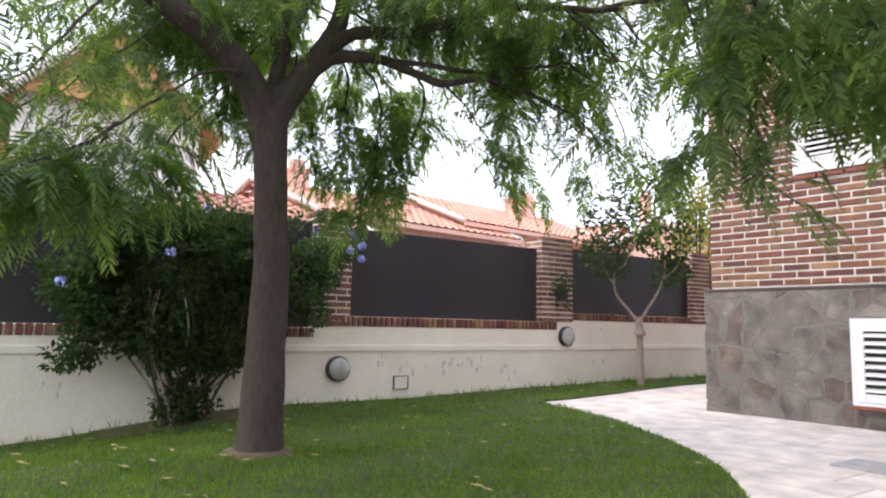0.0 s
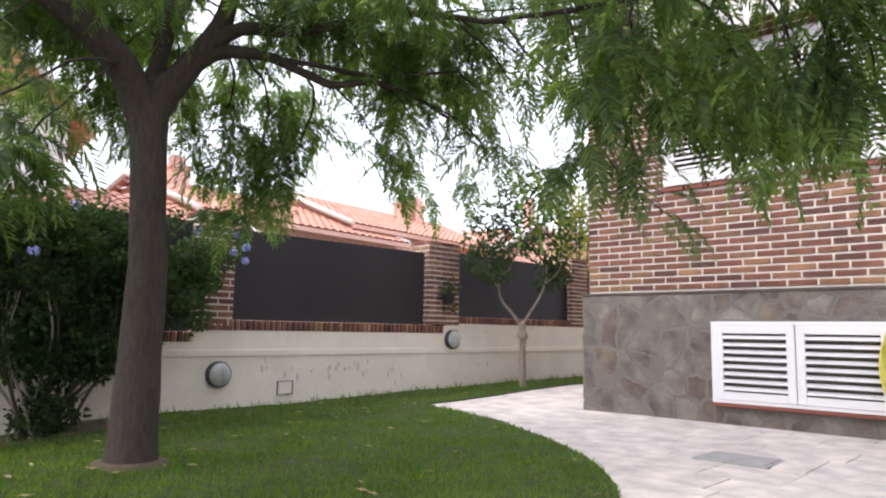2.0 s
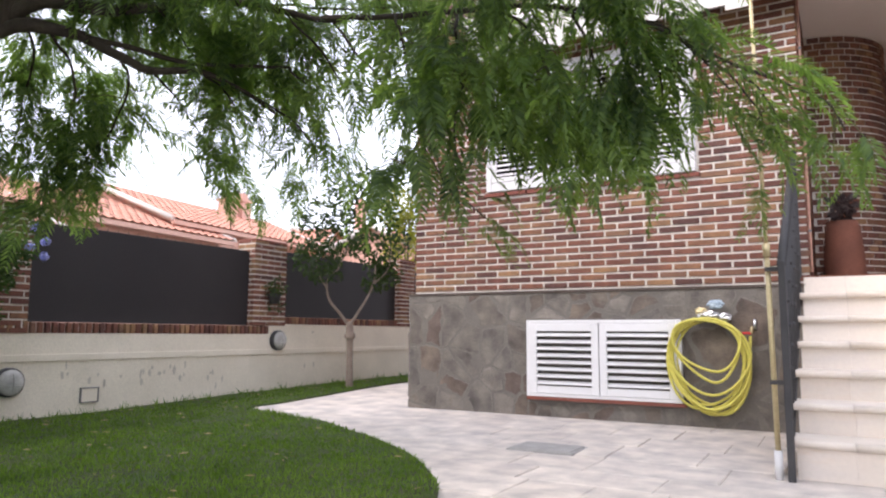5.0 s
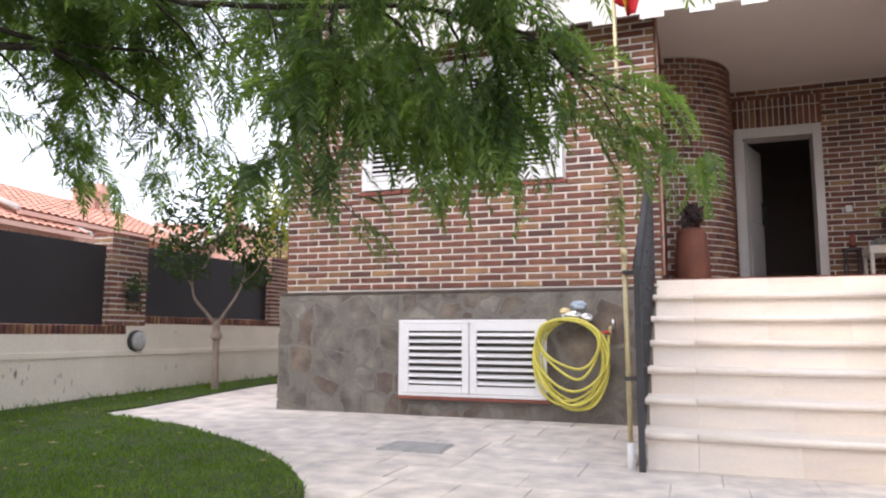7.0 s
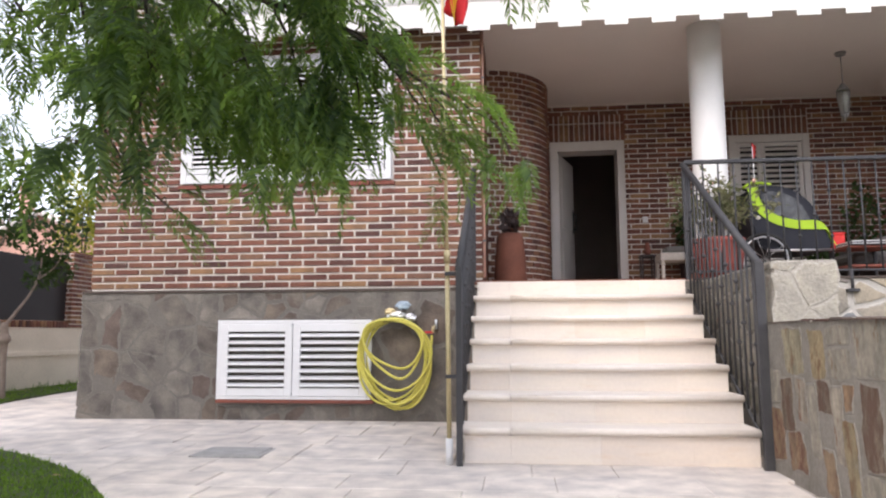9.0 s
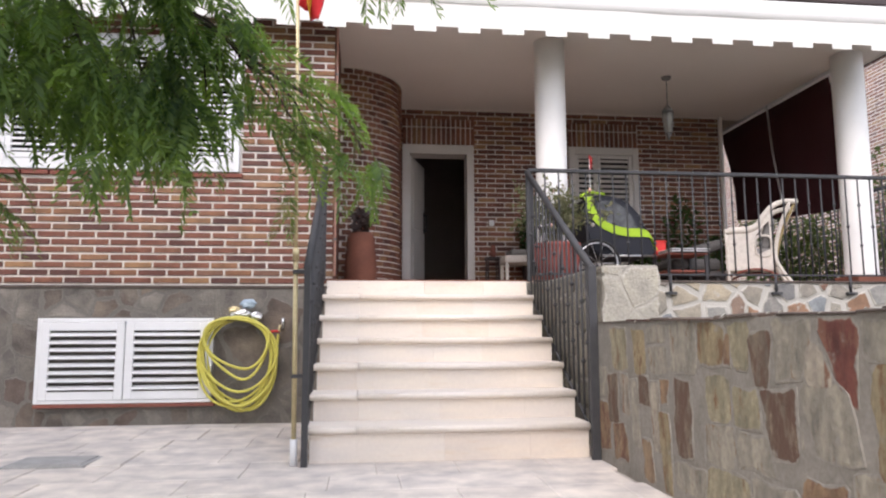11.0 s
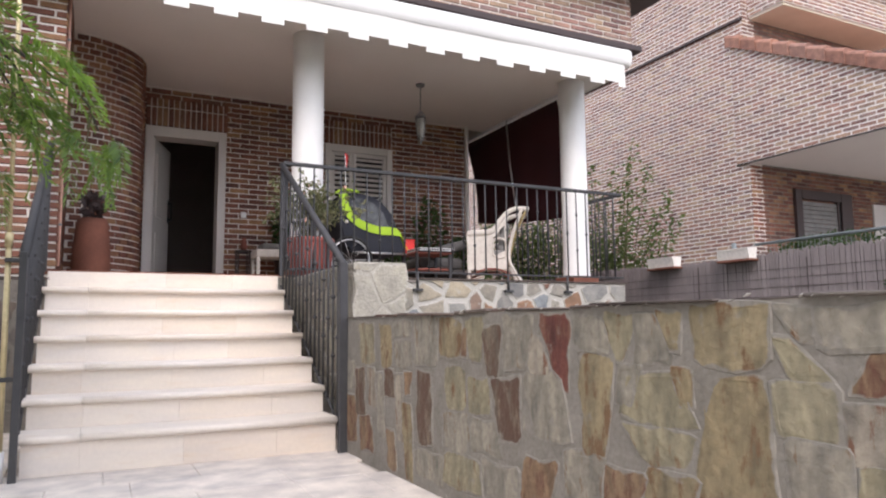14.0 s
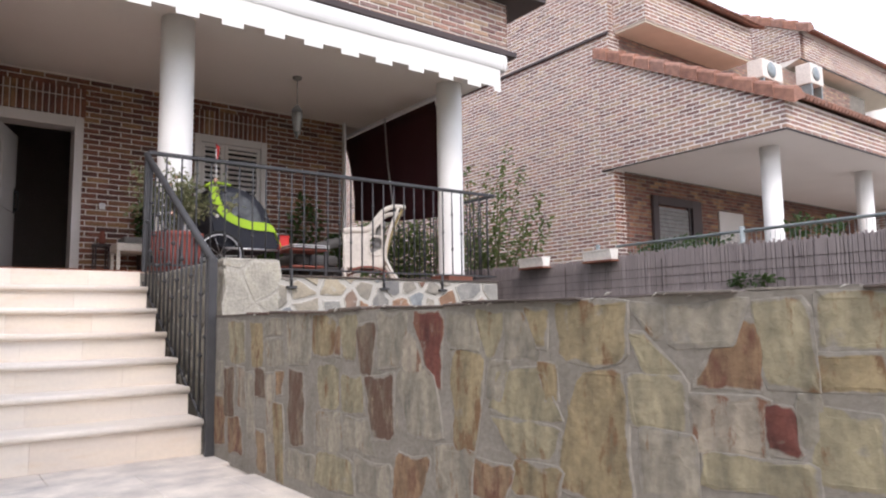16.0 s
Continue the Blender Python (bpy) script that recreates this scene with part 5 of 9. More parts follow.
rail = thing("terrace_railing", (3.6, YF - 0.05, 1.31), "grey wrought iron railing along the terrace edge", "railing", "iron railings")
RY = YF - 0.03
part("handrail", boxed(1.57, 5.64, RY - 0.022, RY + 0.022, 2.365, 2.40, 0.006), M["iron"], rail)
part("bottom_bar", boxed(1.57, 5.64, RY - 0.012, RY + 0.012, 1.375, 1.392, 0.003), M["iron"], rail)
x = 1.60
k = 0
while x < 5.64:
    bm = bmesh.new()
    rail_bar(bm, (x, RY, 1.385), (x, RY, 2.37), 0.0082)
    for kz in ((1.86,) if k % 2 == 0 else (1.67, 2.08)):
        lathe(bm, (x, RY, kz), [(0.008, 0), (0.017, 0.012), (0.017, 0.024), (0.008, 0.036)], 6)
    part("baluster", bm, M["iron"], rail)
    x += 0.135
    k += 1
for x in (2.93, 4.0, 4.78):
    bm = bmesh.new()
    rail_bar(bm, (x, RY - 0.055, 1.20), (x, RY - 0.055, 1.385), 0.014)
    box(bm, x - 0.05, x + 0.05, RY - 0.085, RY - 0.028, 1.19, 1.215, 0.003)
    part("bracket", bm, M["iron"], rail)
side = thing("terrace_railing", (5.6, 8.0, 1.31), "grey wrought iron railing at the terrace side", "railing", "iron railings")
part("handrail", boxed(5.60, 5.64, RY + 0.03, 9.3, 2.365, 2.40, 0.006), M["iron"], side)
part("bottom_bar", boxed(5.61, 5.63, RY + 0.03, 9.3, 1.375, 1.392, 0.003), M["iron"], side)
y = RY + 0.12
while y < 9.3:
    part("baluster", tube(bmesh.new(), [(5.62, y, 1.385), (5.62, y, 2.37)], 0.0085, 6), M["iron"], side)
    y += 0.135


def stair_rail(x, label, post=0.02):
    r = thing("stair_railing", (x, 4.66, 0), label, "railing", "iron railings")
    y0, y1 = 4.63, RY - 0.03
    top0, top1 = 1.26, 2.36
    part("newel_post", boxed(x - post, x + 0.02, y0 - 0.05, y0 - 0.01, 0.0, top0 + 0.02, 0.004), M["iron"], r)
    bm = bmesh.new()
    tube(bm, [(x, y0 - 0.03, top0 - 0.005), (x, y1 + 0.01, top1)], 0.027, 8)
    part("handrail", bm, M["iron"], r)
    z = lambda y: top0 + (top1 - top0) * (y - y0) / (y1 - y0)
    bm = tube(bmesh.new(), [(x, y0, 0.12), (x, y1, 0.12 + top1 - top0)], 0.011, 6)
    part("bottom_bar", bm, M["iron"], r)
    y = y0 + 0.11
    k = 0
    while y < y1 - 0.02:
        bm = tube(bmesh.new(), [(x, y, z(y) - top0 + 0.12), (x, y, z(y))], 0.0085, 6)
        for kz in ((0.58,) if k % 2 == 0 else (0.78, 0.36)):
            lathe(bm, (x, y, z(y) - kz), [(0.008, 0), (0.018, 0.012), (0.018, 0.024), (0.008, 0.036)], 6)
        part("baluster", bm, M["iron"], r)
        y += 0.115
        k += 1
    part("end_post", boxed(x - 0.016, x + 0.016, y1 - 0.02, y1 + 0.012, 1.31, top1, 0.003), M["iron"], r)
    return r


stair_rail(1.555, "grey wrought iron stair railing beside the stone pier", 0.038)
stair_rail(-0.345, "grey wrought iron stair railing beside the flagpole")

# ---- flagpole with a limp flag ----
fp = thing("flagpole", (-0.42, 4.64, 0.0), "thin brass flagpole with a white foot strapped to the stair railing", "flagpole")
part("lower_tube", tube(bmesh.new(), [(-0.415, 4.64, 0.15), (-0.425, 4.64, 1.36)], 0.016, 10), M["brass"], fp)
part("upper_tube", tube(bmesh.new(), [(-0.425, 4.64, 1.34), (-0.455, 4.64, 3.7)], 0.0125, 10), M["brass"], fp)
part("foot", tube(bmesh.new(), [(-0.414, 4.64, 0.004), (-0.415, 4.64, 0.17)], 0.024, 10), M["white"], fp, "white plastic foot")
part("collar", tube(bmesh.new(), [(-0.425, 4.64, 1.31), (-0.425, 4.64, 1.39)], 0.022, 10), M["brass"], fp)
for z in (1.22, 0.55):
    part("clamp", boxed(-0.44, -0.36, 4.615, 4.665, z, z + 0.025, 0.004), M["iron"], fp)
flag = thing("flag", (-0.44, 4.64, 2.9), "limp red and yellow striped cloth flag on the brass pole", "flag")


def flag_strip(name, material, u0, u1):
    bm = bmesh.new()
    cols = []
    for i in range(9):
        u = u0 + (u1 - u0) * i / 8
        col = []
        for j in range(15):
            t = j / 14
            sag = 0.25 * u
            col.append(bm.verts.new((-0.44 + 0.145 * u + 0.03 * math.sin(t * 5 + u * 6), 4.62 + 0.045 * math.sin(u * 11 + t * 3), 2.93 + 0.12 * (1 - u) + (0.75 - sag) * t)))
        cols.append(col)
    for a, b in zip(cols, cols[1:]):
        for j in range(14):
            bm.faces.new((a[j], b[j], b[j + 1], a[j + 1])).smooth = True
    o = part(name, bm, material, flag)
    o.modifiers.new("thick", 'SOLIDIFY').thickness = 0.002
    return o


flag_strip("red_stripe", M["red_cloth"], 0.0, 0.42)
flag_strip("yellow_stripe", M["yellow"], 0.42, 0.72)
flag_strip("red_stripe", M["red_cloth"], 0.72, 1.0)

# ---- hose on the stone base ----
hose = thing("garden_hose", (-1.07, YF - 0.1, 0.95), "yellow garden hose coiled on a wall hook beside the vent", "hose")
rnd = random.Random(33)
for k in range(11):
    w = rnd.uniform(0.27, 0.335)
    drop = (0.80, 0.78, 0.755, 0.79, 0.735, 0.77, 0.72, 0.745, 0.62, 0.52, 0.44)[k]
    cx, ph = -1.075 + rnd.uniform(-0.025, 0.025), rnd.uniform(-0.07, 0.07)
    pts = []
    for i in range(33):
        a = math.pi * 2 * i / 32
        side = math.sin(a) * (1 + 0.10 * math.cos(a)) if drop > 0.6 else math.sin(a) * (0.92 + 0.25 * math.cos(a))
        xx = cx + w * side + ph * (1 - math.cos(a)) / 2 * math.sin(a / 2)
        zz = 0.968 - drop * (1 - math.cos(a)) / 2 + 0.012 * math.sin(3 * a + k)
        pts.append((xx, YF - 0.095 - 0.010 * k - 0.012 * math.sin(a * 2 + k), zz))
    part("coil", tube(bmesh.new(), pts, 0.012, 7, False), M["hose"], hose)
part("hook", boxed(-1.17, -0.97, YF - 0.19, YF - 0.06, 0.945, 0.96, 0.004), M["iron"], hose)
part("hose_end", tube(bmesh.new(), spline([(-0.80, YF - 0.12, 0.62), (-0.745, YF - 0.12, 0.72), (-0.735, YF - 0.11, 0.83)], 5), 0.0125, 7), M["hose"], hose)
tap = thing("garden_tap", (-0.72, YF - 0.07, 0.86), "small brass garden tap with a red handle on the stone base", "tap")
part("body", tube(bmesh.new(), [(-0.72, YF - 0.05, 0.90), (-0.72, YF - 0.12, 0.90), (-0.725, YF - 0.13, 0.85)], 0.014, 8), M["brass"], tap)
part("handle", boxed(-0.80, -0.715, YF - 0.14, YF - 0.12, 0.845, 0.865, 0.006), M["red"], tap, "red lever handle")
part("pipe", tube(bmesh.new(), [(-0.70, YF - 0.065, 0.88), (-0.70, YF - 0.065, 0.97)], 0.012, 8), M["chrome"], tap)
bag = thing("tool_bag", (-1.02, YF - 0.1, 1.0), "crumpled clear plastic and metal fittings above the hose", "fittings")
rnd = random.Random(35)
for nm, c, s, m in (("packet", (-1.0, YF - 0.10, 1.10), (0.065, 0.02, 0.04), "bag"), ("wrapper", (-1.06, YF - 0.11, 1.01), (0.085, 0.03, 0.035), "chrome"), ("wrapper", (-0.93, YF - 0.10, 0.99), (0.05, 0.025, 0.035), "chrome"), ("fitting", (-1.12, YF - 0.11, 1.045), (0.05, 0.02, 0.03), "brass")):
    bm = bmesh.new()
    bmesh.ops.create_icosphere(bm, subdivisions=3, radius=1)
    for v in bm.verts:
        v.co *= 1 + 0.45 * noise.noise(v.co * 2.6 + Vector(c) * 7)
        v.co = Vector((v.co.x * s[0] + c[0], v.co.y * s[1] + c[1], v.co.z * s[2] + c[2]))
    part(nm, bm, M[m], bag)

# ---- wall lamps, meter box ----
for yy, zz in ((3.66, 0.37), (7.15, 0.735)):
    lamp = thing("bulkhead_lamp", (XW, yy, zz), "round bulkhead lamp with a dark rim on the garden wall", "wall lamp", "garden wall lamps")
    R = Matrix.Translation((XW + 0.005, yy, zz)) @ Euler((0, radians(90), 0)).to_matrix().to_4x4()
    bm = lathe(bmesh.new(), (0, 0, 0), [(0.135, 0), (0.135, 0.03), (0.131, 0.055), (0.118, 0.060)], 32)
    bm.transform(R)
    part("rim", bm, M["iron"], lamp, "dark metal rim")
    bm = lathe(bmesh.new(), (0, 0, 0.055), [(0.121, 0), (0.114, 0.02), (0.088, 0.042), (0.045, 0.054), (0.005, 0.057)], 32)
    bm.transform(R)
    part("glass", bm, M["lamp_glass"], lamp, "dull ribbed glass")
    bm = tube(bmesh.new(), [(0.11, 0, 0.062), (0.07, 0, 0.108), (0, 0, 0.122), (-0.07, 0, 0.108), (-0.11, 0, 0.062)], 0.006, 6)
    tube(bm, [(0.03, -0.112, 0.062), (0.03, -0.06, 0.108), (0.03, 0.06, 0.108), (0.03, 0.112, 0.062)], 0.006, 6)
    bm.transform(R)
    part("guard", bm, M["lamp_glass"], lamp)
meter = thing("wall_box", (XW, 4.47, 0.19), "small pale cover plate low on the garden wall", "cover")
part("plate", boxed(XW, XW + 0.02, 4.385, 4.56, 0.135, 0.265, 0.004), M["plaster"], meter)
for y0, y1, z0, z1 in ((4.372, 4.573, 0.266, 0.278), (4.372, 4.573, 0.124, 0.134), (4.372, 4.384, 0.134, 0.266), (4.561, 4.573, 0.134, 0.266)):
    part("rim", boxed(XW, XW + 0.026, y0, y1, z0, z1, 0.003), M["cast"], meter)


# ---- the feathery shade tree ----
def frond_soup(seed, length=0.34, pairs=13, droop=0.35, width=0.0062, blade=0.078):
    """A feathered leaf along +x: an arched stalk and two combs of soft drooping blades."""
    rnd = random.Random(seed)
    s = Soup()
    bend = rnd.uniform(-0.05, 0.05)
    def stalk(t):
        return Vector((length * t * (1 - 0.10 * droop * t), bend * math.sin(t * 2.4), -droop * length * t * t + 0.10 * length * math.sin(t * 3)))
    w = 0.0016
    for k in range(4):
        a, b = stalk(k / 4), stalk((k + 1) / 4)
        s.add([tuple(a + Vector((0, -w, 0))), tuple(a + Vector((0, w, 0))), tuple(b + Vector((0, w, 0))), tuple(b + Vector((0, -w, 0)))], [(0, 1, 2, 3)])
    for p in range(pairs):
        t = 0.16 + 0.84 * p / (pairs - 1)
        o = stalk(t)
        ln = blade * (0.30 + 0.85 * math.sin(math.pi * (0.14 + 0.74 * t))) * rnd.uniform(0.85, 1.12)
        for side in (-1, 1):
            ang = radians(68 - 36 * t + rnd.uniform(-8, 8))
            sag = rnd.uniform(0.15, 0.45)
            dirn = Vector((math.cos(ang), side * math.sin(ang), rnd.uniform(-0.15, 0.10)))
            across = Vector((0, 0, 1)).cross(dirn).normalized()
            across = (across + Vector((0, 0, rnd.uniform(-0.55, 0.55)))).normalized() * width * rnd.uniform(0.8, 1.2)
            a = o + dirn * ln * 0.30 + Vector((0, 0, -0.09 * sag * ln))
            b = o + dirn * ln * 0.68 + Vector((0, 0, -0.46 * sag * ln))
            e = o + dirn * ln + Vector((0, 0, -sag * ln))
            s.add([tuple(o), tuple(a + across), tuple(a - across), tuple(b + across * 0.85), tuple(b - across * 0.85), tuple(e)], [(0, 2, 1), (1, 2, 4, 3), (3, 4, 5)])
    return s


FRONDS = [frond_soup(k, 0.27 + 0.035 * k, 18 + k % 4, 0.28 + 0.13 * (k % 4), 0.0043 + 0.0004 * (k % 3), 0.066 + 0.006 * (k % 3)) for k in range(6)]
BROAD = [frond_soup(40 + k, 0.27 + 0.03 * k, 17 + k % 3, 0.28 + 0.13 * (k % 4), 0.0054 + 0.0006 * (k % 3), 0.078 + 0.006 * (k % 3)) for k in range(6)]
LUSH = [frond_soup(80 + k, 0.25 + 0.03 * k, 15 + k % 3, 0.45 + 0.13 * (k % 4), 0.0068 + 0.0007 * (k % 3), 0.074 + 0.006 * (k % 3)) for k in range(6)]
LUSH_NP = [(np.array(s.v), s.f) for s in LUSH]
BROAD_NP = [(np.array(s.v), s.f) for s in BROAD]
FRONDS_NP = [(np.array(s.v), s.f) for s in FRONDS]
TX, TY = -4.39, 1.85
tree = thing("shade_tree", (TX, TY, 0), "tall garden tree with a grey trunk and feathery hanging leaves", "tree")
ring = bmesh.new()
rnd = random.Random(79)
mid = ring.verts.new((TX, TY, ground_z(TX, TY) + 0.065))
loops = []
for rr, zz in ((0.17, 0.055), (0.20, 0.045), (0.245, 0.0)):
    loops.append([ring.verts.new((TX + rr * w_ * math.cos(a), TY + rr * w_ * math.sin(a), ground_z(TX, TY) + zz)) for a, w_ in [(6.2832 * i / 22, 1 + 0.22 * noise.noise((math.cos(6.2832 * i / 22) * 2, math.sin(6.2832 * i / 22) * 2, 5))) for i in range(22)]])
for i in range(22):
    ring.faces.new((mid, loops[0][i], loops[0][(i + 1) % 22]))
    for lo, hi in zip(loops, loops[1:]):
        ring.faces.new((lo[i], hi[i], hi[(i + 1) % 22], lo[(i + 1) % 22]))
structure("soil_ring", ring, M["soil"], "patch of bare soil round the foot of the tree", "soil")
FORK = (-4.375, 1.74, 2.02)
LEADERS = (
    ([(TX, TY, -0.1), (TX, TY, 0.03), (TX + 0.01, TY, 0.3), (TX + 0.01, TY - 0.03, 1.1), (TX + 0.02, TY - 0.08, 1.8), (TX + 0.03, TY - 0.10, 2.10), (TX + 0.05, TY - 0.10, 2.28)], (0.185, 0.16, 0.138, 0.118, 0.110, 0.112, 0.085)),
    ([FORK, (-4.36, 1.68, 2.20), (-4.31, 1.54, 2.41), (-4.26, 1.30, 2.57), (-4.19, 1.05, 2.66), (-4.10, 0.60, 2.85), (-4.1, 0.1, 3.1), (-4.1, -0.4, 3.3)], (0.095, 0.098, 0.098, 0.088, 0.080, 0.07, 0.05, 0.03)),
    ([FORK, (-4.34, 1.80, 2.24), (-4.25, 1.92, 2.47), (-4.18, 2.03, 2.66), (-4.13, 2.10, 2.85), (-4.03, 2.16, 3.2), (-3.8, 2.4, 3.8)], (0.09, 0.092, 0.086, 0.076, 0.064, 0.05, 0.03)),
    ([FORK, (-4.37, 1.76, 2.35), (-4.38, 1.85, 2.75), (-4.45, 2.1, 3.3), (-4.4, 2.4, 4.2)], (0.08, 0.055, 0.046, 0.04, 0.03)),
)


def lean(p):
    """The trunk leans a little towards the house from the ground up."""
    k = step01(0.3, 1.4, p[2]) * step01(-2.6, -4.0, p[0])
    return (p[0] + 0.036 * k, p[1] + 0.048 * k, p[2])


bm = bmesh.new()
for pts, radii in LEADERS:
    sp = spline([lean(p) for p in pts], 6)
    tube(bm, sp, list(np.interp(np.linspace(0, 1, len(sp)), np.linspace(0, 1, len(radii)), radii)), 18)
for v in bm.verts:
    k = 0.012 * noise.noise(v.co * 4) + 0.02 * max(0, 0.25 - v.co.z) * math.sin(5 * math.atan2(v.co.y - TY, v.co.x - TX))
    if v.co.z < 2:
        v.co.x += (v.co.x - TX) * k * 6
        v.co.y += (v.co.y - TY) * k * 6
    v.co += Vector((noise.noise(v.co * 3.5), noise.noise(v.co * 3.5 + Vector((9, 0, 0))), 0)) * 0.010
trunk = part("trunk", bm, M["bark"], tree, "smooth grey brown trunk forking into thick limbs")
skin = trunk.modifiers.new("skin", 'REMESH')
skin.mode, skin.voxel_size, skin.use_smooth_shade = 'VOXEL', 0.014, True
ease = trunk.modifiers.new("ease", 'SMOOTH')
ease.factor, ease.iterations = 0.5, 10

# side limbs: points, radius at the start and end
SIDE_BOUGHS = {
    "A": ([(-4.17, 2.03, 2.64), (-4.08, 2.12, 2.73), (-3.98, 2.2, 2.755), (-3.77, 2.39, 2.74), (-3.47, 2.53, 2.74), (-3.03, 2.72, 2.74), (-2.68, 2.84, 2.64), (-2.34, 2.91, 2.53)], 0.056, 0.012),
    "B": ([(-4.24, 1.93, 2.47), (-4.16, 2.03, 2.57), (-4.08, 2.13, 2.605), (-3.94, 2.32, 2.59), (-3.76, 2.48, 2.48), (-3.63, 2.62, 2.41), (-3.41, 2.82, 2.43), (-3.26, 3.03, 2.35), (-3.2, 3.28, 2.26)], 0.050, 0.010),
    "S": ([(-4.38, 1.76, 2.3), (-4.2, 1.78, 3.0), (-3.8, 1.7, 3.6), (-3.2, 1.6, 4.0)], 0.05, 0.02),
    "C": ([(-3.94, 2.32, 2.585), (-3.7, 2.5, 2.53), (-3.5, 2.72, 2.48), (-3.2, 2.95, 2.47), (-2.9, 3.1, 2.45)], 0.022, 0.008),
    "D": ([(-2.5, 2.88, 2.58), (-2.0, 2.82, 2.45), (-1.5, 2.68, 2.30), (-1.09, 2.56, 2.18), (-0.72, 2.56, 2.06), (-0.40, 2.62, 1.86), (-0.17, 2.65, 1.72)], 0.016, 0.005),
}
for key, (pts, r0, r1) in SIDE_BOUGHS.items():
    sp = spline([lean(p) for p in pts], 6)
    bm = tube(bmesh.new(), sp, list(np.linspace(r0, r1, len(sp))), 12)
    for v in bm.verts:
        v.co += Vector((noise.noise(v.co * 5), noise.noise(v.co * 5 + Vector((9, 0, 0))), noise.noise(v.co * 5 + Vector((0, 9, 0))))) * 0.010
    part("limb", bm, M["bark_shaded"], tree, "crooked limb in bark darkened for crown shade")

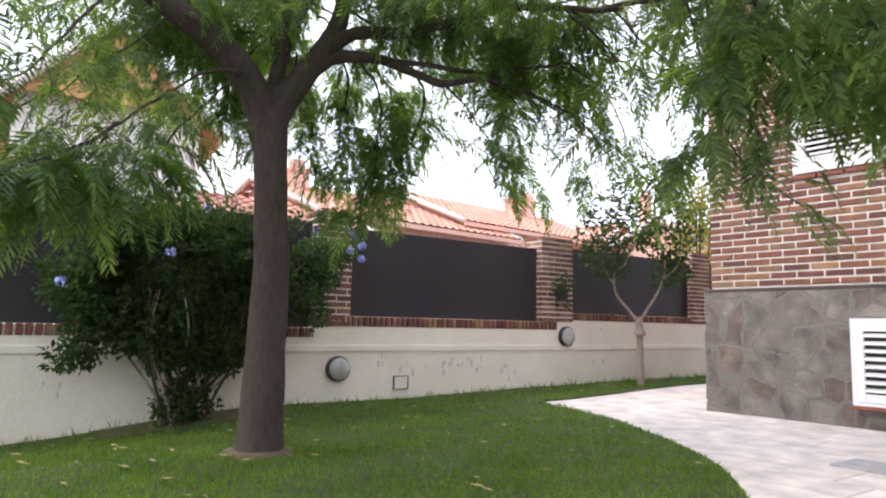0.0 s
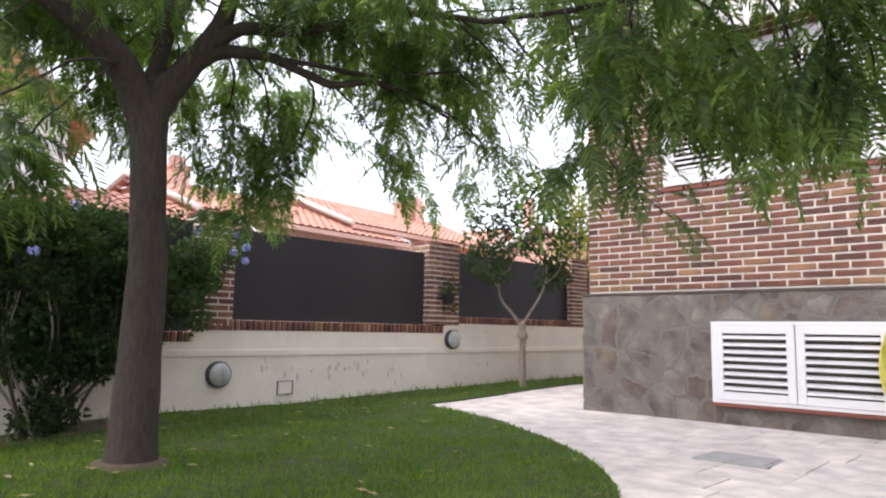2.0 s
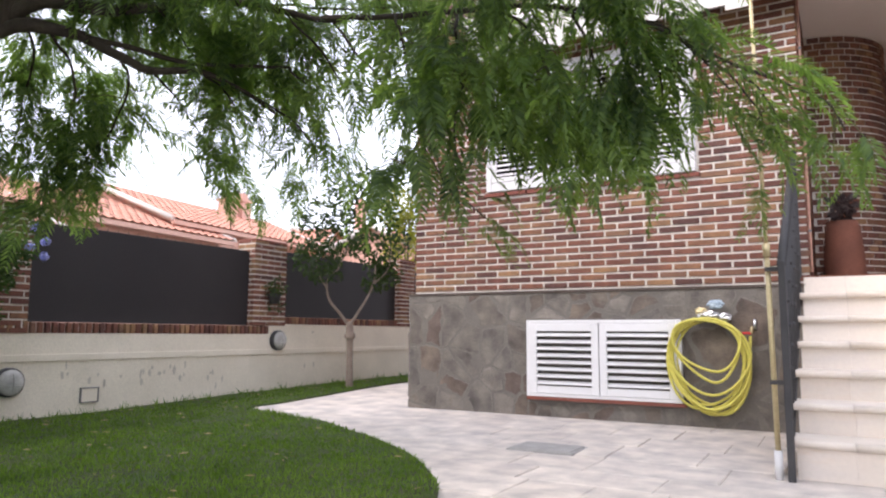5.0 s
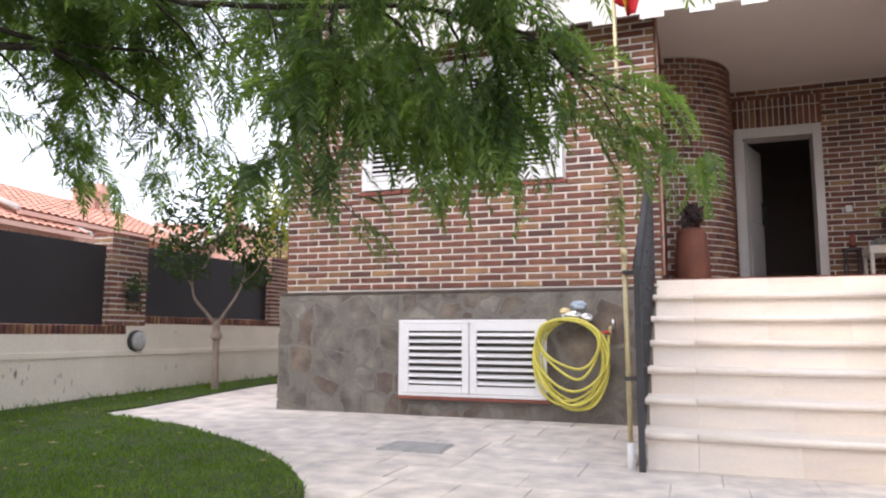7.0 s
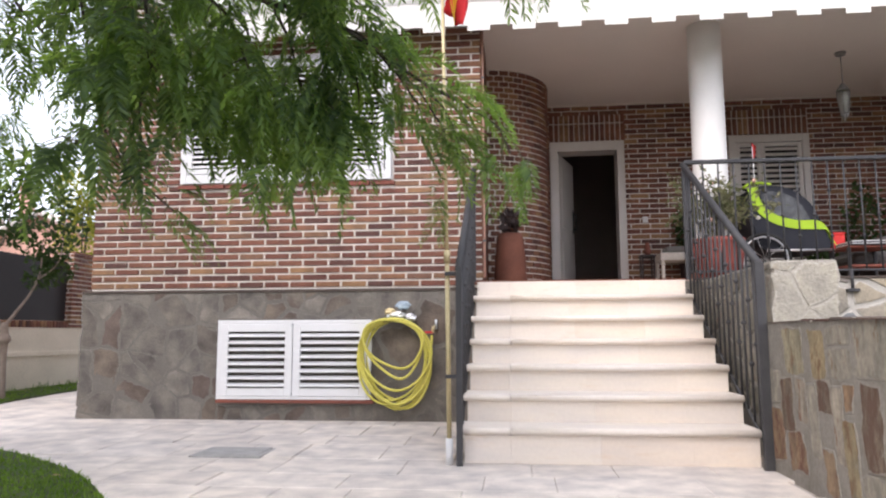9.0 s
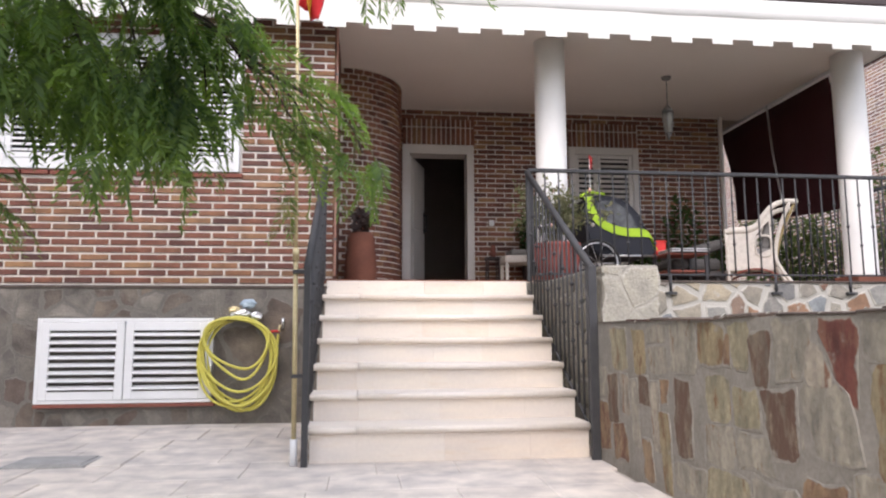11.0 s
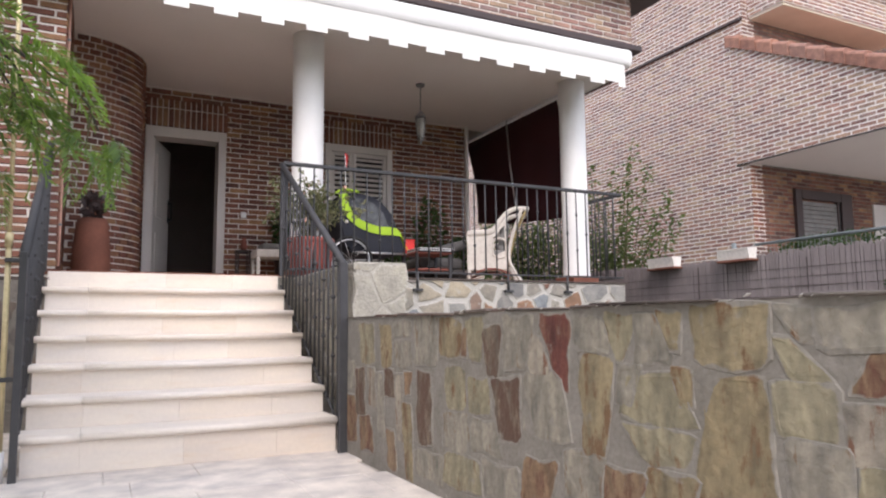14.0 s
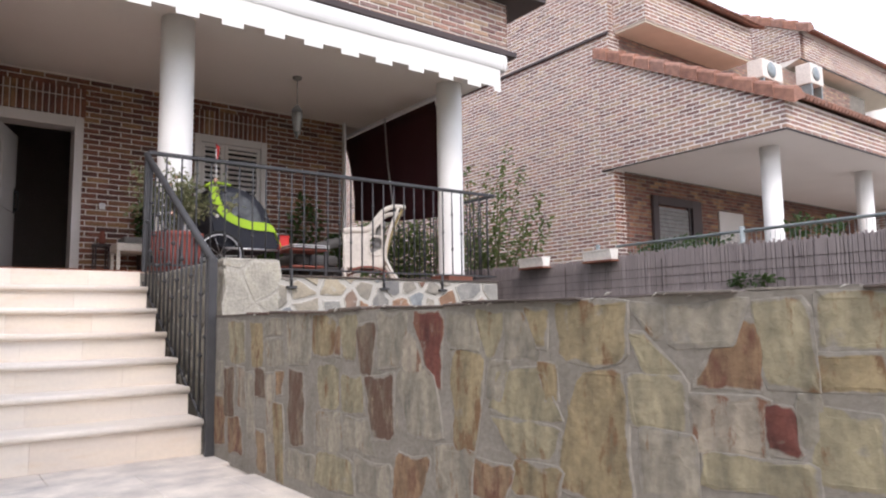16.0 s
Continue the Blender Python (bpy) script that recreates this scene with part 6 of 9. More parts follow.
# boughs that carry leaf tufts: points, radius, tufts, hang, where the leaves begin, size of the leaves
BOUGHS = [
    # over the bush
    ([(-4.24, 1.52, 2.40), (-4.09, 1.22, 2.28), (-4.01, 0.96, 2.06), (-3.83, 0.66, 1.76), (-3.72, 0.39, 1.52)], 0.012, 17, 0.16, 0.35, 1.0),
    ([(-4.24, 1.50, 2.40), (-4.08, 1.17, 2.02), (-4.0, 0.95, 1.74), (-3.95, 0.86, 1.58)], 0.009, 11, 0.06, 0.45, 0.9),
    ([(-3.86, 0.73, 1.84), (-3.78, 0.53, 1.66), (-3.65, 0.25, 1.48)], 0.007, 18, 0.10, 0.1, 1.0),
    ([(-3.84, 0.68, 1.78), (-3.92, 0.60, 1.62), (-3.98, 0.45, 1.50), (-3.95, 0.2, 1.44)], 0.007, 16, 0.08, 0.2, 1.0),
    ([(-4.14, 0.80, 2.78), (-4.06, 0.57, 2.44), (-3.98, 0.38, 2.12), (-3.87, 0.15, 1.86)], 0.012, 9, 0.15, 0.35, 1.0),
    ([(-4.20, 1.05, 2.64), (-4.21, 0.89, 2.45), (-4.3, 0.71, 2.28), (-4.38, 0.50, 2.06)], 0.010, 10, 0.15, 0.3, 0.9),
    ([(-4.12, 0.2, 3.05), (-3.9, 0.15, 2.7), (-3.7, 0.1, 2.4), (-3.55, 0.0, 2.15)], 0.012, 8, 0.2, 0.2, 1.0),
    ([(-4.38, 0.50, 2.10), (-4.5, 0.2, 1.9), (-4.6, -0.1, 1.75)], 0.007, 8, 0.15, 0.0, 1.0),
    # behind the trunk
    ([(-4.40, 1.95, 2.9), (-4.8, 1.83, 2.86), (-5.13, 1.75, 2.64), (-5.32, 1.83, 2.34)], 0.012, 15, 0.25, 0.45, 0.95),
    ([(-4.42, 2.0, 3.05), (-4.85, 1.75, 3.06), (-5.15, 1.56, 3.0), (-5.4, 1.4, 2.80)], 0.012, 12, 0.2, 0.25, 1.0),
    ([(-4.19, 2.02, 2.65), (-4.42, 2.33, 2.66), (-4.71, 2.45, 2.36), (-4.9, 2.51, 2.02)], 0.012, 17, 0.2, 0.4, 1.0),
    ([(-4.02, 2.2, 2.59), (-4.27, 2.53, 2.46), (-4.54, 2.66, 2.15), (-4.72, 2.65, 1.76)], 0.011, 19, 0.18, 0.3, 1.0),
    ([(-3.76, 2.48, 2.48), (-3.92, 2.68, 2.42), (-4.19, 2.78, 2.22), (-4.42, 2.74, 1.98)], 0.010, 15, 0.15, 0.3, 1.0),
    # round and over the fork
    ([(-4.38, 1.85, 2.65), (-4.6, 1.75, 2.82), (-4.75, 1.6, 2.85), (-4.85, 1.4, 2.8)], 0.012, 12, 0.12, 0.4, 0.9),
    ([(-4.10, 2.12, 2.95), (-4.0, 1.95, 3.08), (-3.9, 1.8, 3.12)], 0.010, 9, 0.12, 0.35, 0.9),
    ([(-4.40, 1.95, 2.9), (-4.55, 1.6, 3.0), (-4.55, 1.2, 2.98), (-4.5, 0.9, 2.9)], 0.010, 9, 0.15, 0.3, 1.0),
    ([(-4.16, 0.95, 2.7), (-4.4, 1.0, 2.75), (-4.6, 1.05, 2.7)], 0.009, 8, 0.08, 0.3, 0.8),
    # along the sky to the house
    ([(-4.05, 2.14, 3.12), (-3.97, 2.51, 3.10), (-3.76, 2.84, 3.05), (-3.44, 3.09, 3.0)], 0.012, 16, 0.16, 0.15, 1.0),
    ([(-3.98, 2.2, 2.755), (-3.8, 2.55, 2.86), (-3.6, 2.75, 2.86)], 0.009, 7, 0.08, 0.3, 0.8),
    ([(-3.47, 2.53, 2.74), (-3.44, 2.89, 2.80), (-3.41, 3.17, 2.72), (-3.41, 3.39, 2.60)], 0.010, 14, 0.14, 0.2, 1.0),
    ([(-3.03, 2.72, 2.74), (-2.95, 3.0, 2.80), (-2.8, 3.3, 2.72), (-2.7, 3.6, 2.58)], 0.010, 13, 0.14, 0.2, 1.0),
    ([(-3.41, 2.82, 2.43), (-3.47, 3.12, 2.36), (-3.53, 3.28, 2.24)], 0.008, 8, 0.10, 0.15, 0.9),
    ([(-3.63, 2.62, 2.41), (-3.85, 3.0, 2.38), (-4.05, 3.4, 2.22), (-4.1, 3.7, 2.08)], 0.008, 7, 0.10, 0.5, 0.9),
    ([(-3.26, 3.03, 2.35), (-3.22, 3.41, 2.28), (-3.19, 3.66, 2.12), (-3.19, 3.71, 1.96)], 0.008, 12, 0.10, 0.1, 0.9),
    ([(-2.9, 3.1, 2.45), (-2.95, 3.4, 2.40), (-3.0, 3.65, 2.28), (-3.05, 3.8, 2.12)], 0.008, 6, 0.12, 0.0, 0.9),
    ([(-2.68, 2.84, 2.64), (-2.6, 3.03, 2.47), (-2.56, 3.14, 2.36), (-2.54, 3.22, 2.28)], 0.008, 5, 0.10, 0.2, 0.9),
    ([(-3.03, 2.72, 2.74), (-2.7, 2.6, 2.78), (-2.3, 2.6, 2.72), (-1.9, 2.65, 2.6)], 0.010, 12, 0.12, 0.2, 1.0),
    ([(-4.1, 3.4, 2.2), (-4.05, 3.6, 2.02), (-4.05, 3.75, 1.9)], 0.004, 5, 0.03, 0.5, 0.8),
    # thin twig towards the corner of the house, and its two low sprays
    ([(-2.4, 2.9, 2.55), (-2.17, 2.93, 2.25), (-1.95, 2.94, 1.98), (-1.83, 2.94, 1.84), (-1.85, 2.86, 1.70), (-1.92, 2.78, 1.62)], 0.008, 8, 0.05, 0.5, 0.85),
    ([(-1.83, 2.94, 1.84), (-1.68, 2.82, 1.62), (-1.52, 2.79, 1.44), (-1.38, 2.79, 1.34)], 0.005, 5, 0.02, 0.35, 0.75),
    ([(-1.95, 2.94, 1.98), (-1.75, 2.85, 1.98), (-1.6, 2.75, 1.92)], 0.005, 3, 0.06, 0.3, 0.8),
    # over the window
    ([(-2.0, 2.82, 2.45), (-1.8, 2.85, 2.40), (-1.63, 2.88, 2.36), (-1.5, 2.9, 2.28)], 0.008, 12, 0.12, 0.1, 0.9),
    ([(-1.5, 2.68, 2.30), (-1.42, 2.55, 2.16), (-1.40, 2.52, 2.02), (-1.38, 2.54, 1.88)], 0.009, 24, 0.14, 0.2, 0.75),
    ([(-1.3, 2.62, 2.25), (-1.14, 2.62, 2.14), (-1.06, 2.64, 1.98), (-1.02, 2.66, 1.86)], 0.008, 20, 0.16, 0.15, 0.8),
    ([(-1.9, 2.78, 2.42), (-1.78, 2.66, 2.26), (-1.72, 2.62, 2.10), (-1.68, 2.62, 1.98)], 0.008, 10, 0.12, 0.15, 0.75),
    ([(-0.9, 2.56, 2.12), (-0.84, 2.60, 1.98), (-0.82, 2.63, 1.86), (-0.80, 2.64, 1.76)], 0.007, 16, 0.14, 0.2, 0.75),
    ([(-1.09, 2.56, 2.18), (-1.1, 2.8, 2.12), (-1.08, 2.95, 2.0), (-1.05, 3.0, 1.9)], 0.007, 16, 0.16, 0.2, 0.85),
    ([(-1.6, 2.7, 2.33), (-1.25, 2.45, 2.32), (-0.95, 2.42, 2.30), (-0.66, 2.4, 2.22)], 0.008, 22, 0.12, 0.1, 0.85),
    ([(-0.95, 2.56, 2.14), (-0.74, 2.60, 2.04), (-0.62, 2.64, 1.90), (-0.58, 2.66, 1.76)], 0.007, 15, 0.12, 0.1, 0.72),
    ([(-0.80, 2.50, 2.24), (-0.60, 2.56, 2.14), (-0.50, 2.60, 2.00)], 0.006, 9, 0.10, 0.2, 0.7),
    ([(-0.84, 2.56, 2.10), (-0.70, 2.58, 2.02), (-0.58, 2.62, 1.92), (-0.52, 2.66, 1.80)], 0.006, 9, 0.04, 0.1, 0.9),
    ([(-0.72, 2.56, 2.06), (-0.54, 2.60, 1.97), (-0.42, 2.63, 1.85), (-0.34, 2.65, 1.72)], 0.006, 8, 0.04, 0.2, 0.9),
    ([(-0.46, 2.62, 1.88), (-0.36, 2.64, 1.80), (-0.28, 2.65, 1.68), (-0.24, 2.65, 1.58)], 0.005, 8, 0.04, 0.1, 0.75),
    ([(-0.30, 2.66, 1.76), (-0.24, 2.65, 1.70), (-0.20, 2.64, 1.60), (-0.19, 2.63, 1.50)], 0.004, 6, 0.04, 0.2, 0.62),
    ([(-0.6, 2.4, 2.14), (-0.35, 2.4, 2.26), (-0.08, 2.45, 2.30), (0.13, 2.45, 2.28)], 0.006, 4, 0.02, 0.4, 0.8),
    ([(-0.17, 2.65, 1.72), (-0.10, 2.66, 1.66), (-0.03, 2.66, 1.60), (0.01, 2.66, 1.52)], 0.004, 4, 0.05, 0.4, 0.50),
    # a few long sprays that hang below the curtain
    ([(-1.38, 2.54, 1.88), (-1.42, 2.56, 1.76), (-1.44, 2.58, 1.66)], 0.005, 4, 0.05, 0.6, 0.8),
    ([(-0.80, 2.64, 1.76), (-0.80, 2.66, 1.66), (-0.79, 2.66, 1.58)], 0.005, 4, 0.05, 0.6, 0.8),
    # upper inside of the crown
    ([(-4.42, 2.0, 3.05), (-4.45, 1.6, 3.1), (-4.45, 1.2, 3.1), (-4.4, 0.9, 3.0)], 0.010, 10, 0.15, 0.1, 0.9),
    ([(-4.05, 2.14, 3.12), (-3.7, 2.2, 3.0), (-3.3, 2.3, 2.9), (-2.9, 2.4, 2.85)], 0.010, 13, 0.12, 0.1, 0.9),
    ([(-4.1, 2.1, 2.95), (-4.3, 2.5, 3.0), (-4.4, 3.0, 3.0), (-4.3, 3.5, 2.9)], 0.010, 13, 0.18, 0.2, 1.0),
    ([(-3.44, 3.09, 3.0), (-3.1, 3.3, 2.98), (-2.7, 3.4, 2.9), (-2.2, 3.4, 2.8)], 0.010, 13, 0.14, 0.0, 1.0),
    ([(-2.7, 3.6, 2.58), (-2.3, 3.5, 2.68), (-1.9, 3.3, 2.62), (-1.5, 3.1, 2.52)], 0.008, 7, 0.12, 0.0, 0.9),
    ([(-3.76, 2.84, 3.05), (-3.9, 3.2, 2.95), (-3.9, 3.6, 2.8)], 0.008, 8, 0.12, 0.2, 0.9),
    ([(-3.47, 2.53, 2.74), (-3.6, 2.9, 2.62), (-3.75, 3.2, 2.5)], 0.008, 6, 0.08, 0.3, 0.9),
    ([(-4.13, 2.08, 2.9), (-4.12, 1.85, 2.92), (-4.16, 1.68, 2.80)], 0.008, 6, 0.10, 0.4, 0.8),
    ([(-4.16, 0.95, 2.72), (-4.0, 1.05, 2.80), (-3.95, 1.25, 2.80)], 0.008, 5, 0.08, 0.4, 0.8),
    ([(-4.05, 2.14, 3.12), (-3.75, 2.35, 2.98), (-3.5, 2.6, 2.92), (-3.2, 2.8, 2.9)], 0.008, 10, 0.12, 0.1, 0.9),
    ([(-4.13, 2.08, 2.9), (-3.95, 2.3, 2.95), (-3.75, 2.5, 2.95)], 0.008, 7, 0.10, 0.2, 0.9),
    ([(-4.2, 2.2, 3.25), (-4.3, 2.4, 3.15), (-4.4, 2.7, 3.05)], 0.008, 8, 0.12, 0.1, 0.9),
    # behind the fork
    ([(-4.40, 1.95, 2.9), (-4.75, 2.1, 3.0), (-5.1, 2.2, 3.0), (-5.4, 2.3, 2.9)], 0.010, 13, 0.2, 0.2, 1.0),
    ([(-4.42, 2.0, 3.05), (-4.9, 2.5, 3.15), (-5.2, 2.9, 3.1), (-5.3, 3.3, 2.95)], 0.010, 14, 0.25, 0.2, 1.0),
    ([(-4.45, 2.1, 3.3), (-4.7, 1.7, 3.3), (-5.0, 1.4, 3.2), (-5.3, 1.1, 3.05)], 0.010, 13, 0.2, 0.2, 1.0),
    ([(-4.40, 1.9, 2.75), (-4.65, 2.05, 2.75), (-4.85, 2.1, 2.55), (-4.95, 2.12, 2.35)], 0.008, 10, 0.12, 0.35, 0.9),
    ([(-4.19, 2.03, 2.66), (-4.5, 2.5, 2.85), (-4.75, 2.9, 2.75), (-4.85, 3.2, 2.55)], 0.009, 11, 0.15, 0.35, 0.9),
    # crown over the window bough and towards the paving, added to shade the leaves below
    ([(-1.4, 2.3, 3.2), (-0.9, 2.5, 2.95), (-0.4, 2.7, 2.85), (0.1, 2.8, 2.75)], 0.010, 30, 0.1, 0.0, 1.1),
    ([(-1.7, 3.6, 3.2), (-1.2, 3.4, 3.0), (-0.7, 3.2, 2.95), (-0.2, 3.1, 2.9)], 0.010, 26, 0.1, 0.0, 1.1),
    ([(-2.2, 2.0, 3.6), (-1.6, 1.9, 3.1), (-1.0, 1.8, 2.9), (-0.4, 1.8, 2.75)], 0.010, 30, 0.1, 0.0, 1.1),
    ([(-2.2, 2.0, 3.6), (-1.9, 1.5, 3.1), (-1.6, 1.0, 2.9), (-1.3, 0.6, 2.75)], 0.010, 24, 0.1, 0.0, 1.1),
    # high crown, above the picture: unseen boughs added to block sky and shade the garden
    ([(-4.4, 2.3, 3.9), (-4.9, 1.2, 4.1), (-5.4, 0.2, 4.1), (-5.8, -0.8, 3.8)], 0.014, 44, 0.3, 0.1, 1.3),
    ([(-4.1, -0.4, 3.3), (-4.6, -0.9, 3.7), (-5.2, -1.3, 3.9), (-5.8, -1.6, 3.8)], 0.014, 40, 0.3, 0.1, 1.3),
    ([(-4.4, 2.4, 4.2), (-5.2, 1.8, 4.4), (-5.9, 1.2, 4.3), (-6.4, 0.6, 4.0)], 0.014, 44, 0.3, 0.1, 1.3),
    ([(-4.4, 2.3, 3.8), (-3.6, 2.9, 3.6), (-2.7, 3.4, 3.4), (-1.7, 3.6, 3.2)], 0.014, 42, 0.2, 0.1, 1.1),
    ([(-3.2, 1.6, 4.0), (-2.2, 2.0, 3.6), (-1.4, 2.3, 3.2), (-0.8, 2.4, 2.9)], 0.014, 42, 0.2, 0.1, 1.1),
    ([(-3.2, 1.6, 4.0), (-2.4, 1.2, 3.8), (-1.4, 1.0, 3.5), (-0.4, 1.2, 3.2)], 0.014, 40, 0.3, 0.1, 1.1),
    ([(-4.4, 2.4, 4.2), (-3.4, 2.4, 4.6), (-2.4, 2.2, 4.6), (-1.4, 2.2, 4.2)], 0.02, 44, 0.4, 0.1, 1.2),
    ([(-4.4, 2.4, 4.2), (-4.6, 1.4, 4.7), (-4.4, 0.2, 4.6), (-4.0, -1.0, 4.2)], 0.02, 30, 0.4, 0.1, 1.2),
    ([(-4.12, 0.2, 3.1), (-5.0, 0.6, 3.1), (-5.6, 0.9, 2.95), (-6.0, 1.2, 2.75)], 0.012, 9, 0.2, 0.3, 1.0),
    ([(-4.4, 2.3, 3.9), (-5.2, 2.2, 3.7), (-5.9, 2.4, 3.4), (-6.3, 2.7, 3.1)], 0.012, 20, 0.2, 0.1, 1.0),
    ([(-4.1, -0.4, 3.3), (-3.6, -0.3, 3.0), (-3.2, -0.2, 2.6)], 0.010, 14, 0.2, 0.1, 1.0),
]
rnd = random.Random(77)
twigs, rest = bmesh.new(), Soup()
single = 0
SHARED = [s.mesh("frond", M["frond"]) for s in FRONDS]
SHARED_LUSH = [s.mesh("frond", M["frond"]) for s in LUSH]
for pts, r0, tufts, hang, first, big in BOUGHS:
    sp = spline([lean(p) for p in pts], 6)
    for q in sp[1:-1]:
        q += Vector((noise.noise(q * 6), noise.noise(q * 6 + Vector((5, 0, 0))), noise.noise(q * 6 + Vector((0, 5, 0))))) * 0.02
    part("bough", tube(bmesh.new(), sp, list(np.linspace(r0, 0.0035, len(sp))), 6), M["bark_shaded"], tree)
    for k in range(tufts):
        t = 1.0 if k == 0 else first + (1 - first) * min(1, max(0, (k + rnd.uniform(-0.6, 0.6)) / tufts))
        f = t * (len(sp) - 1)
        i = min(int(f), len(sp) - 2)
        p = sp[i].lerp(sp[i + 1], f - i)
        along = (sp[i + 1] - sp[i]).normalized()
        az = rnd.uniform(0, 2 * math.pi)
        out = Vector((math.cos(az), math.sin(az), 0))
        reach = rnd.uniform(0.02, 0.26) * big
        tip = p + out * reach + along * rnd.uniform(0.02, 0.12) + Vector((0, 0, 0.10 * reach - hang * rnd.random() ** 1.5))
        if k and (tip - p).length > 0.06:
            tube(twigs, [p, p.lerp(tip, 0.5) + Vector((0, 0, 0.025)), tip], [0.004, 0.003, 0.002], 4, False)
        facing = math.atan2(out.y + along.y, out.x + along.x)
        spread, count = 2.0, rnd.choice((2, 3, 4, 5)) + (p.z > 2.55) + 2 * (p.z > 3.3)
        if hang < 0.045:
            # open sprays that follow their twig
            facing, spread, count = math.atan2(along.y, along.x), 0.55, 2
        for q in range(count):
            yaw = facing + rnd.uniform(-spread, spread)
            pitch = rnd.uniform(-0.1, 0.75) + 2.2 * hang * rnd.random()
            size = rnd.uniform(0.7, 1.15) * big
            curtain = p.x > -2.1 and p.z < 2.5 and hang >= 0.045
            if curtain:
                # the heavy leaves before the window hang steeply
                pitch = rnd.uniform(0.25, 1.15)
                if q > 2:
                    continue
            m = Matrix.LocRotScale(tip, Euler((rnd.uniform(-0.5, 0.5), pitch, yaw)), Vector((size,) * 3))
            k2 = rnd.randrange(len(FRONDS))
            if p.x > -2.1 and p.z < 2.5 and single < 300:
                ob = new("frond", (SHARED_LUSH if curtain else SHARED)[k2])
                ob.parent = tree
                ob.matrix_parent_inverse = Matrix.Translation((-TX, -TY, 0))
                ob.matrix_basis = m
                single += 1
            else:
                vs, fs = LUSH_NP[k2] if curtain else FRONDS_NP[k2] if p.x > -2.5 else BROAD_NP[k2]
                a = np.array(m)
                rest.add([tuple(v) for v in vs @ a[:3, :3].T + a[:3, 3]], fs)
part("twig_work", twigs, M["twig"], tree)["kind"] = "stuff"
rest.part("foliage", M["frond"], tree, "feathery green leaves")


# ---- broad-leaved plants ----
def leaf_cloud(s, rnd, centre, radii, count, size, hollow=0.45, lean=0.6):
    """Pointed folded leaves scattered through a lumpy volume, thicker to its outside."""
    for _ in range(count):
        while True:
            d = Vector((rnd.gauss(0, 1), rnd.gauss(0, 1), rnd.gauss(0, 1))).normalized()
            r = hollow + (1 - hollow) * rnd.random() ** 0.6
            r *= 1 + 0.30 * noise.noise(d * 2.3 + Vector(centre))
            p = Vector((centre[0] + d.x * r * radii[0], centre[1] + d.y * r * radii[1], centre[2] + d.z * r * radii[2]))
            break
        a = Vector((rnd.gauss(0, 1), rnd.gauss(0, 1), rnd.gauss(-0.2, 0.7))).normalized()
        a = (a + d * lean).normalized()
        b = a.cross(Vector((rnd.gauss(0, 1), rnd.gauss(0, 1), rnd.gauss(0, 1)))).normalized()
        c = a.cross(b)
        ln = size * rnd.uniform(0.6, 1.25)
        w = ln * 0.26
        s.add([tuple(p), tuple(p + a * ln * 0.45 + b * w + c * w * 0.35), tuple(p + a * ln), tuple(p + a * ln * 0.45 - b * w + c * w * 0.35)], [(0, 1, 2), (0, 2, 3)])


citrus = thing("citrus_tree", (-6.10, 7.95, 0.08), "young citrus tree with a forked trunk in the lawn", "tree")
bm = tube(bmesh.new(), spline([(-6.10, 7.95, 0.0), (-6.11, 7.95, 0.4), (-6.12, 7.96, 0.72), (-6.11, 7.95, 0.80), (-6.12, 7.95, 0.9), (-6.13, 7.95, 1.0)], 4), [0.058, 0.052, 0.048, 0.046, 0.045, 0.044, 0.044, 0.045, 0.047, 0.052, 0.068, 0.078, 0.076, 0.07, 0.056, 0.05, 0.05, 0.052, 0.05, 0.045, 0.035], 12)
part("trunk", bm, M["citrus_bark"], citrus, "pale trunk with a swollen graft knob")
for pts, r in (([(-6.13, 7.94, 0.94), (-6.2, 7.84, 1.1), (-6.28, 7.70, 1.28), (-6.29, 7.64, 1.45), (-6.28, 7.66, 1.62), (-6.22, 7.78, 1.72)], 0.026), ([(-6.13, 7.96, 0.94), (-6.06, 8.05, 1.12), (-5.98, 8.17, 1.35), (-5.92, 8.25, 1.62), (-5.95, 8.3, 2.0)], 0.024), ([(-6.29, 7.64, 1.45), (-6.35, 7.5, 1.7), (-6.3, 7.4, 2.1)], 0.014), ([(-6.22, 7.78, 1.72), (-6.1, 7.85, 2.1), (-6.1, 7.9, 2.6)], 0.014), ([(-5.95, 8.2, 1.5), (-5.8, 8.4, 1.75), (-5.8, 8.5, 2.1)], 0.012), ([(-6.0, 8.14, 1.28), (-6.0, 8.3, 1.5), (-5.95, 8.4, 1.7)], 0.009)):
    sp = spline(pts, 5)
    part("limb", tube(bmesh.new(), sp, list(np.linspace(r, 0.007, len(sp))), 8), M["citrus_bark"], citrus)
s, rnd = Soup(), random.Random(101)
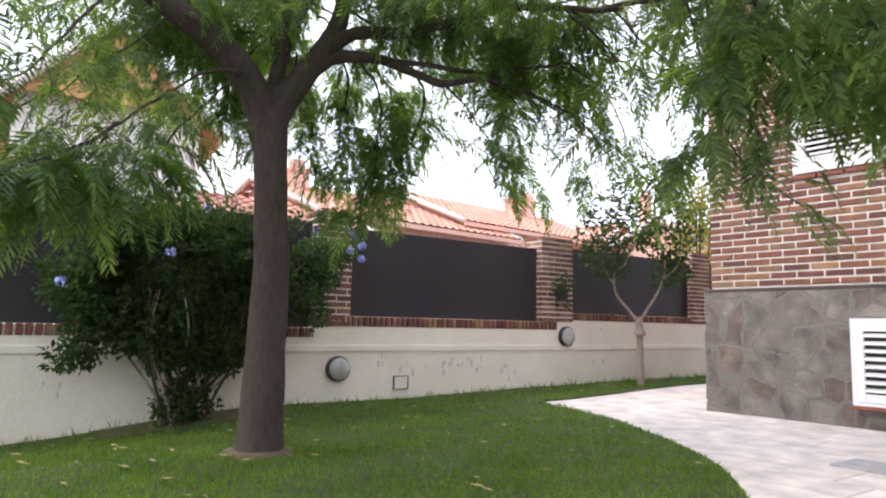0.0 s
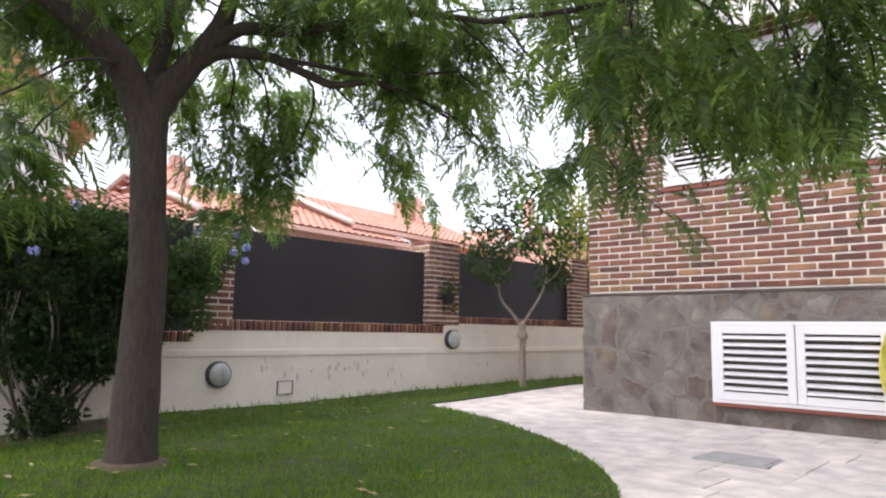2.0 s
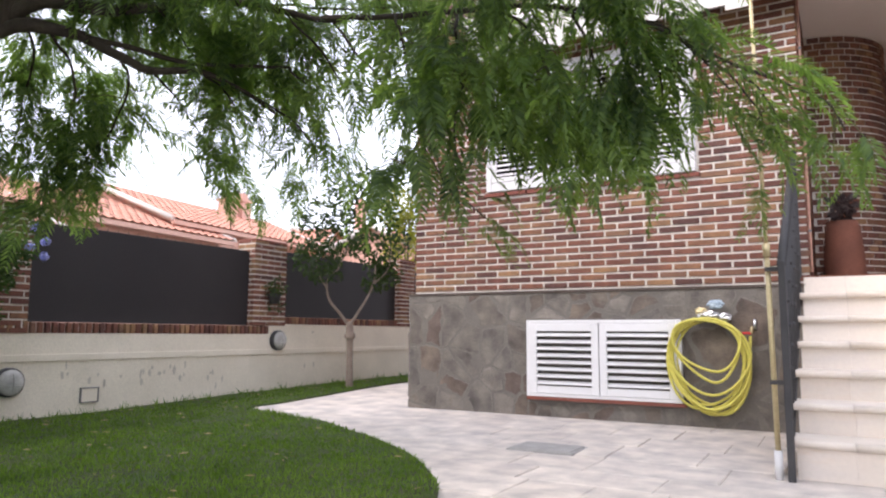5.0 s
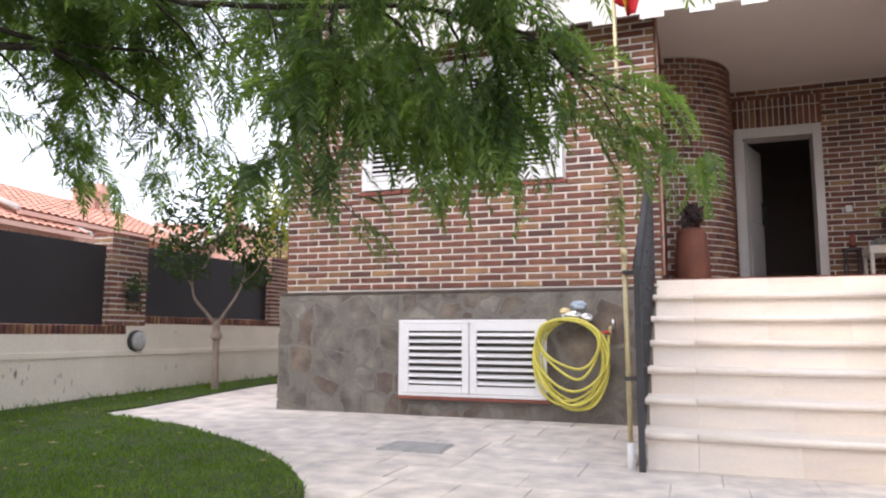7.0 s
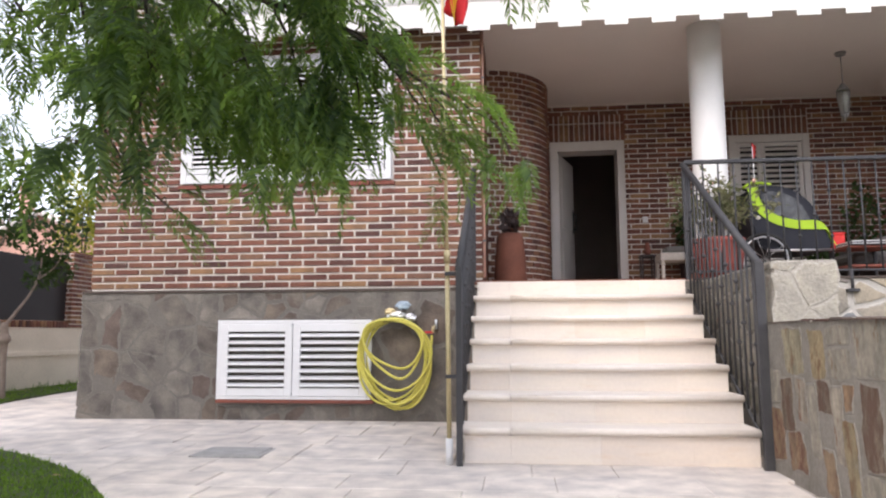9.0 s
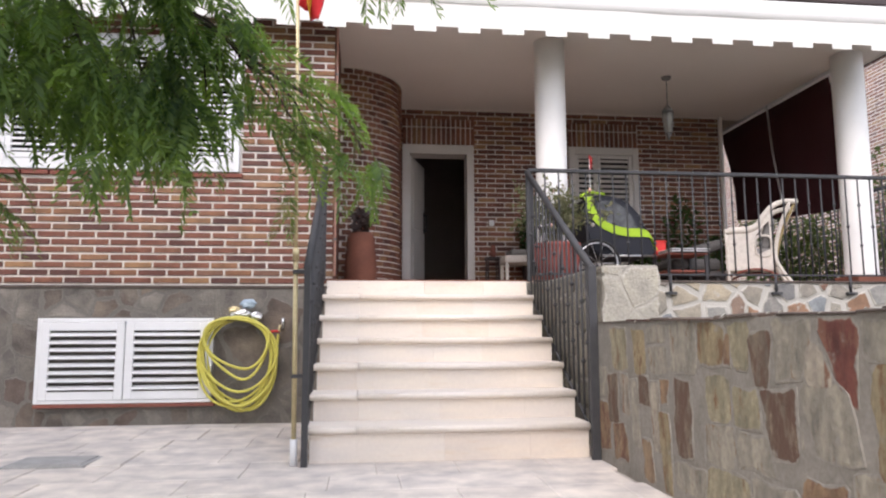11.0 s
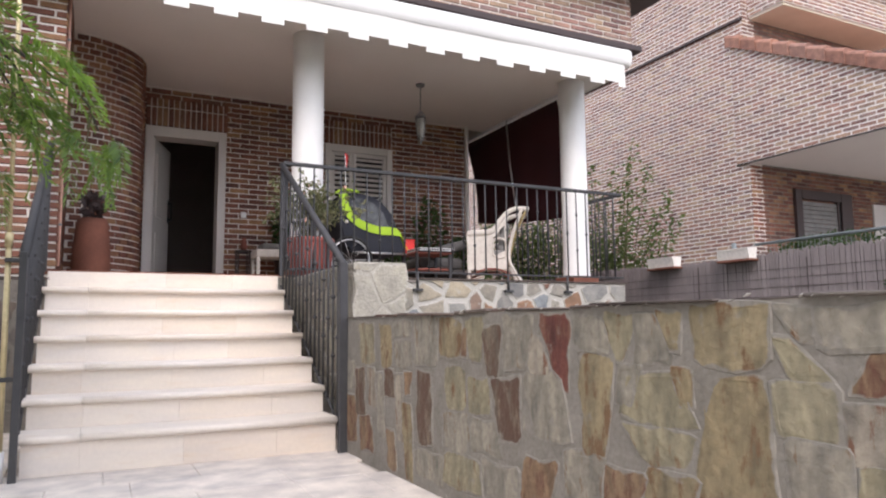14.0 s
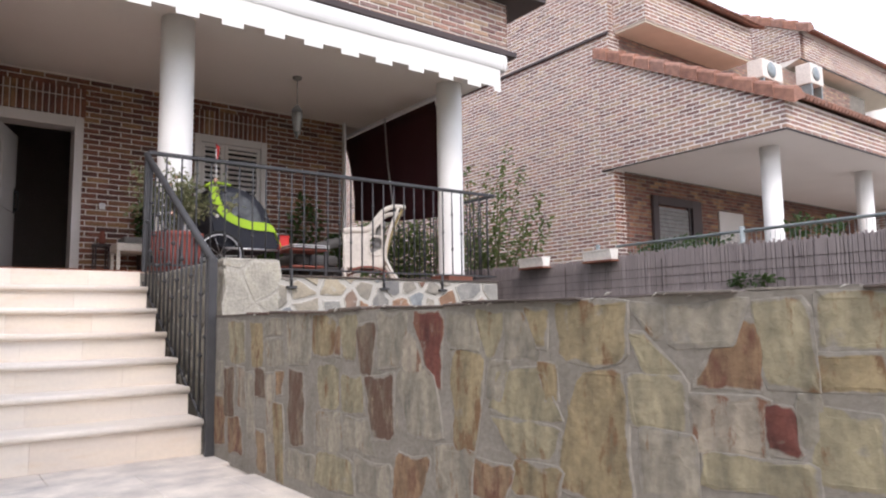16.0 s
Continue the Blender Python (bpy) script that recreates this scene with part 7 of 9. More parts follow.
for c, rr, n in (((-6.2, 7.3, 1.85), (0.32, 0.36, 0.24), 330), ((-6.1, 7.75, 2.2), (0.36, 0.42, 0.34), 470), ((-5.95, 8.35, 2.1), (0.34, 0.36, 0.34), 380), ((-6.2, 7.25, 2.4), (0.26, 0.28, 0.26), 200), ((-6.1, 7.75, 2.75), (0.26, 0.30, 0.30), 240), ((-6.0, 8.1, 3.05), (0.18, 0.22, 0.22), 110), ((-5.9, 8.5, 2.6), (0.2, 0.22, 0.22), 110), ((-5.95, 8.6, 1.75), (0.24, 0.26, 0.18), 160), ((-5.95, 8.3, 1.55), (0.18, 0.24, 0.14), 120), ((-6.15, 6.95, 2.05), (0.18, 0.2, 0.2), 80), ((-5.85, 8.8, 2.2), (0.2, 0.22, 0.2), 90), ((-6.25, 7.5, 1.62), (0.25, 0.3, 0.08), 90)):
    leaf_cloud(s, rnd, c, rr, n, 0.09, 0.3)
s.part("foliage", M["citrus_leaf"], citrus, "glossy green leaves")

bush = thing("flowering_bush", (-6.35, 2.15, -0.06), "dense dark green bush with pale blue flowers against the garden wall", "bush")
rnd = random.Random(111)
for k in range(22):
    a = rnd.uniform(0, 6.28)
    x, y = -6.38 + 0.10 * math.cos(a), 1.95 + 0.16 * math.sin(a)
    ex, ey = -6.3 + rnd.uniform(-0.2, 0.3), 1.98 + rnd.uniform(-0.62, 0.75)
    part("stem", tube(bmesh.new(), spline([(x, y, -0.12), (x + (ex - x) * 0.3, y + (ey - y) * 0.4, 0.25), (ex, ey, 0.75), (ex, ey + rnd.uniform(-0.1, 0.1), 1.1)], 5), list(np.linspace(0.017, 0.006, 16)), 6), M["citrus_bark"] if k % 3 else M["bark"], bush)
s = Soup()
# the crown is built of leafy shoots: region centre, its radii, shoots
for c, rr, shoots in (((-6.25, 1.85, 1.20), (0.34, 0.80, 0.56), 62), ((-6.25, 2.75, 1.22), (0.32, 0.50, 0.46), 36), ((-6.25, 1.20, 1.15), (0.30, 0.36, 0.50), 34), ((-6.25, 1.90, 1.66), (0.32, 0.72, 0.24), 26), ((-6.35, 3.30, 1.50), (0.14, 0.18, 0.26), 7), ((-6.25, 1.95, 0.68), (0.30, 0.72, 0.22), 40), ((-6.32, 1.90, 0.14), (0.14, 0.26, 0.18), 9), ((-6.25, 1.02, 0.60), (0.10, 0.16, 0.06), 3)):
    for _ in range(shoots):
        d = Vector((rnd.gauss(0, 1), rnd.gauss(0, 1), rnd.gauss(0, 1))).normalized() * (0.35 + 0.65 * rnd.random() ** 0.5)
        p = Vector((c[0] + d.x * rr[0], c[1] + d.y * rr[1], c[2] + d.z * rr[2]))
        leaf_cloud(s, rnd, tuple(p), (0.15, 0.17, 0.13), rnd.randrange(110, 170), 0.058, 0.2, 0.9)
# arching shoots with leaves along them
for _ in range(26):
    p = Vector((-6.05 + rnd.uniform(-0.2, 0.15), rnd.uniform(1.0, 3.1), rnd.uniform(1.2, 1.8)))
    d = Vector((rnd.uniform(0.0, 0.5), rnd.uniform(-0.5, 0.5), rnd.uniform(0.1, 0.6))).normalized()
    ln = rnd.uniform(0.18, 0.38)
    pts = [p + d * ln * t + Vector((0, 0, -0.22 * ln * t * t)) for t in (0, 0.25, 0.5, 0.75, 1.0)]
    part("shoot", tube(bmesh.new(), pts, [0.005, 0.004, 0.004, 0.003, 0.002], 5), M["twig"], bush)
    for q in pts[1:]:
        leaf_cloud(s, rnd, tuple(q), (0.05, 0.05, 0.04), 9, 0.06, 0.1, 1.0)
s.part("foliage", M["bush_leaf"], bush, "small dark green leaves")
for x, y, z in ((-5.90, 2.50, 1.86), (-5.78, 1.62, 1.38), (-5.95, 0.88, 1.12), (-5.95, 1.95, 1.80), (-6.0, 3.0, 1.72), (-6.1, 3.55, 1.62), (-6.15, 3.45, 1.56), (-6.2, 3.5, 1.75), (-6.2, 3.3, 1.85), (-6.2, 3.6, 1.50)):
    fl = Soup()
    for _ in range(34):
        d = Vector((rnd.gauss(0, 1), rnd.gauss(0, 1), rnd.gauss(0.3, 1))).normalized()
        p = Vector((x, y, z)) + d * 0.045 * rnd.uniform(0.6, 1)
        a = d.cross(Vector((rnd.gauss(0, 1), rnd.gauss(0, 1), 1))).normalized() * 0.016
        b = d.cross(a).normalized() * 0.016
        fl.add([tuple(p + a), tuple(p + b), tuple(p - a), tuple(p - b)], [(0, 1, 2, 3)])
    fl.part("flower", M["petal"], bush, "pale blue flower head", "")
structure("soil_bed", grid_sheet(list(np.linspace(-6.74, -6.1, 6)), list(np.linspace(1.3, 2.9, 8)), 0.03), M["soil"], "strip of bare soil under the bush", "soil")


# ---- neighbouring house across the ramp ----
XN = 9.6
nb = thing("neighbour_house", (12.5, 9.0, 0.0), "neighbouring brick house with a porch, clay tile roofs and white columns", "house")
NY0, NYF = 4.78, 7.85
# side wall facing the garden
sidew = part("wall", boxed(XN + 0.02, XN + 0.3, NYF, 24, 0, 8.5), M["mortar"], nb)
brick_field(sidew, (XN + 0.02, 15.5, 1.2), (0, -1, 0), (-1, 0, 0), 15.5 - NYF, 6.6, seed=201, parts=300, material_piece=M["brick_pale_piece"], material_stuff=M["brick_pale"], proud=0.004, joint=0.019)
brick_field(sidew, (XN + 0.02, 23.0, 1.2), (0, -1, 0), (-1, 0, 0), 7.48, 6.6, seed=211, material_stuff=M["brick_pale"], proud=0.004, joint=0.019)
# grey mortar and darker brick under the soffit put the porch shade into colour
frontw = part("wall", boxed(XN + 0.3, 20, NYF, NYF + 0.25, 0, 6.6), M["mortar_grey"], nb)
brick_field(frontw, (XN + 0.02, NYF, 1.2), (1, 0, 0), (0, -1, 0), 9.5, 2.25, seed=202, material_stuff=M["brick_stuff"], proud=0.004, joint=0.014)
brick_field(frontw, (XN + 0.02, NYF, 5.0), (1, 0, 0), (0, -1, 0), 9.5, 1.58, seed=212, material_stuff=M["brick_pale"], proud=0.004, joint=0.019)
# raking gable over the porch: level soffit, sloping top
bm = bmesh.new()
q = [(NY0, 3.48), (8.1, 3.48), (8.1, 5.66), (NY0, 3.90)]
a = [bm.verts.new((XN, y, z)) for y, z in q]
b = [bm.verts.new((XN + 0.25, y, z)) for y, z in q]
bm.faces.new(a[::-1])
bm.faces.new(b)
for i in range(4):
    bm.faces.new((a[i], a[(i + 1) % 4], b[(i + 1) % 4], b[i]))
bmesh.ops.recalc_face_normals(bm, faces=bm.faces)
gab = part("gable", bm, M["mortar"], nb, "raking brick gable over the porch")
brick_field(gab, (XN, 8.1, 3.49), (0, -1, 0), (-1, 0, 0), 8.1 - NY0, 2.15, seed=203, parts=300, material_piece=M["brick_pale_piece"], material_stuff=M["brick_pale"], proud=0.004, joint=0.019, cut=lambda p, r, z0, z1: (p, min(r, 8.1 - NY0 - max(0, (z1 + 3.49 - 3.90)) * (8.1 - NY0) / 1.76)))
fr = part("porch_beam", boxed(XN + 0.25, 19, NY0, NY0 + 0.25, 3.482, 3.92), M["mortar"], nb)
brick_field(fr, (XN - 0.01, NY0, 3.49), (1, 0, 0), (0, -1, 0), 9, 0.42, seed=204, material_stuff=M["brick_pale"], proud=0.004, joint=0.019)
part("porch_soffit", boxed(XN + 0.02, 19, NY0 + 0.02, NYF, 3.46, 3.50), M["ceiling"], nb, "pale painted porch soffit")
part("soffit_edge", boxed(XN - 0.02, 19, NY0 - 0.02, NY0 + 0.015, 3.462, 3.478), M["gutter"], nb)
part("soffit_edge", boxed(XN - 0.02, XN + 0.015, NY0, 8.1, 3.462, 3.478), M["gutter"], nb)
# porch roof slope and verge tiles
bm = bmesh.new()
vs = [bm.verts.new(p) for p in ((XN - 0.03, NY0 - 0.12, 3.93), (19, NY0 - 0.12, 3.93), (19, 8.1, 5.68), (XN - 0.03, 8.1, 5.68))]
bm.faces.new(vs)
part("porch_roof", bm, M["roof"], nb)
def verge_tiles(x, y_top, z_top, y_foot, z_foot, count):
    """Stepped half-round tiles down a raking verge, each lapping the next."""
    for k in range(count):
        t0, t1 = k / count, (k + 1.10) / count
        ya, yb = y_top + (y_foot - y_top) * t0, y_top + (y_foot - y_top) * t1
        za, zb = z_top + (z_foot - z_top) * t0, z_top + (z_foot - z_top) * t1
        bm = bmesh.new()
        ring = []
        for (y, z, lift, wide) in ((ya, za, 0.0, 0.90), (yb, zb, 0.035, 1.12)):
            ring.append([bm.verts.new((x + xx * wide, y, z + zz * wide + lift)) for xx, zz in ((-0.12, -0.15), (-0.125, 0.02), (-0.10, 0.055), (-0.03, 0.085), (0.06, 0.075), (0.13, 0.02), (0.13, -0.03))])
        for i in range(7):
            bm.faces.new((ring[0][i], ring[0][(i + 1) % 7], ring[1][(i + 1) % 7], ring[1][i]))
        bm.faces.new(ring[0][::-1])
        bm.faces.new(ring[1])
        bmesh.ops.recalc_face_normals(bm, faces=bm.faces)
        part("verge_tile", bm, M["roof_piece"], nb)


verge_tiles(XN + 0.06, 8.18, 5.70, NY0 - 0.14, 3.93, 12)


def tile_edge(parent, p, q, r=0.045, pitch=0.11):
    """The row of round tile ends along an eave."""
    p, q = Vector(p), Vector(q)
    n = int((q - p).length / pitch)
    s = bmesh.new()
    for k in range(n):
        c = p.lerp(q, (k + 0.5) / n)
        tube(s, [c, c + Vector((0, 0.35, 0.16))], r, 7)
    part("eave_trim", s, M["roof"], parent)["kind"] = "stuff"


tile_edge(nb, (XN, NY0 - 0.14, 3.95), (19, NY0 - 0.14, 3.95))
# columns, door and window in its porch
for cx, cy in ((10.42, 5.48), (13.66, 5.48)):
    part("column", lathe(bmesh.new(), (cx, cy, 1.0), [(0.142, 0), (0.142, 2.48)], 24), M["column_white"], nb, "round white column")
bm = bmesh.new()
for p in ((10.60, 10.76, 1.9, 3.10), (11.80, 12.10, 1.9, 3.10), (10.76, 11.80, 2.94, 3.10), (11.68, 11.72, 1.9, 2.94)):
    box(bm, p[0], p[1], NYF - 0.07, NYF - 0.005, p[2], p[3], 0.008)
wn_ = part("window", bm, M["gutter"], nb, "dark brown framed window with a lowered roller blind")
part("pane", boxed(11.72, 11.80, NYF - 0.03, NYF - 0.022, 1.9, 2.94), M["glass"], wn_)
for k in range(12):
    z = 2.90 - k * 0.075
    part("blind_slat", boxed(10.77, 11.68, NYF - 0.05, NYF - 0.03, z - 0.068, z, 0.006), M["cast"] if k == 0 else M["cushion"], wn_)
part("door", boxed(12.75, 13.62, NYF - 0.04, NYF - 0.012, 1.2, 2.98), M["door"], nb, "pale closed side door")
# upper floor jutting over the porch roof
up = part("upper_floor", boxed(XN + 0.15, 13.15, 7.15, 9.5, 5.98, 6.62), M["mortar"], nb)
brick_field(up, (XN + 0.15, 7.15, 5.99), (1, 0, 0), (0, -1, 0), 3.4, 0.62, seed=205, material_stuff=M["brick_pale"], proud=0.004, joint=0.019)
brick_field(up, (XN + 0.15, NYF + 0.2, 5.99), (0, -1, 0), (-1, 0, 0), 0.9, 0.62, seed=206, material_stuff=M["brick_pale"], proud=0.004, joint=0.019)
part("soffit", boxed(XN + 0.18, 13.12, 7.18, 7.84, 5.945, 5.982), M["plaster"], nb, "tan painted soffit")
part("string_course", boxed(XN - 0.03, XN + 0.02, NYF, 15.5, 5.93, 5.97), M["gutter"], nb, "thin dark band along the brickwork")
tile_edge(nb, (XN + 0.1, 6.98, 6.66), (13.4, 6.98, 6.66))
bm = bmesh.new()
vs = [bm.verts.new(p) for p in ((XN + 0.05, 6.95, 6.66), (13.4, 6.95, 6.66), (13.4, 10.5, 8.2), (XN + 0.05, 10.5, 8.2))]
bm.faces.new(vs)
part("upper_roof", bm, M["roof"], nb)
# second house of the row behind: raking gable, verge tiles and eave
RX, RY0, RY1 = 16.1, 7.6, 10.3
def rake_z(y):
    return 7.50 + (8.95 - 7.50) * (y - 7.4) / (10.25 - 7.4)


up2 = part("upper_floor", boxed(RX + 0.02, 22, RY0, RY0 + 0.25, 6.84, 7.55), M["mortar"], nb)
brick_field(up2, (RX + 0.02, RY0, 6.85), (1, 0, 0), (0, -1, 0), 5.8, 0.62, seed=207, material_stuff=M["brick_pale"], proud=0.004, joint=0.019)
bm = bmesh.new()
q = [(RY0, 6.84), (RY1, 6.0), (RY1, rake_z(RY1) - 0.12), (RY0, rake_z(RY0) - 0.12)]
a, b = [bm.verts.new((RX, y, z)) for y, z in q], [bm.verts.new((RX + 0.22, y, z)) for y, z in q]
bm.faces.new(a[::-1])
bm.faces.new(b)
for i in range(4):
    bm.faces.new((a[i], a[(i + 1) % 4], b[(i + 1) % 4], b[i]))
bmesh.ops.recalc_face_normals(bm, faces=bm.faces)
rake = part("gable", bm, M["mortar"], nb, "raking brick gable of the upper storey")
brick_field(rake, (RX, RY1, 6.85), (0, -1, 0), (-1, 0, 0), RY1 - RY0, 1.95, seed=208, material_stuff=M["brick_pale"], proud=0.004, joint=0.019, cut=lambda p, r, z0, z1: (p, min(r, RY1 - (7.4 + (z1 + 6.85 + 0.12 - 7.50) * 2.85 / 1.45))))
part("soffit", boxed(RX + 0.03, 22, RY0 + 0.02, 9.0, 6.80, 6.838), M["plaster"], nb)
part("soffit_edge", boxed(RX - 0.01, 22, RY0 - 0.015, RY0 + 0.018, 6.81, 6.836), M["gutter"], nb)
tile_edge(nb, (RX - 0.05, 7.42, 7.52), (22, 7.42, 7.52))
bm = bmesh.new()
vs = [bm.verts.new(p) for p in ((RX - 0.05, 7.4, 7.50), (23, 7.4, 7.50), (23, RY1, rake_z(RY1)), (RX - 0.05, RY1, rake_z(RY1)))]
bm.faces.new(vs)
part("upper_roof", bm, M["roof"], nb)
verge_tiles(RX + 0.05, RY1, rake_z(RY1), 7.36, 7.50, 10)
upw = part("upper_wall", boxed(10.4, 30, 9.0, 9.3, 4.5, 7.45), M["mortar"], nb)
brick_field(upw, (12.5, 9.0, 4.6), (1, 0, 0), (0, -1, 0), 10, 2.84, seed=209, material_stuff=M["brick_pale"], proud=0.004, joint=0.019)
endw = part("wall", boxed(19.0, 19.3, NY0, NYF, 0, 3.5), M["mortar"], nb)
brick_field(endw, (19.0, NYF, 1.0), (0, -1, 0), (-1, 0, 0), NYF - NY0, 2.4, seed=210, material_stuff=M["brick_pale"], proud=0.004, joint=0.019)
for k, (x, y, z, hw, ht) in enumerate(((12.66, 6.65, 5.28, 0.36, 0.37), (14.79, 6.82, 5.66, 0.27, 0.44))):
    ac = thing("air_conditioner", (x, y, z), "white outdoor air conditioning unit on the porch roof", "air conditioner", "outdoor units")
    part("casing", boxed(x - hw, x + hw, y - 0.16, y + 0.16, z, z + ht, 0.02), M["far_white"], ac)
    bm = lathe(bmesh.new(), (0, 0, 0), [(0.15, 0), (0.15, 0.012), (0.05, 0.02)], 24)
    bm.transform(Matrix.Translation((x - 0.06, y - 0.16, z + ht / 2)) @ Euler((radians(90), 0, 0)).to_matrix().to_4x4())
    part("fan_grille", bm, M["galv"], ac)
    for sx in (-hw + 0.03, hw - 0.08):
        part("stand", boxed(x + sx, x + sx + 0.05, y - 0.14, y + 0.14, z - 0.75, z), M["galv"], ac)

# unseen pale slab, added so light bounces up onto the neighbour's soffit
structure("driveway", boxed(7.05, 30, -8, 7.8, -0.05, 0.08), M["concrete"], "unseen pale slab added to bounce light under the neighbouring porch", "driveway")

# ---- boundary wall with reed screen and wire fence ----
XB = 6.8
structure("boundary_wall", boxed(XB + 0.03, XB + 0.2, 4.6, 12, -0.2, 1.45), M["block"], "grey rendered boundary wall with small copings", "wall")
reed = thing("reed_screen", (XB, 1.5, 0.9), "weathered grey brown reed screen on the boundary fence", "screen")
s = Soup()
rnd = random.Random(301)
y = -3.0
while y < 11.0:
    r = rnd.uniform(0.004, 0.008)
    z0, z1 = 0.5, 1.615 + rnd.uniform(-0.035, 0.012) + 0.015 * math.sin(y * 1.7)
    lean = rnd.uniform(-0.015, 0.015)
    s.add([(XB - 0.01 - r, y - r, z0), (XB - 0.012 - r, y + r, z0), (XB - 0.012 - r, y + r + lean, z1), (XB - 0.01 - r, y - r + lean, z1), (XB, y - r, z0), (XB, y - r + lean, z1)], [(0, 1, 2, 3), (4, 0, 3, 5)])
    y += r * 1.9
s.part("reeds", M["reed"], reed)
part("backing", boxed(XB + 0.002, XB + 0.02, -3, 11.0, 0.5, 1.58), M["reed"], reed)
for z in (0.92, 1.02, 1.12, 1.22, 1.32, 1.42):
    part("wire", tube(bmesh.new(), spline([(XB - 0.022, -3, z), (XB - 0.022, 1, z - 0.01), (XB - 0.022, 5.0, z + 0.006), (XB - 0.022, 11.0, z)], 6), 0.0028, 4), M["gutter"], reed)
for y in (0.55, 0.75, 1.05, 2.1, 2.2, 3.4, 4.9, 6.4):
    part("tie_post", tube(bmesh.new(), [(XB - 0.02, y, 0.5), (XB - 0.02, y + rnd.uniform(-0.02, 0.02), 1.53)], 0.006, 5), M["gutter"], reed)
fence = thing("wire_fence", (XB + 0.08, 3, 0.9), "galvanised wire fence with a top rail behind the reeds", "fence")
part("top_rail", tube(bmesh.new(), [(XB + 0.06, -3, 1.74), (XB + 0.06, 5.6, 1.74)], 0.017, 8), M["galv"], fence)
for y in (-2.0, 0.0, 2.0, 3.95, 5.9):
    part("post", tube(bmesh.new(), [(XB + 0.06, y, 0.4), (XB + 0.06, y, 1.79)], 0.028, 8), M["galv"], fence)
bm = bmesh.new()
y = -3.0
while y < 6:
    tube(bm, [(XB + 0.06, y, 1.45), (XB + 0.06, y, 1.74)], 0.0025, 3, False)
    y += 0.05
part("mesh", bm, M["galv"], fence)["kind"] = "stuff"
for y, half in ((6.88, 0.23), (5.72, 0.22)):
    fb = thing("flower_box", (XB - 0.1, y, 1.55), "small white planter box hooked on the reed screen", "planter", "boxes on the boundary wall")
    bm = bmesh.new()
    prof = ((-0.055, 1.565), (-0.075, 1.675), (-0.082, 1.675), (-0.082, 1.692), (0.082, 1.692), (0.082, 1.675), (0.075, 1.675), (0.055, 1.565))
    ends = [[bm.verts.new((XB - 0.115 + a, y + e * half, z)) for a, z in prof] for e in (-1, 1)]
    bm.faces.new(ends[0])
    bm.faces.new(ends[1][::-1])
    for i in range(8):
        bm.faces.new((ends[0][(i + 1) % 8], ends[0][i], ends[1][i], ends[1][(i + 1) % 8]))
    part("box", bm, M["far_white"], fb)
    part("base", boxed(XB - 0.19, XB - 0.03, y - half - 0.01, y + half + 0.01, 1.54, 1.567, 0.006), M["terracotta"], fb, "red clay drip tray")
    for e in (-0.6, 0.6):
        part("hook", tube(bmesh.new(), [(XB - 0.035, y + e * half, 1.56), (XB - 0.03, y + e * half, 1.70), (XB + 0.03, y + e * half, 1.70)], 0.006, 5), M["galv"], fb)
vine = thing("porch_plants", (8.6, 6.2, 1.4), "green creeping plants along the neighbouring fence", "plant")
s, rnd = Soup(), random.Random(303)
for c, rr, n in (((7.3, 5.0, 1.55), (0.2, 1.0, 0.14), 500), ((8.8, 6.0, 1.75), (0.5, 0.9, 0.25), 500), ((7.4, 3.62, 1.80), (0.10, 0.13, 0.12), 120), ((7.4, 3.30, 1.76), (0.10, 0.12, 0.10), 100), ((6.98, 4.75, 1.70), (0.06, 0.65, 0.07), 260), ((6.70, 3.80, 1.22), (0.04, 0.28, 0.05), 110)):
    leaf_cloud(s, rnd, c, rr, n, 0.07)
s.part("foliage", M["citrus_leaf"], vine)
shrub = thing("garden_shrub", (7.3, 8.8, 0.05), "tall loose green shrub behind the boundary screen", "shrub")
s = Soup()
for k, (y0, ey, ez) in enumerate(((8.25, 7.84, 3.48), (8.3, 7.60, 3.15), (8.5, 8.12, 3.05), (8.1, 7.28, 2.62), (7.9, 7.16, 2.30), (8.2, 7.62, 2.20), (8.7, 8.42, 3.25), (9.0, 8.9, 3.36), (8.4, 8.2, 2.6), (8.9, 8.6, 2.7), (9.3, 9.2, 2.9), (9.8, 9.7, 2.6), (10.4, 10.5, 2.8), (11.0, 11.2, 2.8))):
    x = 7.25 + rnd.uniform(-0.1, 0.2)
    ex = 7.2 + rnd.uniform(-0.12, 0.12)
    sp = spline([(x, y0, 0.05), (x, y0, 1.1), ((x + ex) / 2, y0 + (ey - y0) * 0.45, 1.2 + (ez - 1.2) * 0.55), (ex, ey, ez)], 6)
    part("stem", tube(bmesh.new(), sp, list(np.linspace(0.016, 0.004, len(sp))), 5), M["twig"], shrub)
    for j, p in enumerate(sp[8:]):
        leaf_cloud(s, rnd, tuple(p), (0.10, 0.12, 0.11), max(4, 14 - j // 2), 0.088, 0.15, 0.9)
for c, rr, n in (((7.3, 9.2, 1.75), (0.22, 0.9, 0.62), 1050), ((7.3, 10.8, 2.0), (0.22, 0.9, 0.8), 1700), ((7.3, 12.2, 2.3), (0.22, 0.8, 0.9), 1200), ((7.25, 8.55, 1.6), (0.16, 0.3, 0.4), 170)):
    leaf_cloud(s, rnd, c, rr, n, 0.10, 0.2)
s.part("foliage", M["shrub_leaf"], shrub)

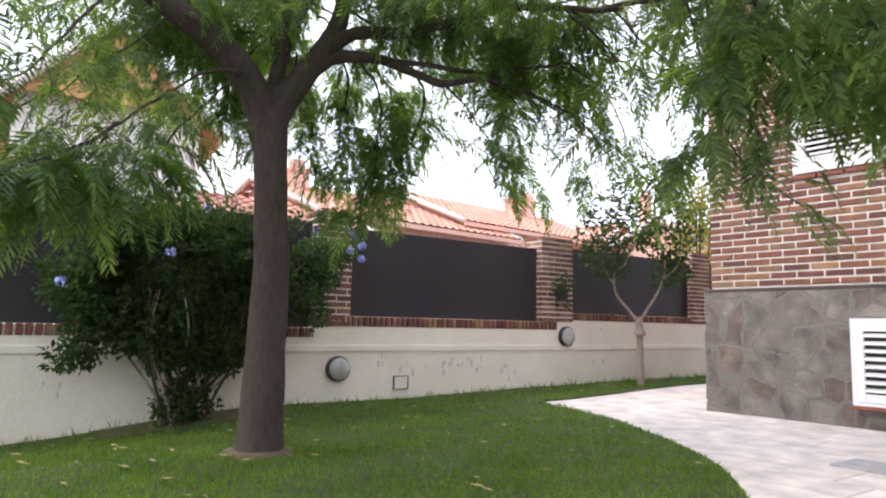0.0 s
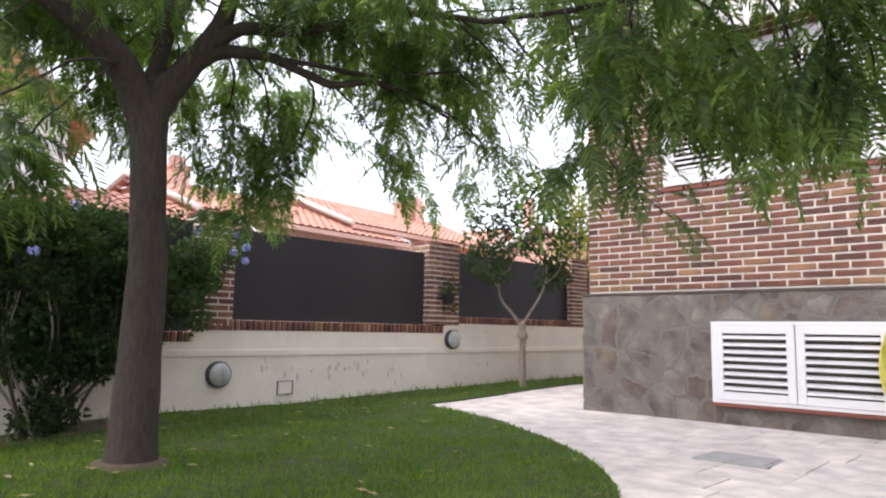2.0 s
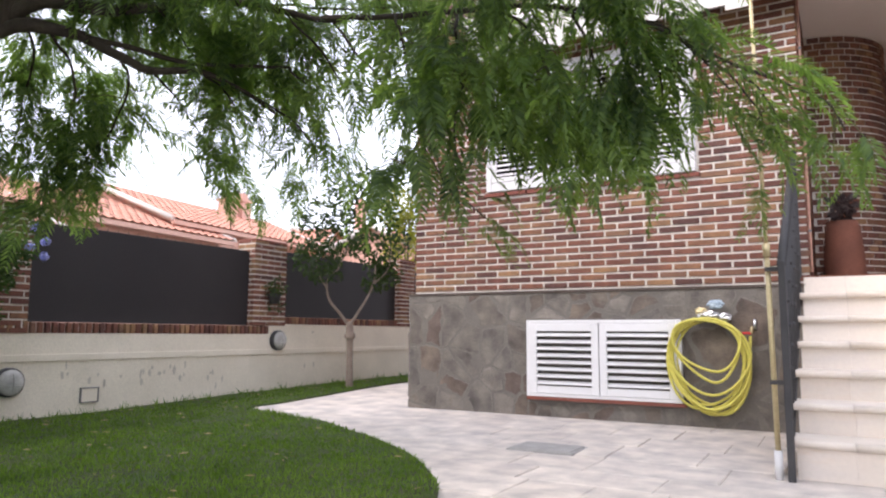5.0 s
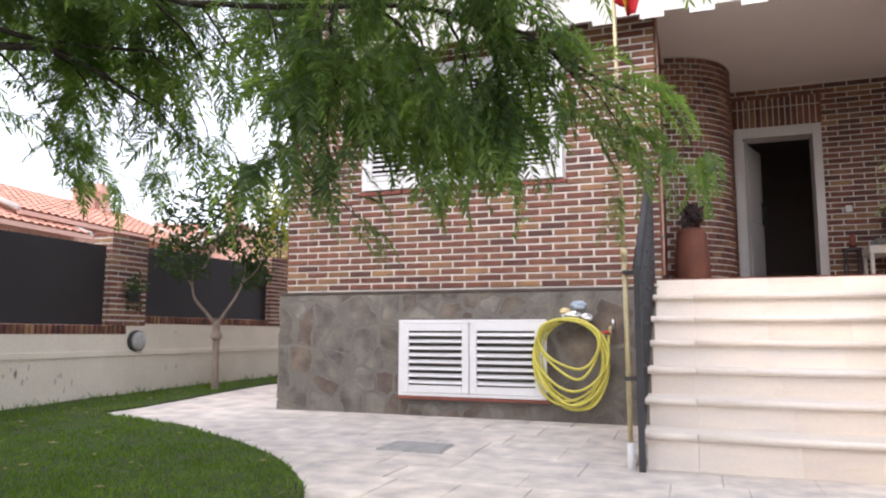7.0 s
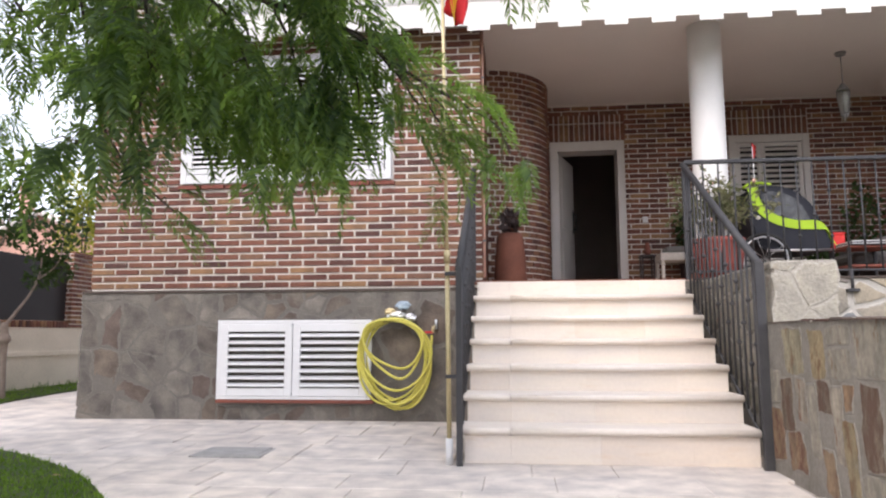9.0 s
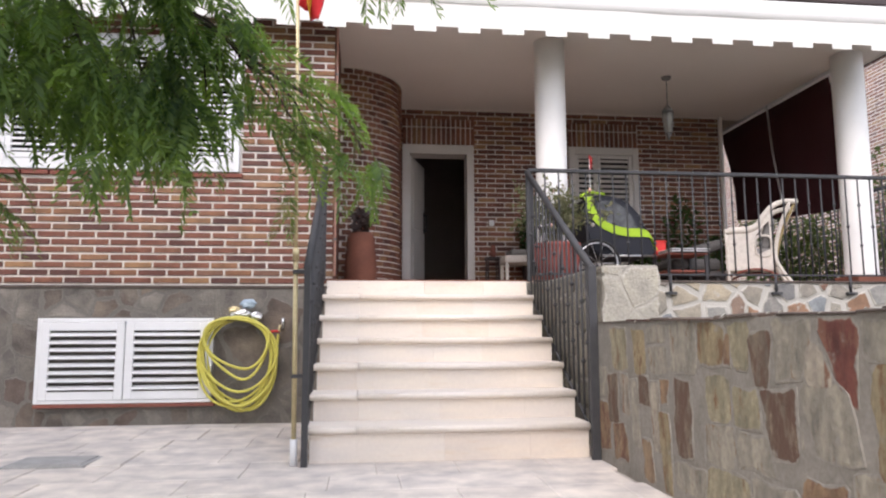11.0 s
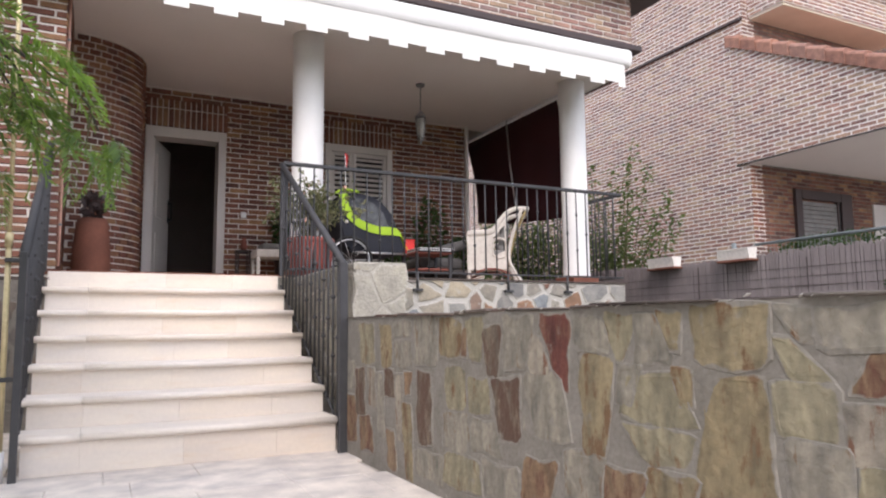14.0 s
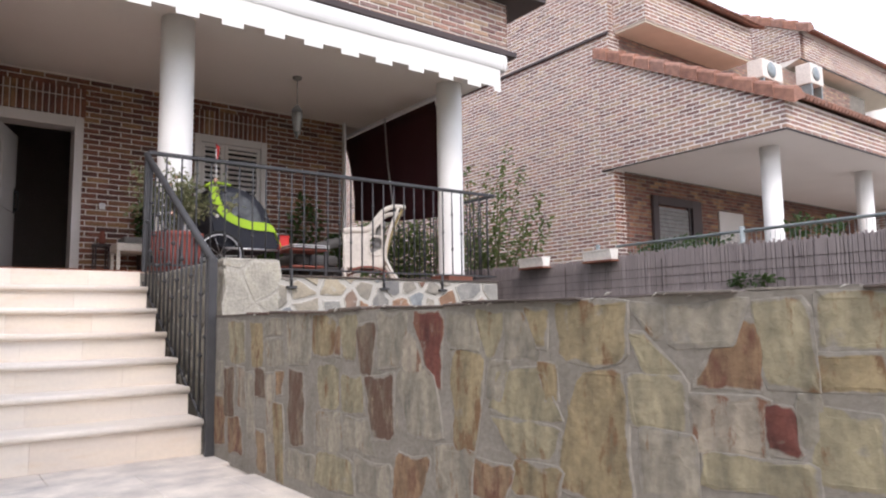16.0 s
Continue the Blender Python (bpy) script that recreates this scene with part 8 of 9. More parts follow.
# ---- houses beyond the garden wall ----
def far_house(x, y, yaw, w, d, eave, ridge, wall_mat, label, chimneys=(), windows=0, ov=0.35, gable=None):
    """A pitched-roof house: ridge along its own x."""
    h = thing("row_house", (x, y, 0), label, "house", "houses beyond the wall")
    R = Matrix.Translation((x, y, 0)) @ Euler((0, 0, radians(yaw))).to_matrix().to_4x4()
    bm = boxed(-w / 2, w / 2, -d / 2, d / 2, 0, eave)
    a = [bm.verts.new(p) for p in ((-w / 2, -d / 2, eave), (-w / 2, d / 2, eave), (-w / 2, 0, ridge - 0.1))]
    b = [bm.verts.new(p) for p in ((w / 2, -d / 2, eave), (w / 2, d / 2, eave), (w / 2, 0, ridge - 0.1))]
    bm.faces.new(a)
    bm.faces.new(b)
    bm.transform(R)
    part("wall", bm, wall_mat, h)
    if gable:
        for sgn in (-1, 1):
            bm = bmesh.new()
            xs = sgn * (w / 2 + ov * 0.6)
            bm.faces.new([bm.verts.new(R @ Vector(p)) for p in ((xs, -d / 2 - ov * 0.5, eave), (xs, d / 2 + ov * 0.5, eave), (xs, 0, ridge - 0.05))])
            part("gable_board", bm, gable, h, "ochre boarded gable").modifiers.new("thick", 'SOLIDIFY').thickness = 0.08
    for sgn in (-1, 1):
        s = Soup()
        rows = 9
        cols = max(8, int(w / 0.3))
        drop = (ridge - eave) / (d / 2)
        ysl = [(d / 2 + ov) * k / rows for k in range(rows + 1)]
        for k in range(rows):
            for c in range(cols):
                x0, x1 = -w / 2 - ov + (w + 2 * ov) * c / cols, -w / 2 - ov + (w + 2 * ov) * (c + 1) / cols
                ya, yb = ysl[k], ysl[k + 1] + 0.03
                za, zb = ridge - ya * drop, ridge - yb * drop
                xm_ = (x0 + x1) / 2
                vs = [(x0, sgn * ya, za), (xm_, sgn * ya, za + 0.06), (x1, sgn * ya, za), (x1, sgn * yb, zb + 0.03), (xm_, sgn * yb, zb + 0.09), (x0, sgn * yb, zb + 0.03)]
                s.add([tuple(R @ Vector(v)) for v in vs], [(0, 1, 4, 5), (1, 2, 3, 4)])
        s.part("roof", M["far_roof"], h, "orange clay tile roof", "")
        bm = boxed(-w / 2 - ov, w / 2 + ov, sgn * (d / 2 + ov) - 0.05, sgn * (d / 2 + ov) + 0.05, eave - 0.35 * drop - 0.16, eave - 0.35 * drop - 0.02)
        bm.transform(R)
        part("eaves_board", bm, M["far_wall"], h, "salmon eaves board")
    for sgn in (-1, 1):
        bm = bmesh.new()
        for s2 in (-1, 1):
            ln = math.hypot(d / 2 + ov, (ridge - eave) * (1 + 2 * ov / d))
            p, q = Vector((sgn * (w / 2 + ov), 0, ridge)), Vector((sgn * (w / 2 + ov), s2 * (d / 2 + ov), ridge - (d / 2 + ov) * (ridge - eave) / (d / 2)))
            tube(bm, [p, q], 0.10, 4)
        bm.transform(R)
        part("verge", bm, M["far_white"], h, "pale verge board")
    for cx, cz in chimneys:
        bm = boxed(cx - 0.3, cx + 0.3, -0.75, -0.2, eave, cz)
        box(bm, cx - 0.36, cx + 0.36, -0.81, -0.14, cz, cz + 0.12)
        box(bm, cx - 0.2, cx + 0.2, -0.65, -0.3, cz + 0.12, cz + 0.4)
        bm.transform(R)
        part("chimney", bm, M["far_wall"], h, "salmon chimney stack")
    for k in range(windows):
        wx = -w / 2 + w * (k + 0.5) / windows
        bm = boxed(wx - 0.5, wx + 0.5, -d / 2 - 0.06, -d / 2 - 0.01, eave - 1.9, eave - 0.7, 0.02)
        bm.transform(R)
        win = part("window", bm, M["white"], h)
        bm = boxed(wx - 0.42, wx + 0.42, -d / 2 - 0.075, -d / 2 - 0.065, eave - 1.82, eave - 0.78)
        bm.transform(R)
        part("pane", bm, M["glass"], win)
    return h


def polar(az, dist):
    a = radians(az)
    return math.sin(a) * dist, math.cos(a) * dist


x, y = polar(-60.0, 25)
far_house(x, y, 97, 8, 7, 4.1, 5.4, M["far_wall"], "salmon rendered house with an orange tile roof", ((-3.0, 5.7),), 3)
x, y = polar(-58.2, 28.5)
far_house(x, y, 150, 5, 1.9, 4.85, 5.65, M["far_wall"], "salmon house gable with white verge boards", (), 1, 0.25)
x, y = polar(-50.2, 30)
far_house(x, y, 97, 9, 7, 4.6, 6.0, M["far_wall"], "salmon rendered house with an orange tile roof", ((2.6, 6.5), (1.7, 6.4)), 3)
x, y = polar(-43.0, 38)
far_house(x, y, 8, 6, 3.4, 5.0, 6.2, M["far_wall"], "salmon house gable with white verge boards", (), 1)
x, y = polar(-39.0, 44)
far_house(x, y, 97, 8, 6, 5.2, 6.8, M["far_wall"], "salmon rendered house with an orange tile roof", ((2.4, 9.2),), 3)
x, y = polar(-33.0, 30)
far_house(x, y, 97, 6, 5, 3.8, 5.0, M["far_wall"], "low salmon house with an orange tile roof", (), 3)
x, y = polar(-79.6, 20.5)
far_house(x, y, 172, 6, 3.9, 5.7, 7.6, M["far_white"], "cream house with an ochre gable and orange tile roof", ((1.0, 7.4),), 2, 0.5, M["ochre"])
x, y = polar(-88.5, 21)
far_house(x, y, 92, 5, 6, 4.4, 5.6, M["far_wall"], "salmon rendered house with an orange tile roof", (), 2)
x, y = polar(-70, 20)
far_house(x, y, 92, 5, 6, 3.2, 4.3, M["far_wall"], "low salmon house with an orange tile roof", (), 2)
# floodlight mast on the horizon
mx, my = polar(-46.6, 150)
mast = thing("floodlight_mast", (mx, my, 0), "distant floodlight rack on a tall mast", "floodlight")
R = Matrix.Translation((mx, my, 0)) @ Euler((0, 0, radians(46))).to_matrix().to_4x4()
bm = tube(bmesh.new(), [(0, 0, 0), (0, 0, 28)], 0.25, 8)
bm.transform(R)
part("mast", bm, M["galv"], mast)
for r_ in range(2):
    for c_ in range(5):
        bm = boxed(-2.2 + c_ * 1.0, -1.7 + c_ * 1.0, -0.2, 0.2, 28.4 + r_ * 1.2, 29.0 + r_ * 1.2, 0.05)
        bm.transform(R)
        part("floodlight", bm, M["galv"], mast)

hedge = thing("garden_shrub", (-8.1, 12.4, 0.0), "tall yellowish green shrub behind the garden wall", "shrub")
s, rnd = Soup(), random.Random(331)
for k in range(9):
    a = rnd.uniform(0, 6.28)
    part("stem", tube(bmesh.new(), spline([(-8.1 + 0.1 * math.cos(a), 12.4 + 0.1 * math.sin(a), 0), (-8.1 + 0.2 * math.cos(a), 12.4 + 0.2 * math.sin(a), 1.6), (-8.1 + 0.4 * math.cos(a), 12.4 + 0.4 * math.sin(a), 3.2)], 4), list(np.linspace(0.03, 0.01, 9)), 6), M["bark"], hedge)
for c, rr, n in (((-8.1, 12.4, 2.6), (0.5, 0.5, 0.8), 1300), ((-8.2, 12.2, 3.5), (0.38, 0.38, 0.5), 700), ((-8.0, 12.7, 3.2), (0.4, 0.4, 0.5), 600)):
    leaf_cloud(s, rnd, c, rr, n, 0.10)
s.part("foliage", M["yellow_leaf"], hedge, "yellowish leaves")


# ---- things on the porch ----
urn = thing("tall_urn", (-0.02, 7.45, ZF), "tall rusty brown clay urn holding a dark plant by the bay", "urn")
part("body", lathe(bmesh.new(), (-0.02, 7.45, ZF), [(0.165, 0), (0.175, 0.03), (0.165, 0.3), (0.145, 0.5), (0.128, 0.57), (0.12, 0.565), (0.10, 0.53)], 28), M["terracotta"], urn)
s, rnd = Soup(), random.Random(401)
leaf_cloud(s, rnd, (-0.02, 7.45, 2.0), (0.09, 0.09, 0.14), 140, 0.09, 0.2)
s.part("plant", M["gutter"], urn, "dark wilted leaves", "")

pot = thing("flower_pot", (1.90, 6.68, ZF), "large ribbed red plastic pot with a flowering shrub behind the railing", "plant pot")
prof = [(0.17, 0.0), (0.20, 0.18), (0.225, 0.33), (0.235, 0.34), (0.235, 0.375), (0.215, 0.375), (0.20, 0.33)]
part("pot", lathe(bmesh.new(), (1.90, 6.68, ZF), prof, 28), M["red_glaze"], pot)
for k in range(18):
    a = 2 * math.pi * k / 18
    part("rib", tube(bmesh.new(), [(1.90 + 0.178 * math.cos(a), 6.68 + 0.178 * math.sin(a), ZF + 0.02), (1.90 + 0.224 * math.cos(a), 6.68 + 0.224 * math.sin(a), ZF + 0.32)], 0.008, 5), M["red_glaze"], pot)
s = Soup()
for k in range(24):
    a, rr = rnd.uniform(0, 6.28), rnd.uniform(0.1, 0.52)
    e = (1.95 + rr * math.cos(a), 6.68 + 0.5 * rr * math.sin(a), rnd.uniform(1.85, 2.38))
    sp = spline([(1.90, 6.68, 1.6), ((1.90 + e[0]) / 2, (6.68 + e[1]) / 2, 1.95), e], 4)
    part("stem", tube(bmesh.new(), sp, list(np.linspace(0.008, 0.003, len(sp))), 5), M["twig"], pot)
    for p in sp[3:]:
        leaf_cloud(s, rnd, tuple(p), (0.08, 0.08, 0.08), 9, 0.06, 0.2)
s.part("foliage", M["dusty_leaf"], pot)
for k in range(12):
    p = Vector((1.95 + rnd.uniform(-0.3, 0.35), 6.66 + rnd.uniform(-0.15, 0.1), rnd.uniform(1.85, 2.3)))
    bm = bmesh.new()
    bmesh.ops.create_icosphere(bm, subdivisions=1, radius=0.022, matrix=Matrix.Translation(p))
    part("blossom", bm, M["far_wall"] if k % 2 else M["far_white"], pot)

# bicycle trailer
TRY = 7.35
trailer = thing("bicycle_trailer", (2.8, TRY + 0.3, ZF), "navy and lime green covered child bicycle trailer parked on the porch", "trailer")


def side_sheet(name, pts, y0, y1, material, label="", bevel=0.02):
    bm = bmesh.new()
    a = [bm.verts.new((x, y0, z)) for x, z in pts]
    b = [bm.verts.new((x, y1, z)) for x, z in pts]
    bm.faces.new(a)
    bm.faces.new(b[::-1])
    for i in range(len(pts)):
        bm.faces.new((a[(i + 1) % len(pts)], a[i], b[i], b[(i + 1) % len(pts)]))
    bmesh.ops.recalc_face_normals(bm, faces=bm.faces)
    if bevel:
        bmesh.ops.bevel(bm, geom=bm.edges[:], offset=bevel, segments=2, affect='EDGES')
    return part(name, bm, material, trailer, label)


hood = [(p.x, p.z) for p in spline([(2.40, 0, 2.28), (2.52, 0, 2.33), (2.75, 0, 2.32), (2.92, 0, 2.24), (3.05, 0, 2.10), (3.12, 0, 1.92), (3.20, 0, 1.74)], 4)]
side_sheet("body", hood + [(3.18, 1.66), (2.62, 1.64), (2.48, 1.72), (2.42, 1.95)], TRY, TRY + 0.62, M["navy"], "navy fabric body")
win_ = [(p.x, p.z) for p in spline([(2.52, 0, 2.22), (2.62, 0, 2.27), (2.78, 0, 2.24), (2.92, 0, 2.13), (3.0, 0, 1.96)], 4)] + [(2.85, 1.96), (2.66, 2.03)]
side_sheet("side_window", win_, TRY - 0.006, TRY + 0.004, M["clear"], "clear plastic side window", 0)
lo = [(p.x, p.z) for p in spline([(2.40, 0, 2.30), (2.46, 0, 2.10), (2.62, 0, 1.95), (2.85, 0, 1.88), (3.10, 0, 1.87), (3.16, 0, 1.84), (3.24, 0, 1.69)], 4)]
hi = [(p.x, p.z) for p in spline([(2.50, 0, 2.32), (2.53, 0, 2.16), (2.66, 0, 2.03), (2.86, 0, 1.97), (3.06, 0, 1.96), (3.14, 0, 1.90), (3.20, 0, 1.74)], 4)]
bm = bmesh.new()
for y in (TRY - 0.012,):
    va, vb = [bm.verts.new((x, y, z)) for x, z in lo], [bm.verts.new((x, y, z)) for x, z in hi]
    wa, wb = [bm.verts.new((x, y + 0.64, z)) for x, z in lo], [bm.verts.new((x, y + 0.64, z)) for x, z in hi]
    for i in range(len(lo) - 1):
        bm.faces.new((va[i], va[i + 1], vb[i + 1], vb[i]))
        bm.faces.new((vb[i], vb[i + 1], wb[i + 1], wb[i]))
part("trim_band", bm, M["lime"], trailer, "lime green fabric band")
part("handle_grip", tube(bmesh.new(), spline([(2.36, TRY, 2.31), (2.46, TRY, 2.36), (2.64, TRY, 2.345)], 4), 0.015, 8), M["lime"], trailer, "lime green handle")
part("floor_tube", tube(bmesh.new(), [(2.58, TRY - 0.03, 1.66), (3.2, TRY - 0.03, 1.66)], 0.012, 8), M["chrome"], trailer, "silver floor tube")
for yy in (TRY - 0.06, TRY + 0.66):
    bm = bmesh.new()
    tube(bm, [(2.52 + 0.245 * math.cos(a), yy, 1.575 + 0.245 * math.sin(a)) for a in np.linspace(0, 2 * math.pi, 33)], 0.017, 8, False)
    wheel = part("wheel", bm, M["rubber"], trailer, "black spoked wheel")
    bm = bmesh.new()
    tube(bm, [(2.52 + 0.22 * math.cos(a), yy, 1.575 + 0.22 * math.sin(a)) for a in np.linspace(0, 2 * math.pi, 33)], 0.009, 6, False)
    part("rim", bm, M["chrome"], wheel)
    for k in range(10):
        a = 2 * math.pi * k / 10
        part("spoke", tube(bmesh.new(), [(2.52, yy, 1.575), (2.52 + 0.22 * math.cos(a), yy, 1.575 + 0.22 * math.sin(a))], 0.003, 4), M["chrome"], wheel)
bm = tube(bmesh.new(), [(2.50, TRY + 0.05, 2.2), (2.49, TRY + 0.05, 2.75)], 0.006, 6)
part("flag_rod", bm, M["white"], trailer)
bm = bmesh.new()
vs = [bm.verts.new(p) for p in ((2.485, TRY + 0.05, 2.80), (2.525, TRY + 0.04, 2.76), (2.515, TRY + 0.06, 2.62), (2.49, TRY + 0.05, 2.55))]
bm.faces.new(vs)
part("pennant", bm, M["red"], trailer, "small red safety pennant").modifiers.new("thick", 'SOLIDIFY').thickness = 0.004

# wicker armchair, its side to the garden
chair = thing("wicker_armchair", (4.28, 7.08, ZF), "white wicker armchair with rolled arms and a high curved back", "armchair")
CY0, CY1 = 7.08, 7.64
arm_line = [(p.x, p.z) for p in spline([(3.86, 0, 1.93), (4.00, 0, 1.945), (4.14, 0, 1.945), (4.24, 0, 1.985), (4.32, 0, 2.085), (4.42, 0, 2.18), (4.54, 0, 2.225), (4.68, 0, 2.225)], 5)]
hole = [(4.305 + 0.095 * math.copysign(abs(math.cos(t)) ** 0.7, math.cos(t)), 1.755 + 0.115 * math.copysign(abs(math.sin(t)) ** 0.7, math.sin(t))) for t in np.linspace(0, 2 * math.pi, 25)[:-1]]
for yy in (CY0, CY1):
    # side panel: strips from the arm's line down to the apron, left open at the hand hole
    bm = bmesh.new()
    for (xa, za), (xb, zb) in zip(arm_line[:25], arm_line[1:26]):
        for lo_, hi_ in ((0.0, 0.34), (0.34, 0.82), (0.82, 1.0)):
            foot = 1.50
            q = [(xa, foot + (za - foot) * lo_), (xb, foot + (zb - foot) * lo_), (xb, foot + (zb - foot) * hi_), (xa, foot + (za - foot) * hi_)]
            xm_, zm_ = (xa + xb) / 2, sum(p[1] for p in q) / 4
            if 4.22 < xm_ < 4.39 and 1.64 < zm_ < 1.87:
                continue
            fa = [bm.verts.new((x, yy, z)) for x, z in q]
            bm.faces.new(fa)
    bmesh.ops.remove_doubles(bm, verts=bm.verts[:], dist=0.001)
    panel = part("side_panel", bm, M["wicker"], chair)
    panel.modifiers.new("thick", 'SOLIDIFY').thickness = 0.025
    part("arm_roll", tube(bmesh.new(), [(x, yy + 0.012, z) for x, z in arm_line], [0.038] * 14 + list(np.linspace(0.038, 0.026, len(arm_line) - 14)), 10), M["wicker"], chair)
    part("hand_hole_rim", tube(bmesh.new(), [(x, yy - 0.004, z) for x, z in hole + hole[:1]], 0.013, 7, False), M["wicker"], chair)
    part("front_post", tube(bmesh.new(), spline([(3.88, yy + 0.01, ZF), (3.885, yy + 0.01, 1.6), (3.87, yy + 0.01, 1.93)], 4), 0.022, 8), M["wicker"], chair)
    part("back_leg", tube(bmesh.new(), spline([(4.62, yy + 0.01, ZF), (4.50, yy + 0.01, 1.48), (4.43, yy + 0.01, 1.66), (4.50, yy + 0.01, 1.95), (4.62, yy + 0.01, 2.22)], 5), 0.022, 8), M["wicker"], chair)
    part("apron", tube(bmesh.new(), spline([(3.90, yy, 1.44), (4.10, yy, 1.50), (4.28, yy, 1.50), (4.47, yy, 1.43)], 5), 0.013, 6), M["sill"], chair, "reddish bent cane brace")
for k in range(9):
    y = CY0 + 0.03 + (CY1 - CY0 - 0.04) * k / 8
    part("back_slat", tube(bmesh.new(), spline([(4.44, y, 1.62), (4.52, y, 1.9), (4.67, y, 2.2)], 4), 0.016, 6), M["straw"] if k in (0, 1) else M["wicker"], chair)
part("top_roll", tube(bmesh.new(), [(4.69, CY0 - 0.01, 2.222), (4.70, (CY0 + CY1) / 2, 2.25), (4.69, CY1 + 0.03, 2.222)], 0.03, 8), M["wicker"], chair)
part("seat", boxed(3.90, 4.46, CY0 + 0.03, CY1 - 0.005, 1.56, 1.64, 0.02), M["wicker"], chair)
part("seat_cushion", boxed(3.92, 4.44, CY0 + 0.04, CY1 - 0.015, 1.642, 1.74, 0.035), M["cushion"], chair, "grey seat cushion")
part("back_cushion", boxed(4.30, 4.42, CY0 + 0.05, CY1 - 0.02, 1.72, 2.08, 0.04, Euler((0, radians(12), 0)).to_matrix().to_4x4()), M["cushion"], chair, "grey back cushion")

chair.matrix_basis = Matrix.Translation((4.30, 7.12, ZF)) @ Euler((0, 0, radians(-30))).to_matrix().to_4x4() @ Matrix.Diagonal((0.87, 1.0, 1.0, 1.0))

# dark lounge seat with grey cushions
lounge = thing("lounge_seat", (3.75, 7.7, ZF), "low reclining lounge seat with charcoal grey cushions", "seat")
part("base", boxed(3.45, 4.05, 7.5, 8.1, 1.45, 1.52, 0.02), M["dark_grey"], lounge)
for x, y in ((3.50, 7.55), (4.0, 7.55), (3.50, 8.05), (4.0, 8.05)):
    part("leg", boxed(x - 0.02, x + 0.02, y - 0.02, y + 0.02, ZF, 1.45, 0.004), M["iron"], lounge)
part("seat_cushion", boxed(3.46, 4.04, 7.5, 8.1, 1.525, 1.66, 0.045), M["dark_cushion"], lounge)
part("back_cushion", boxed(3.55, 4.10, 7.5, 8.1, 1.70, 1.82, 0.05, Euler((0, radians(-16), 0)).to_matrix().to_4x4()), M["dark_cushion"], lounge)
# slatted low table with striped cloth and red box
table = thing("low_table", (3.5, 7.25, ZF), "low wooden slatted table on small black castors", "table")
for k in range(5):
    part("slat", boxed(3.22, 3.68, 7.1 + k * 0.085, 7.17 + k * 0.085, 1.655, 1.675, 0.004), M["sill"], table)
part("shelf", boxed(3.24, 3.66, 7.12, 7.5, 1.47, 1.49, 0.004), M["sill"], table)
for x, y in ((3.24, 7.12), (3.66, 7.12), (3.24, 7.5), (3.66, 7.5)):
    part("leg", boxed(x - 0.015, x + 0.015, y - 0.015, y + 0.015, ZF + 0.05, 1.655, 0.003), M["iron"], table)
    part("castor", tube(bmesh.new(), [(x, y - 0.012, ZF + 0.03), (x, y + 0.012, ZF + 0.03)], 0.03, 12), M["rubber"], table)
cloth = thing("striped_cloth", (3.45, 7.25, 1.68), "folded navy and white striped cloth on the low table", "cloth")
for k in range(4):
    part("fold", boxed(3.26, 3.69, 7.08, 7.44, 1.677 + k * 0.011, 1.686 + k * 0.011, 0.003), M["white"] if k % 2 else M["navy"], cloth)
rb = thing("red_bin", (3.30, 7.48, 1.676), "small bright red plastic box on the low table", "box")
part("box", boxed(3.235, 3.365, 7.446, 7.512, 1.676, 1.83, 0.010), M["red"], rb)
part("lid", boxed(3.228, 3.372, 7.442, 7.516, 1.83, 1.85, 0.006), M["red"], rb)
# plants along the back wall
for x, y, h, r in ((4.28, 8.95, 2.72, 0.24), (3.72, 8.85, 2.05, 0.22), (4.62, 8.8, 2.12, 0.24)):
    pl = thing("potted_plant", (x, y, ZF), "dark leafy pot plant against the porch wall", "plant", "plants on the porch")
    part("pot", lathe(bmesh.new(), (x, y, ZF), [(0.10, 0), (0.14, 0.22), (0.15, 0.24), (0.13, 0.24)], 18), M["iron"], pl)
    part("stem", tube(bmesh.new(), [(x, y, ZF + 0.2), (x + 0.02, y, (ZF + h) / 2), (x, y, h - 0.1)], [0.014, 0.01, 0.006], 6), M["twig"], pl)
    s = Soup()
    leaf_cloud(s, rnd, (x, y, (ZF + 0.25 + h) / 2), (r, r, (h - ZF - 0.25) / 2), 420, 0.085, 0.25)
    s.part("foliage", M["bush_leaf"], pl)
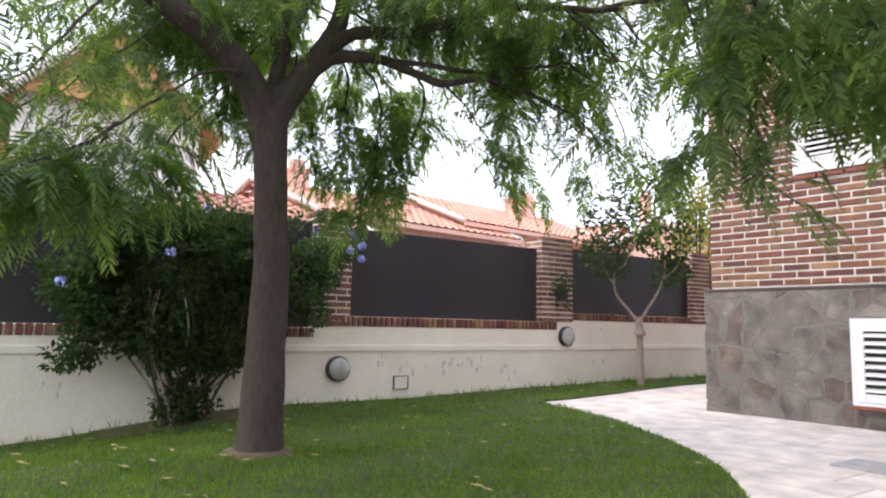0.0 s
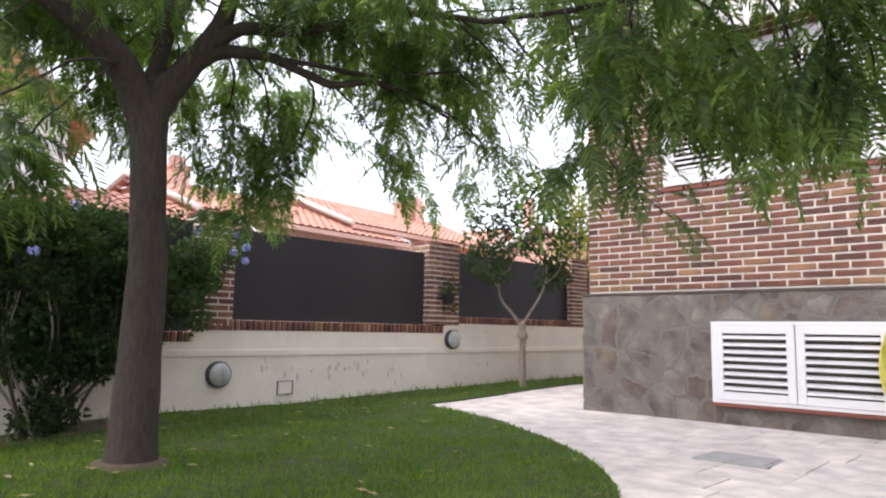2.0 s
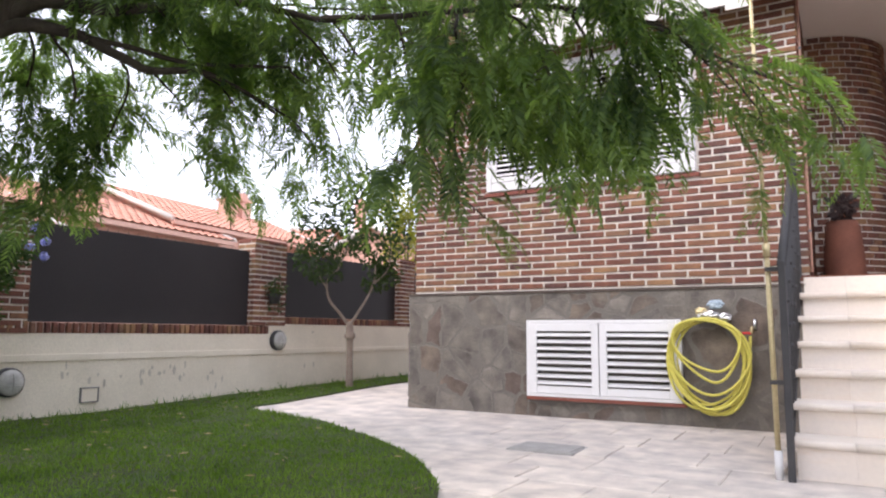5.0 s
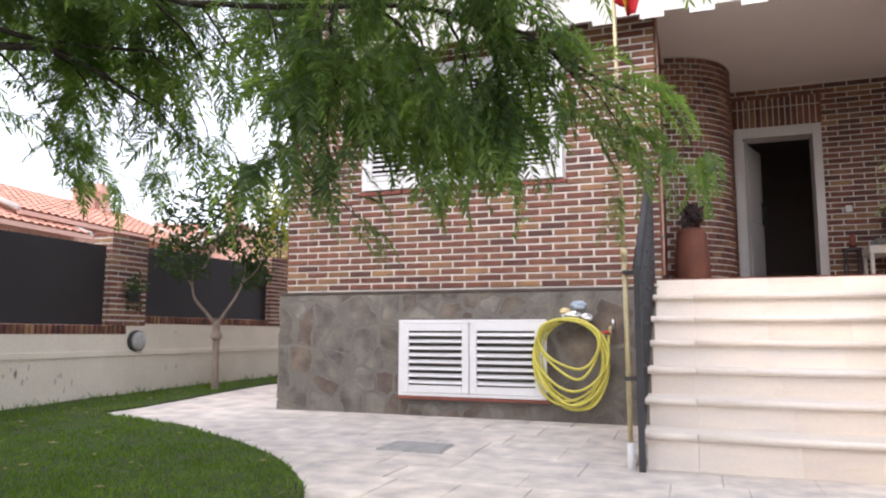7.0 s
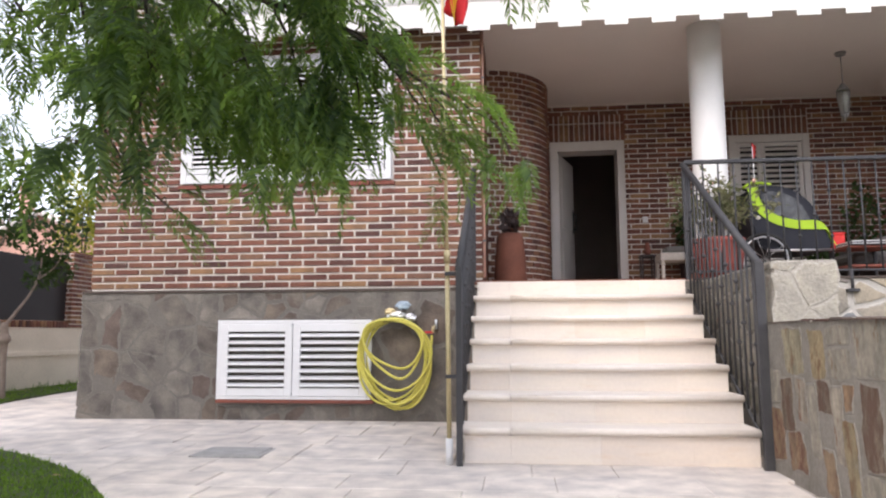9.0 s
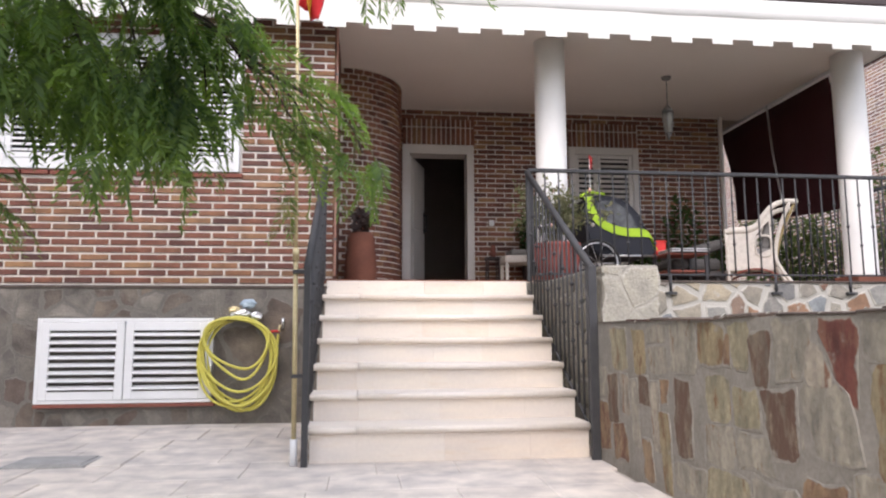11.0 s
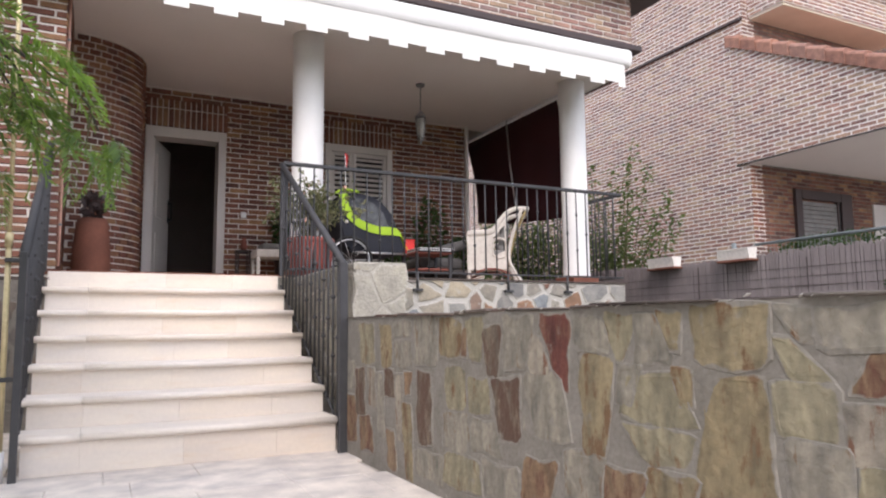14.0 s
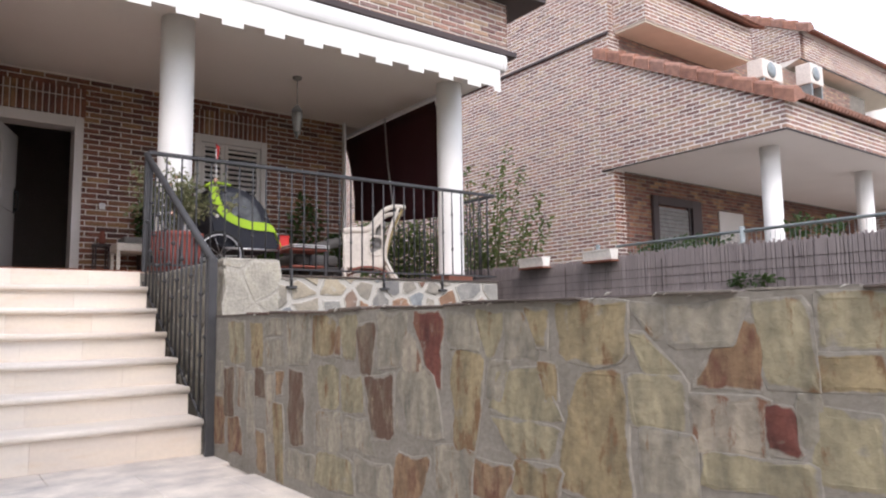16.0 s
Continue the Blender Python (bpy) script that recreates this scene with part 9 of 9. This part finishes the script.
# bench and small stand beside the door
bench = thing("porch_bench", (2.0, 8.9, ZF), "small white upholstered bench by the front door", "bench")
part("seat", boxed(1.80, 2.35, 8.75, 9.15, 1.72, 1.82, 0.02), M["far_white"], bench)
part("cushion", boxed(1.88, 2.3, 8.78, 9.12, 1.82, 1.90, 0.03), M["cushion"], bench)
for x in (1.83, 2.32):
    for y in (8.78, 9.12):
        part("leg", boxed(x - 0.02, x + 0.02, y - 0.02, y + 0.02, ZF, 1.72, 0.004), M["far_white"], bench)
stand = thing("plant_stand", (1.72, 9.15, ZF), "dark wooden stand holding small ornaments by the bench", "stand")
part("top", boxed(1.62, 1.80, 9.05, 9.25, 1.80, 1.83, 0.005), M["gutter"], stand)
for x in (1.64, 1.78):
    for y in (9.07, 9.23):
        part("leg", boxed(x - 0.01, x + 0.01, y - 0.01, y + 0.01, ZF, 1.80), M["gutter"], stand)
orn = thing("ornament", (1.72, 9.15, 1.83), "small reddish clay ornament on the wooden stand", "ornament")
part("body", lathe(bmesh.new(), (1.72, 9.15, 1.83), [(0.03, 0), (0.05, 0.05), (0.02, 0.12), (0.03, 0.16)], 14), M["sill"], orn)
fern = thing("potted_fern", (2.25, 9.0, 1.3), "olive leafed pot plant behind the bench", "plant", "plants on the porch")
part("pot", lathe(bmesh.new(), (2.25, 9.25, ZF), [(0.09, 0), (0.12, 0.5), (0.13, 0.52), (0.11, 0.52)], 18), M["gutter"], fern)
s = Soup()
leaf_cloud(s, rnd, (2.22, 9.2, 2.15), (0.16, 0.12, 0.28), 260, 0.08, 0.2)
s.part("foliage", M["bush_leaf"], fern)
# hanging basket on the garden wall pillar
basket = thing("hanging_pot", (-6.68, 6.95, 1.4), "small pot with trailing plant hung on the brick pillar", "plant pot")
part("pot", lathe(bmesh.new(), (-6.64, 6.98, 1.22), [(0.06, 0), (0.09, 0.12), (0.095, 0.13), (0.08, 0.13)], 16), M["iron"], basket)
part("hook", tube(bmesh.new(), [(-6.73, 6.98, 1.5), (-6.64, 6.98, 1.52), (-6.64, 6.98, 1.34)], 0.006, 5), M["iron"], basket)
s = Soup()
leaf_cloud(s, rnd, (-6.62, 7.0, 1.42), (0.12, 0.16, 0.14), 160, 0.06, 0.2)
leaf_cloud(s, rnd, (-6.62, 7.0, 1.2), (0.10, 0.12, 0.10), 60, 0.05, 0.2)
s.part("foliage", M["citrus_leaf"], basket)
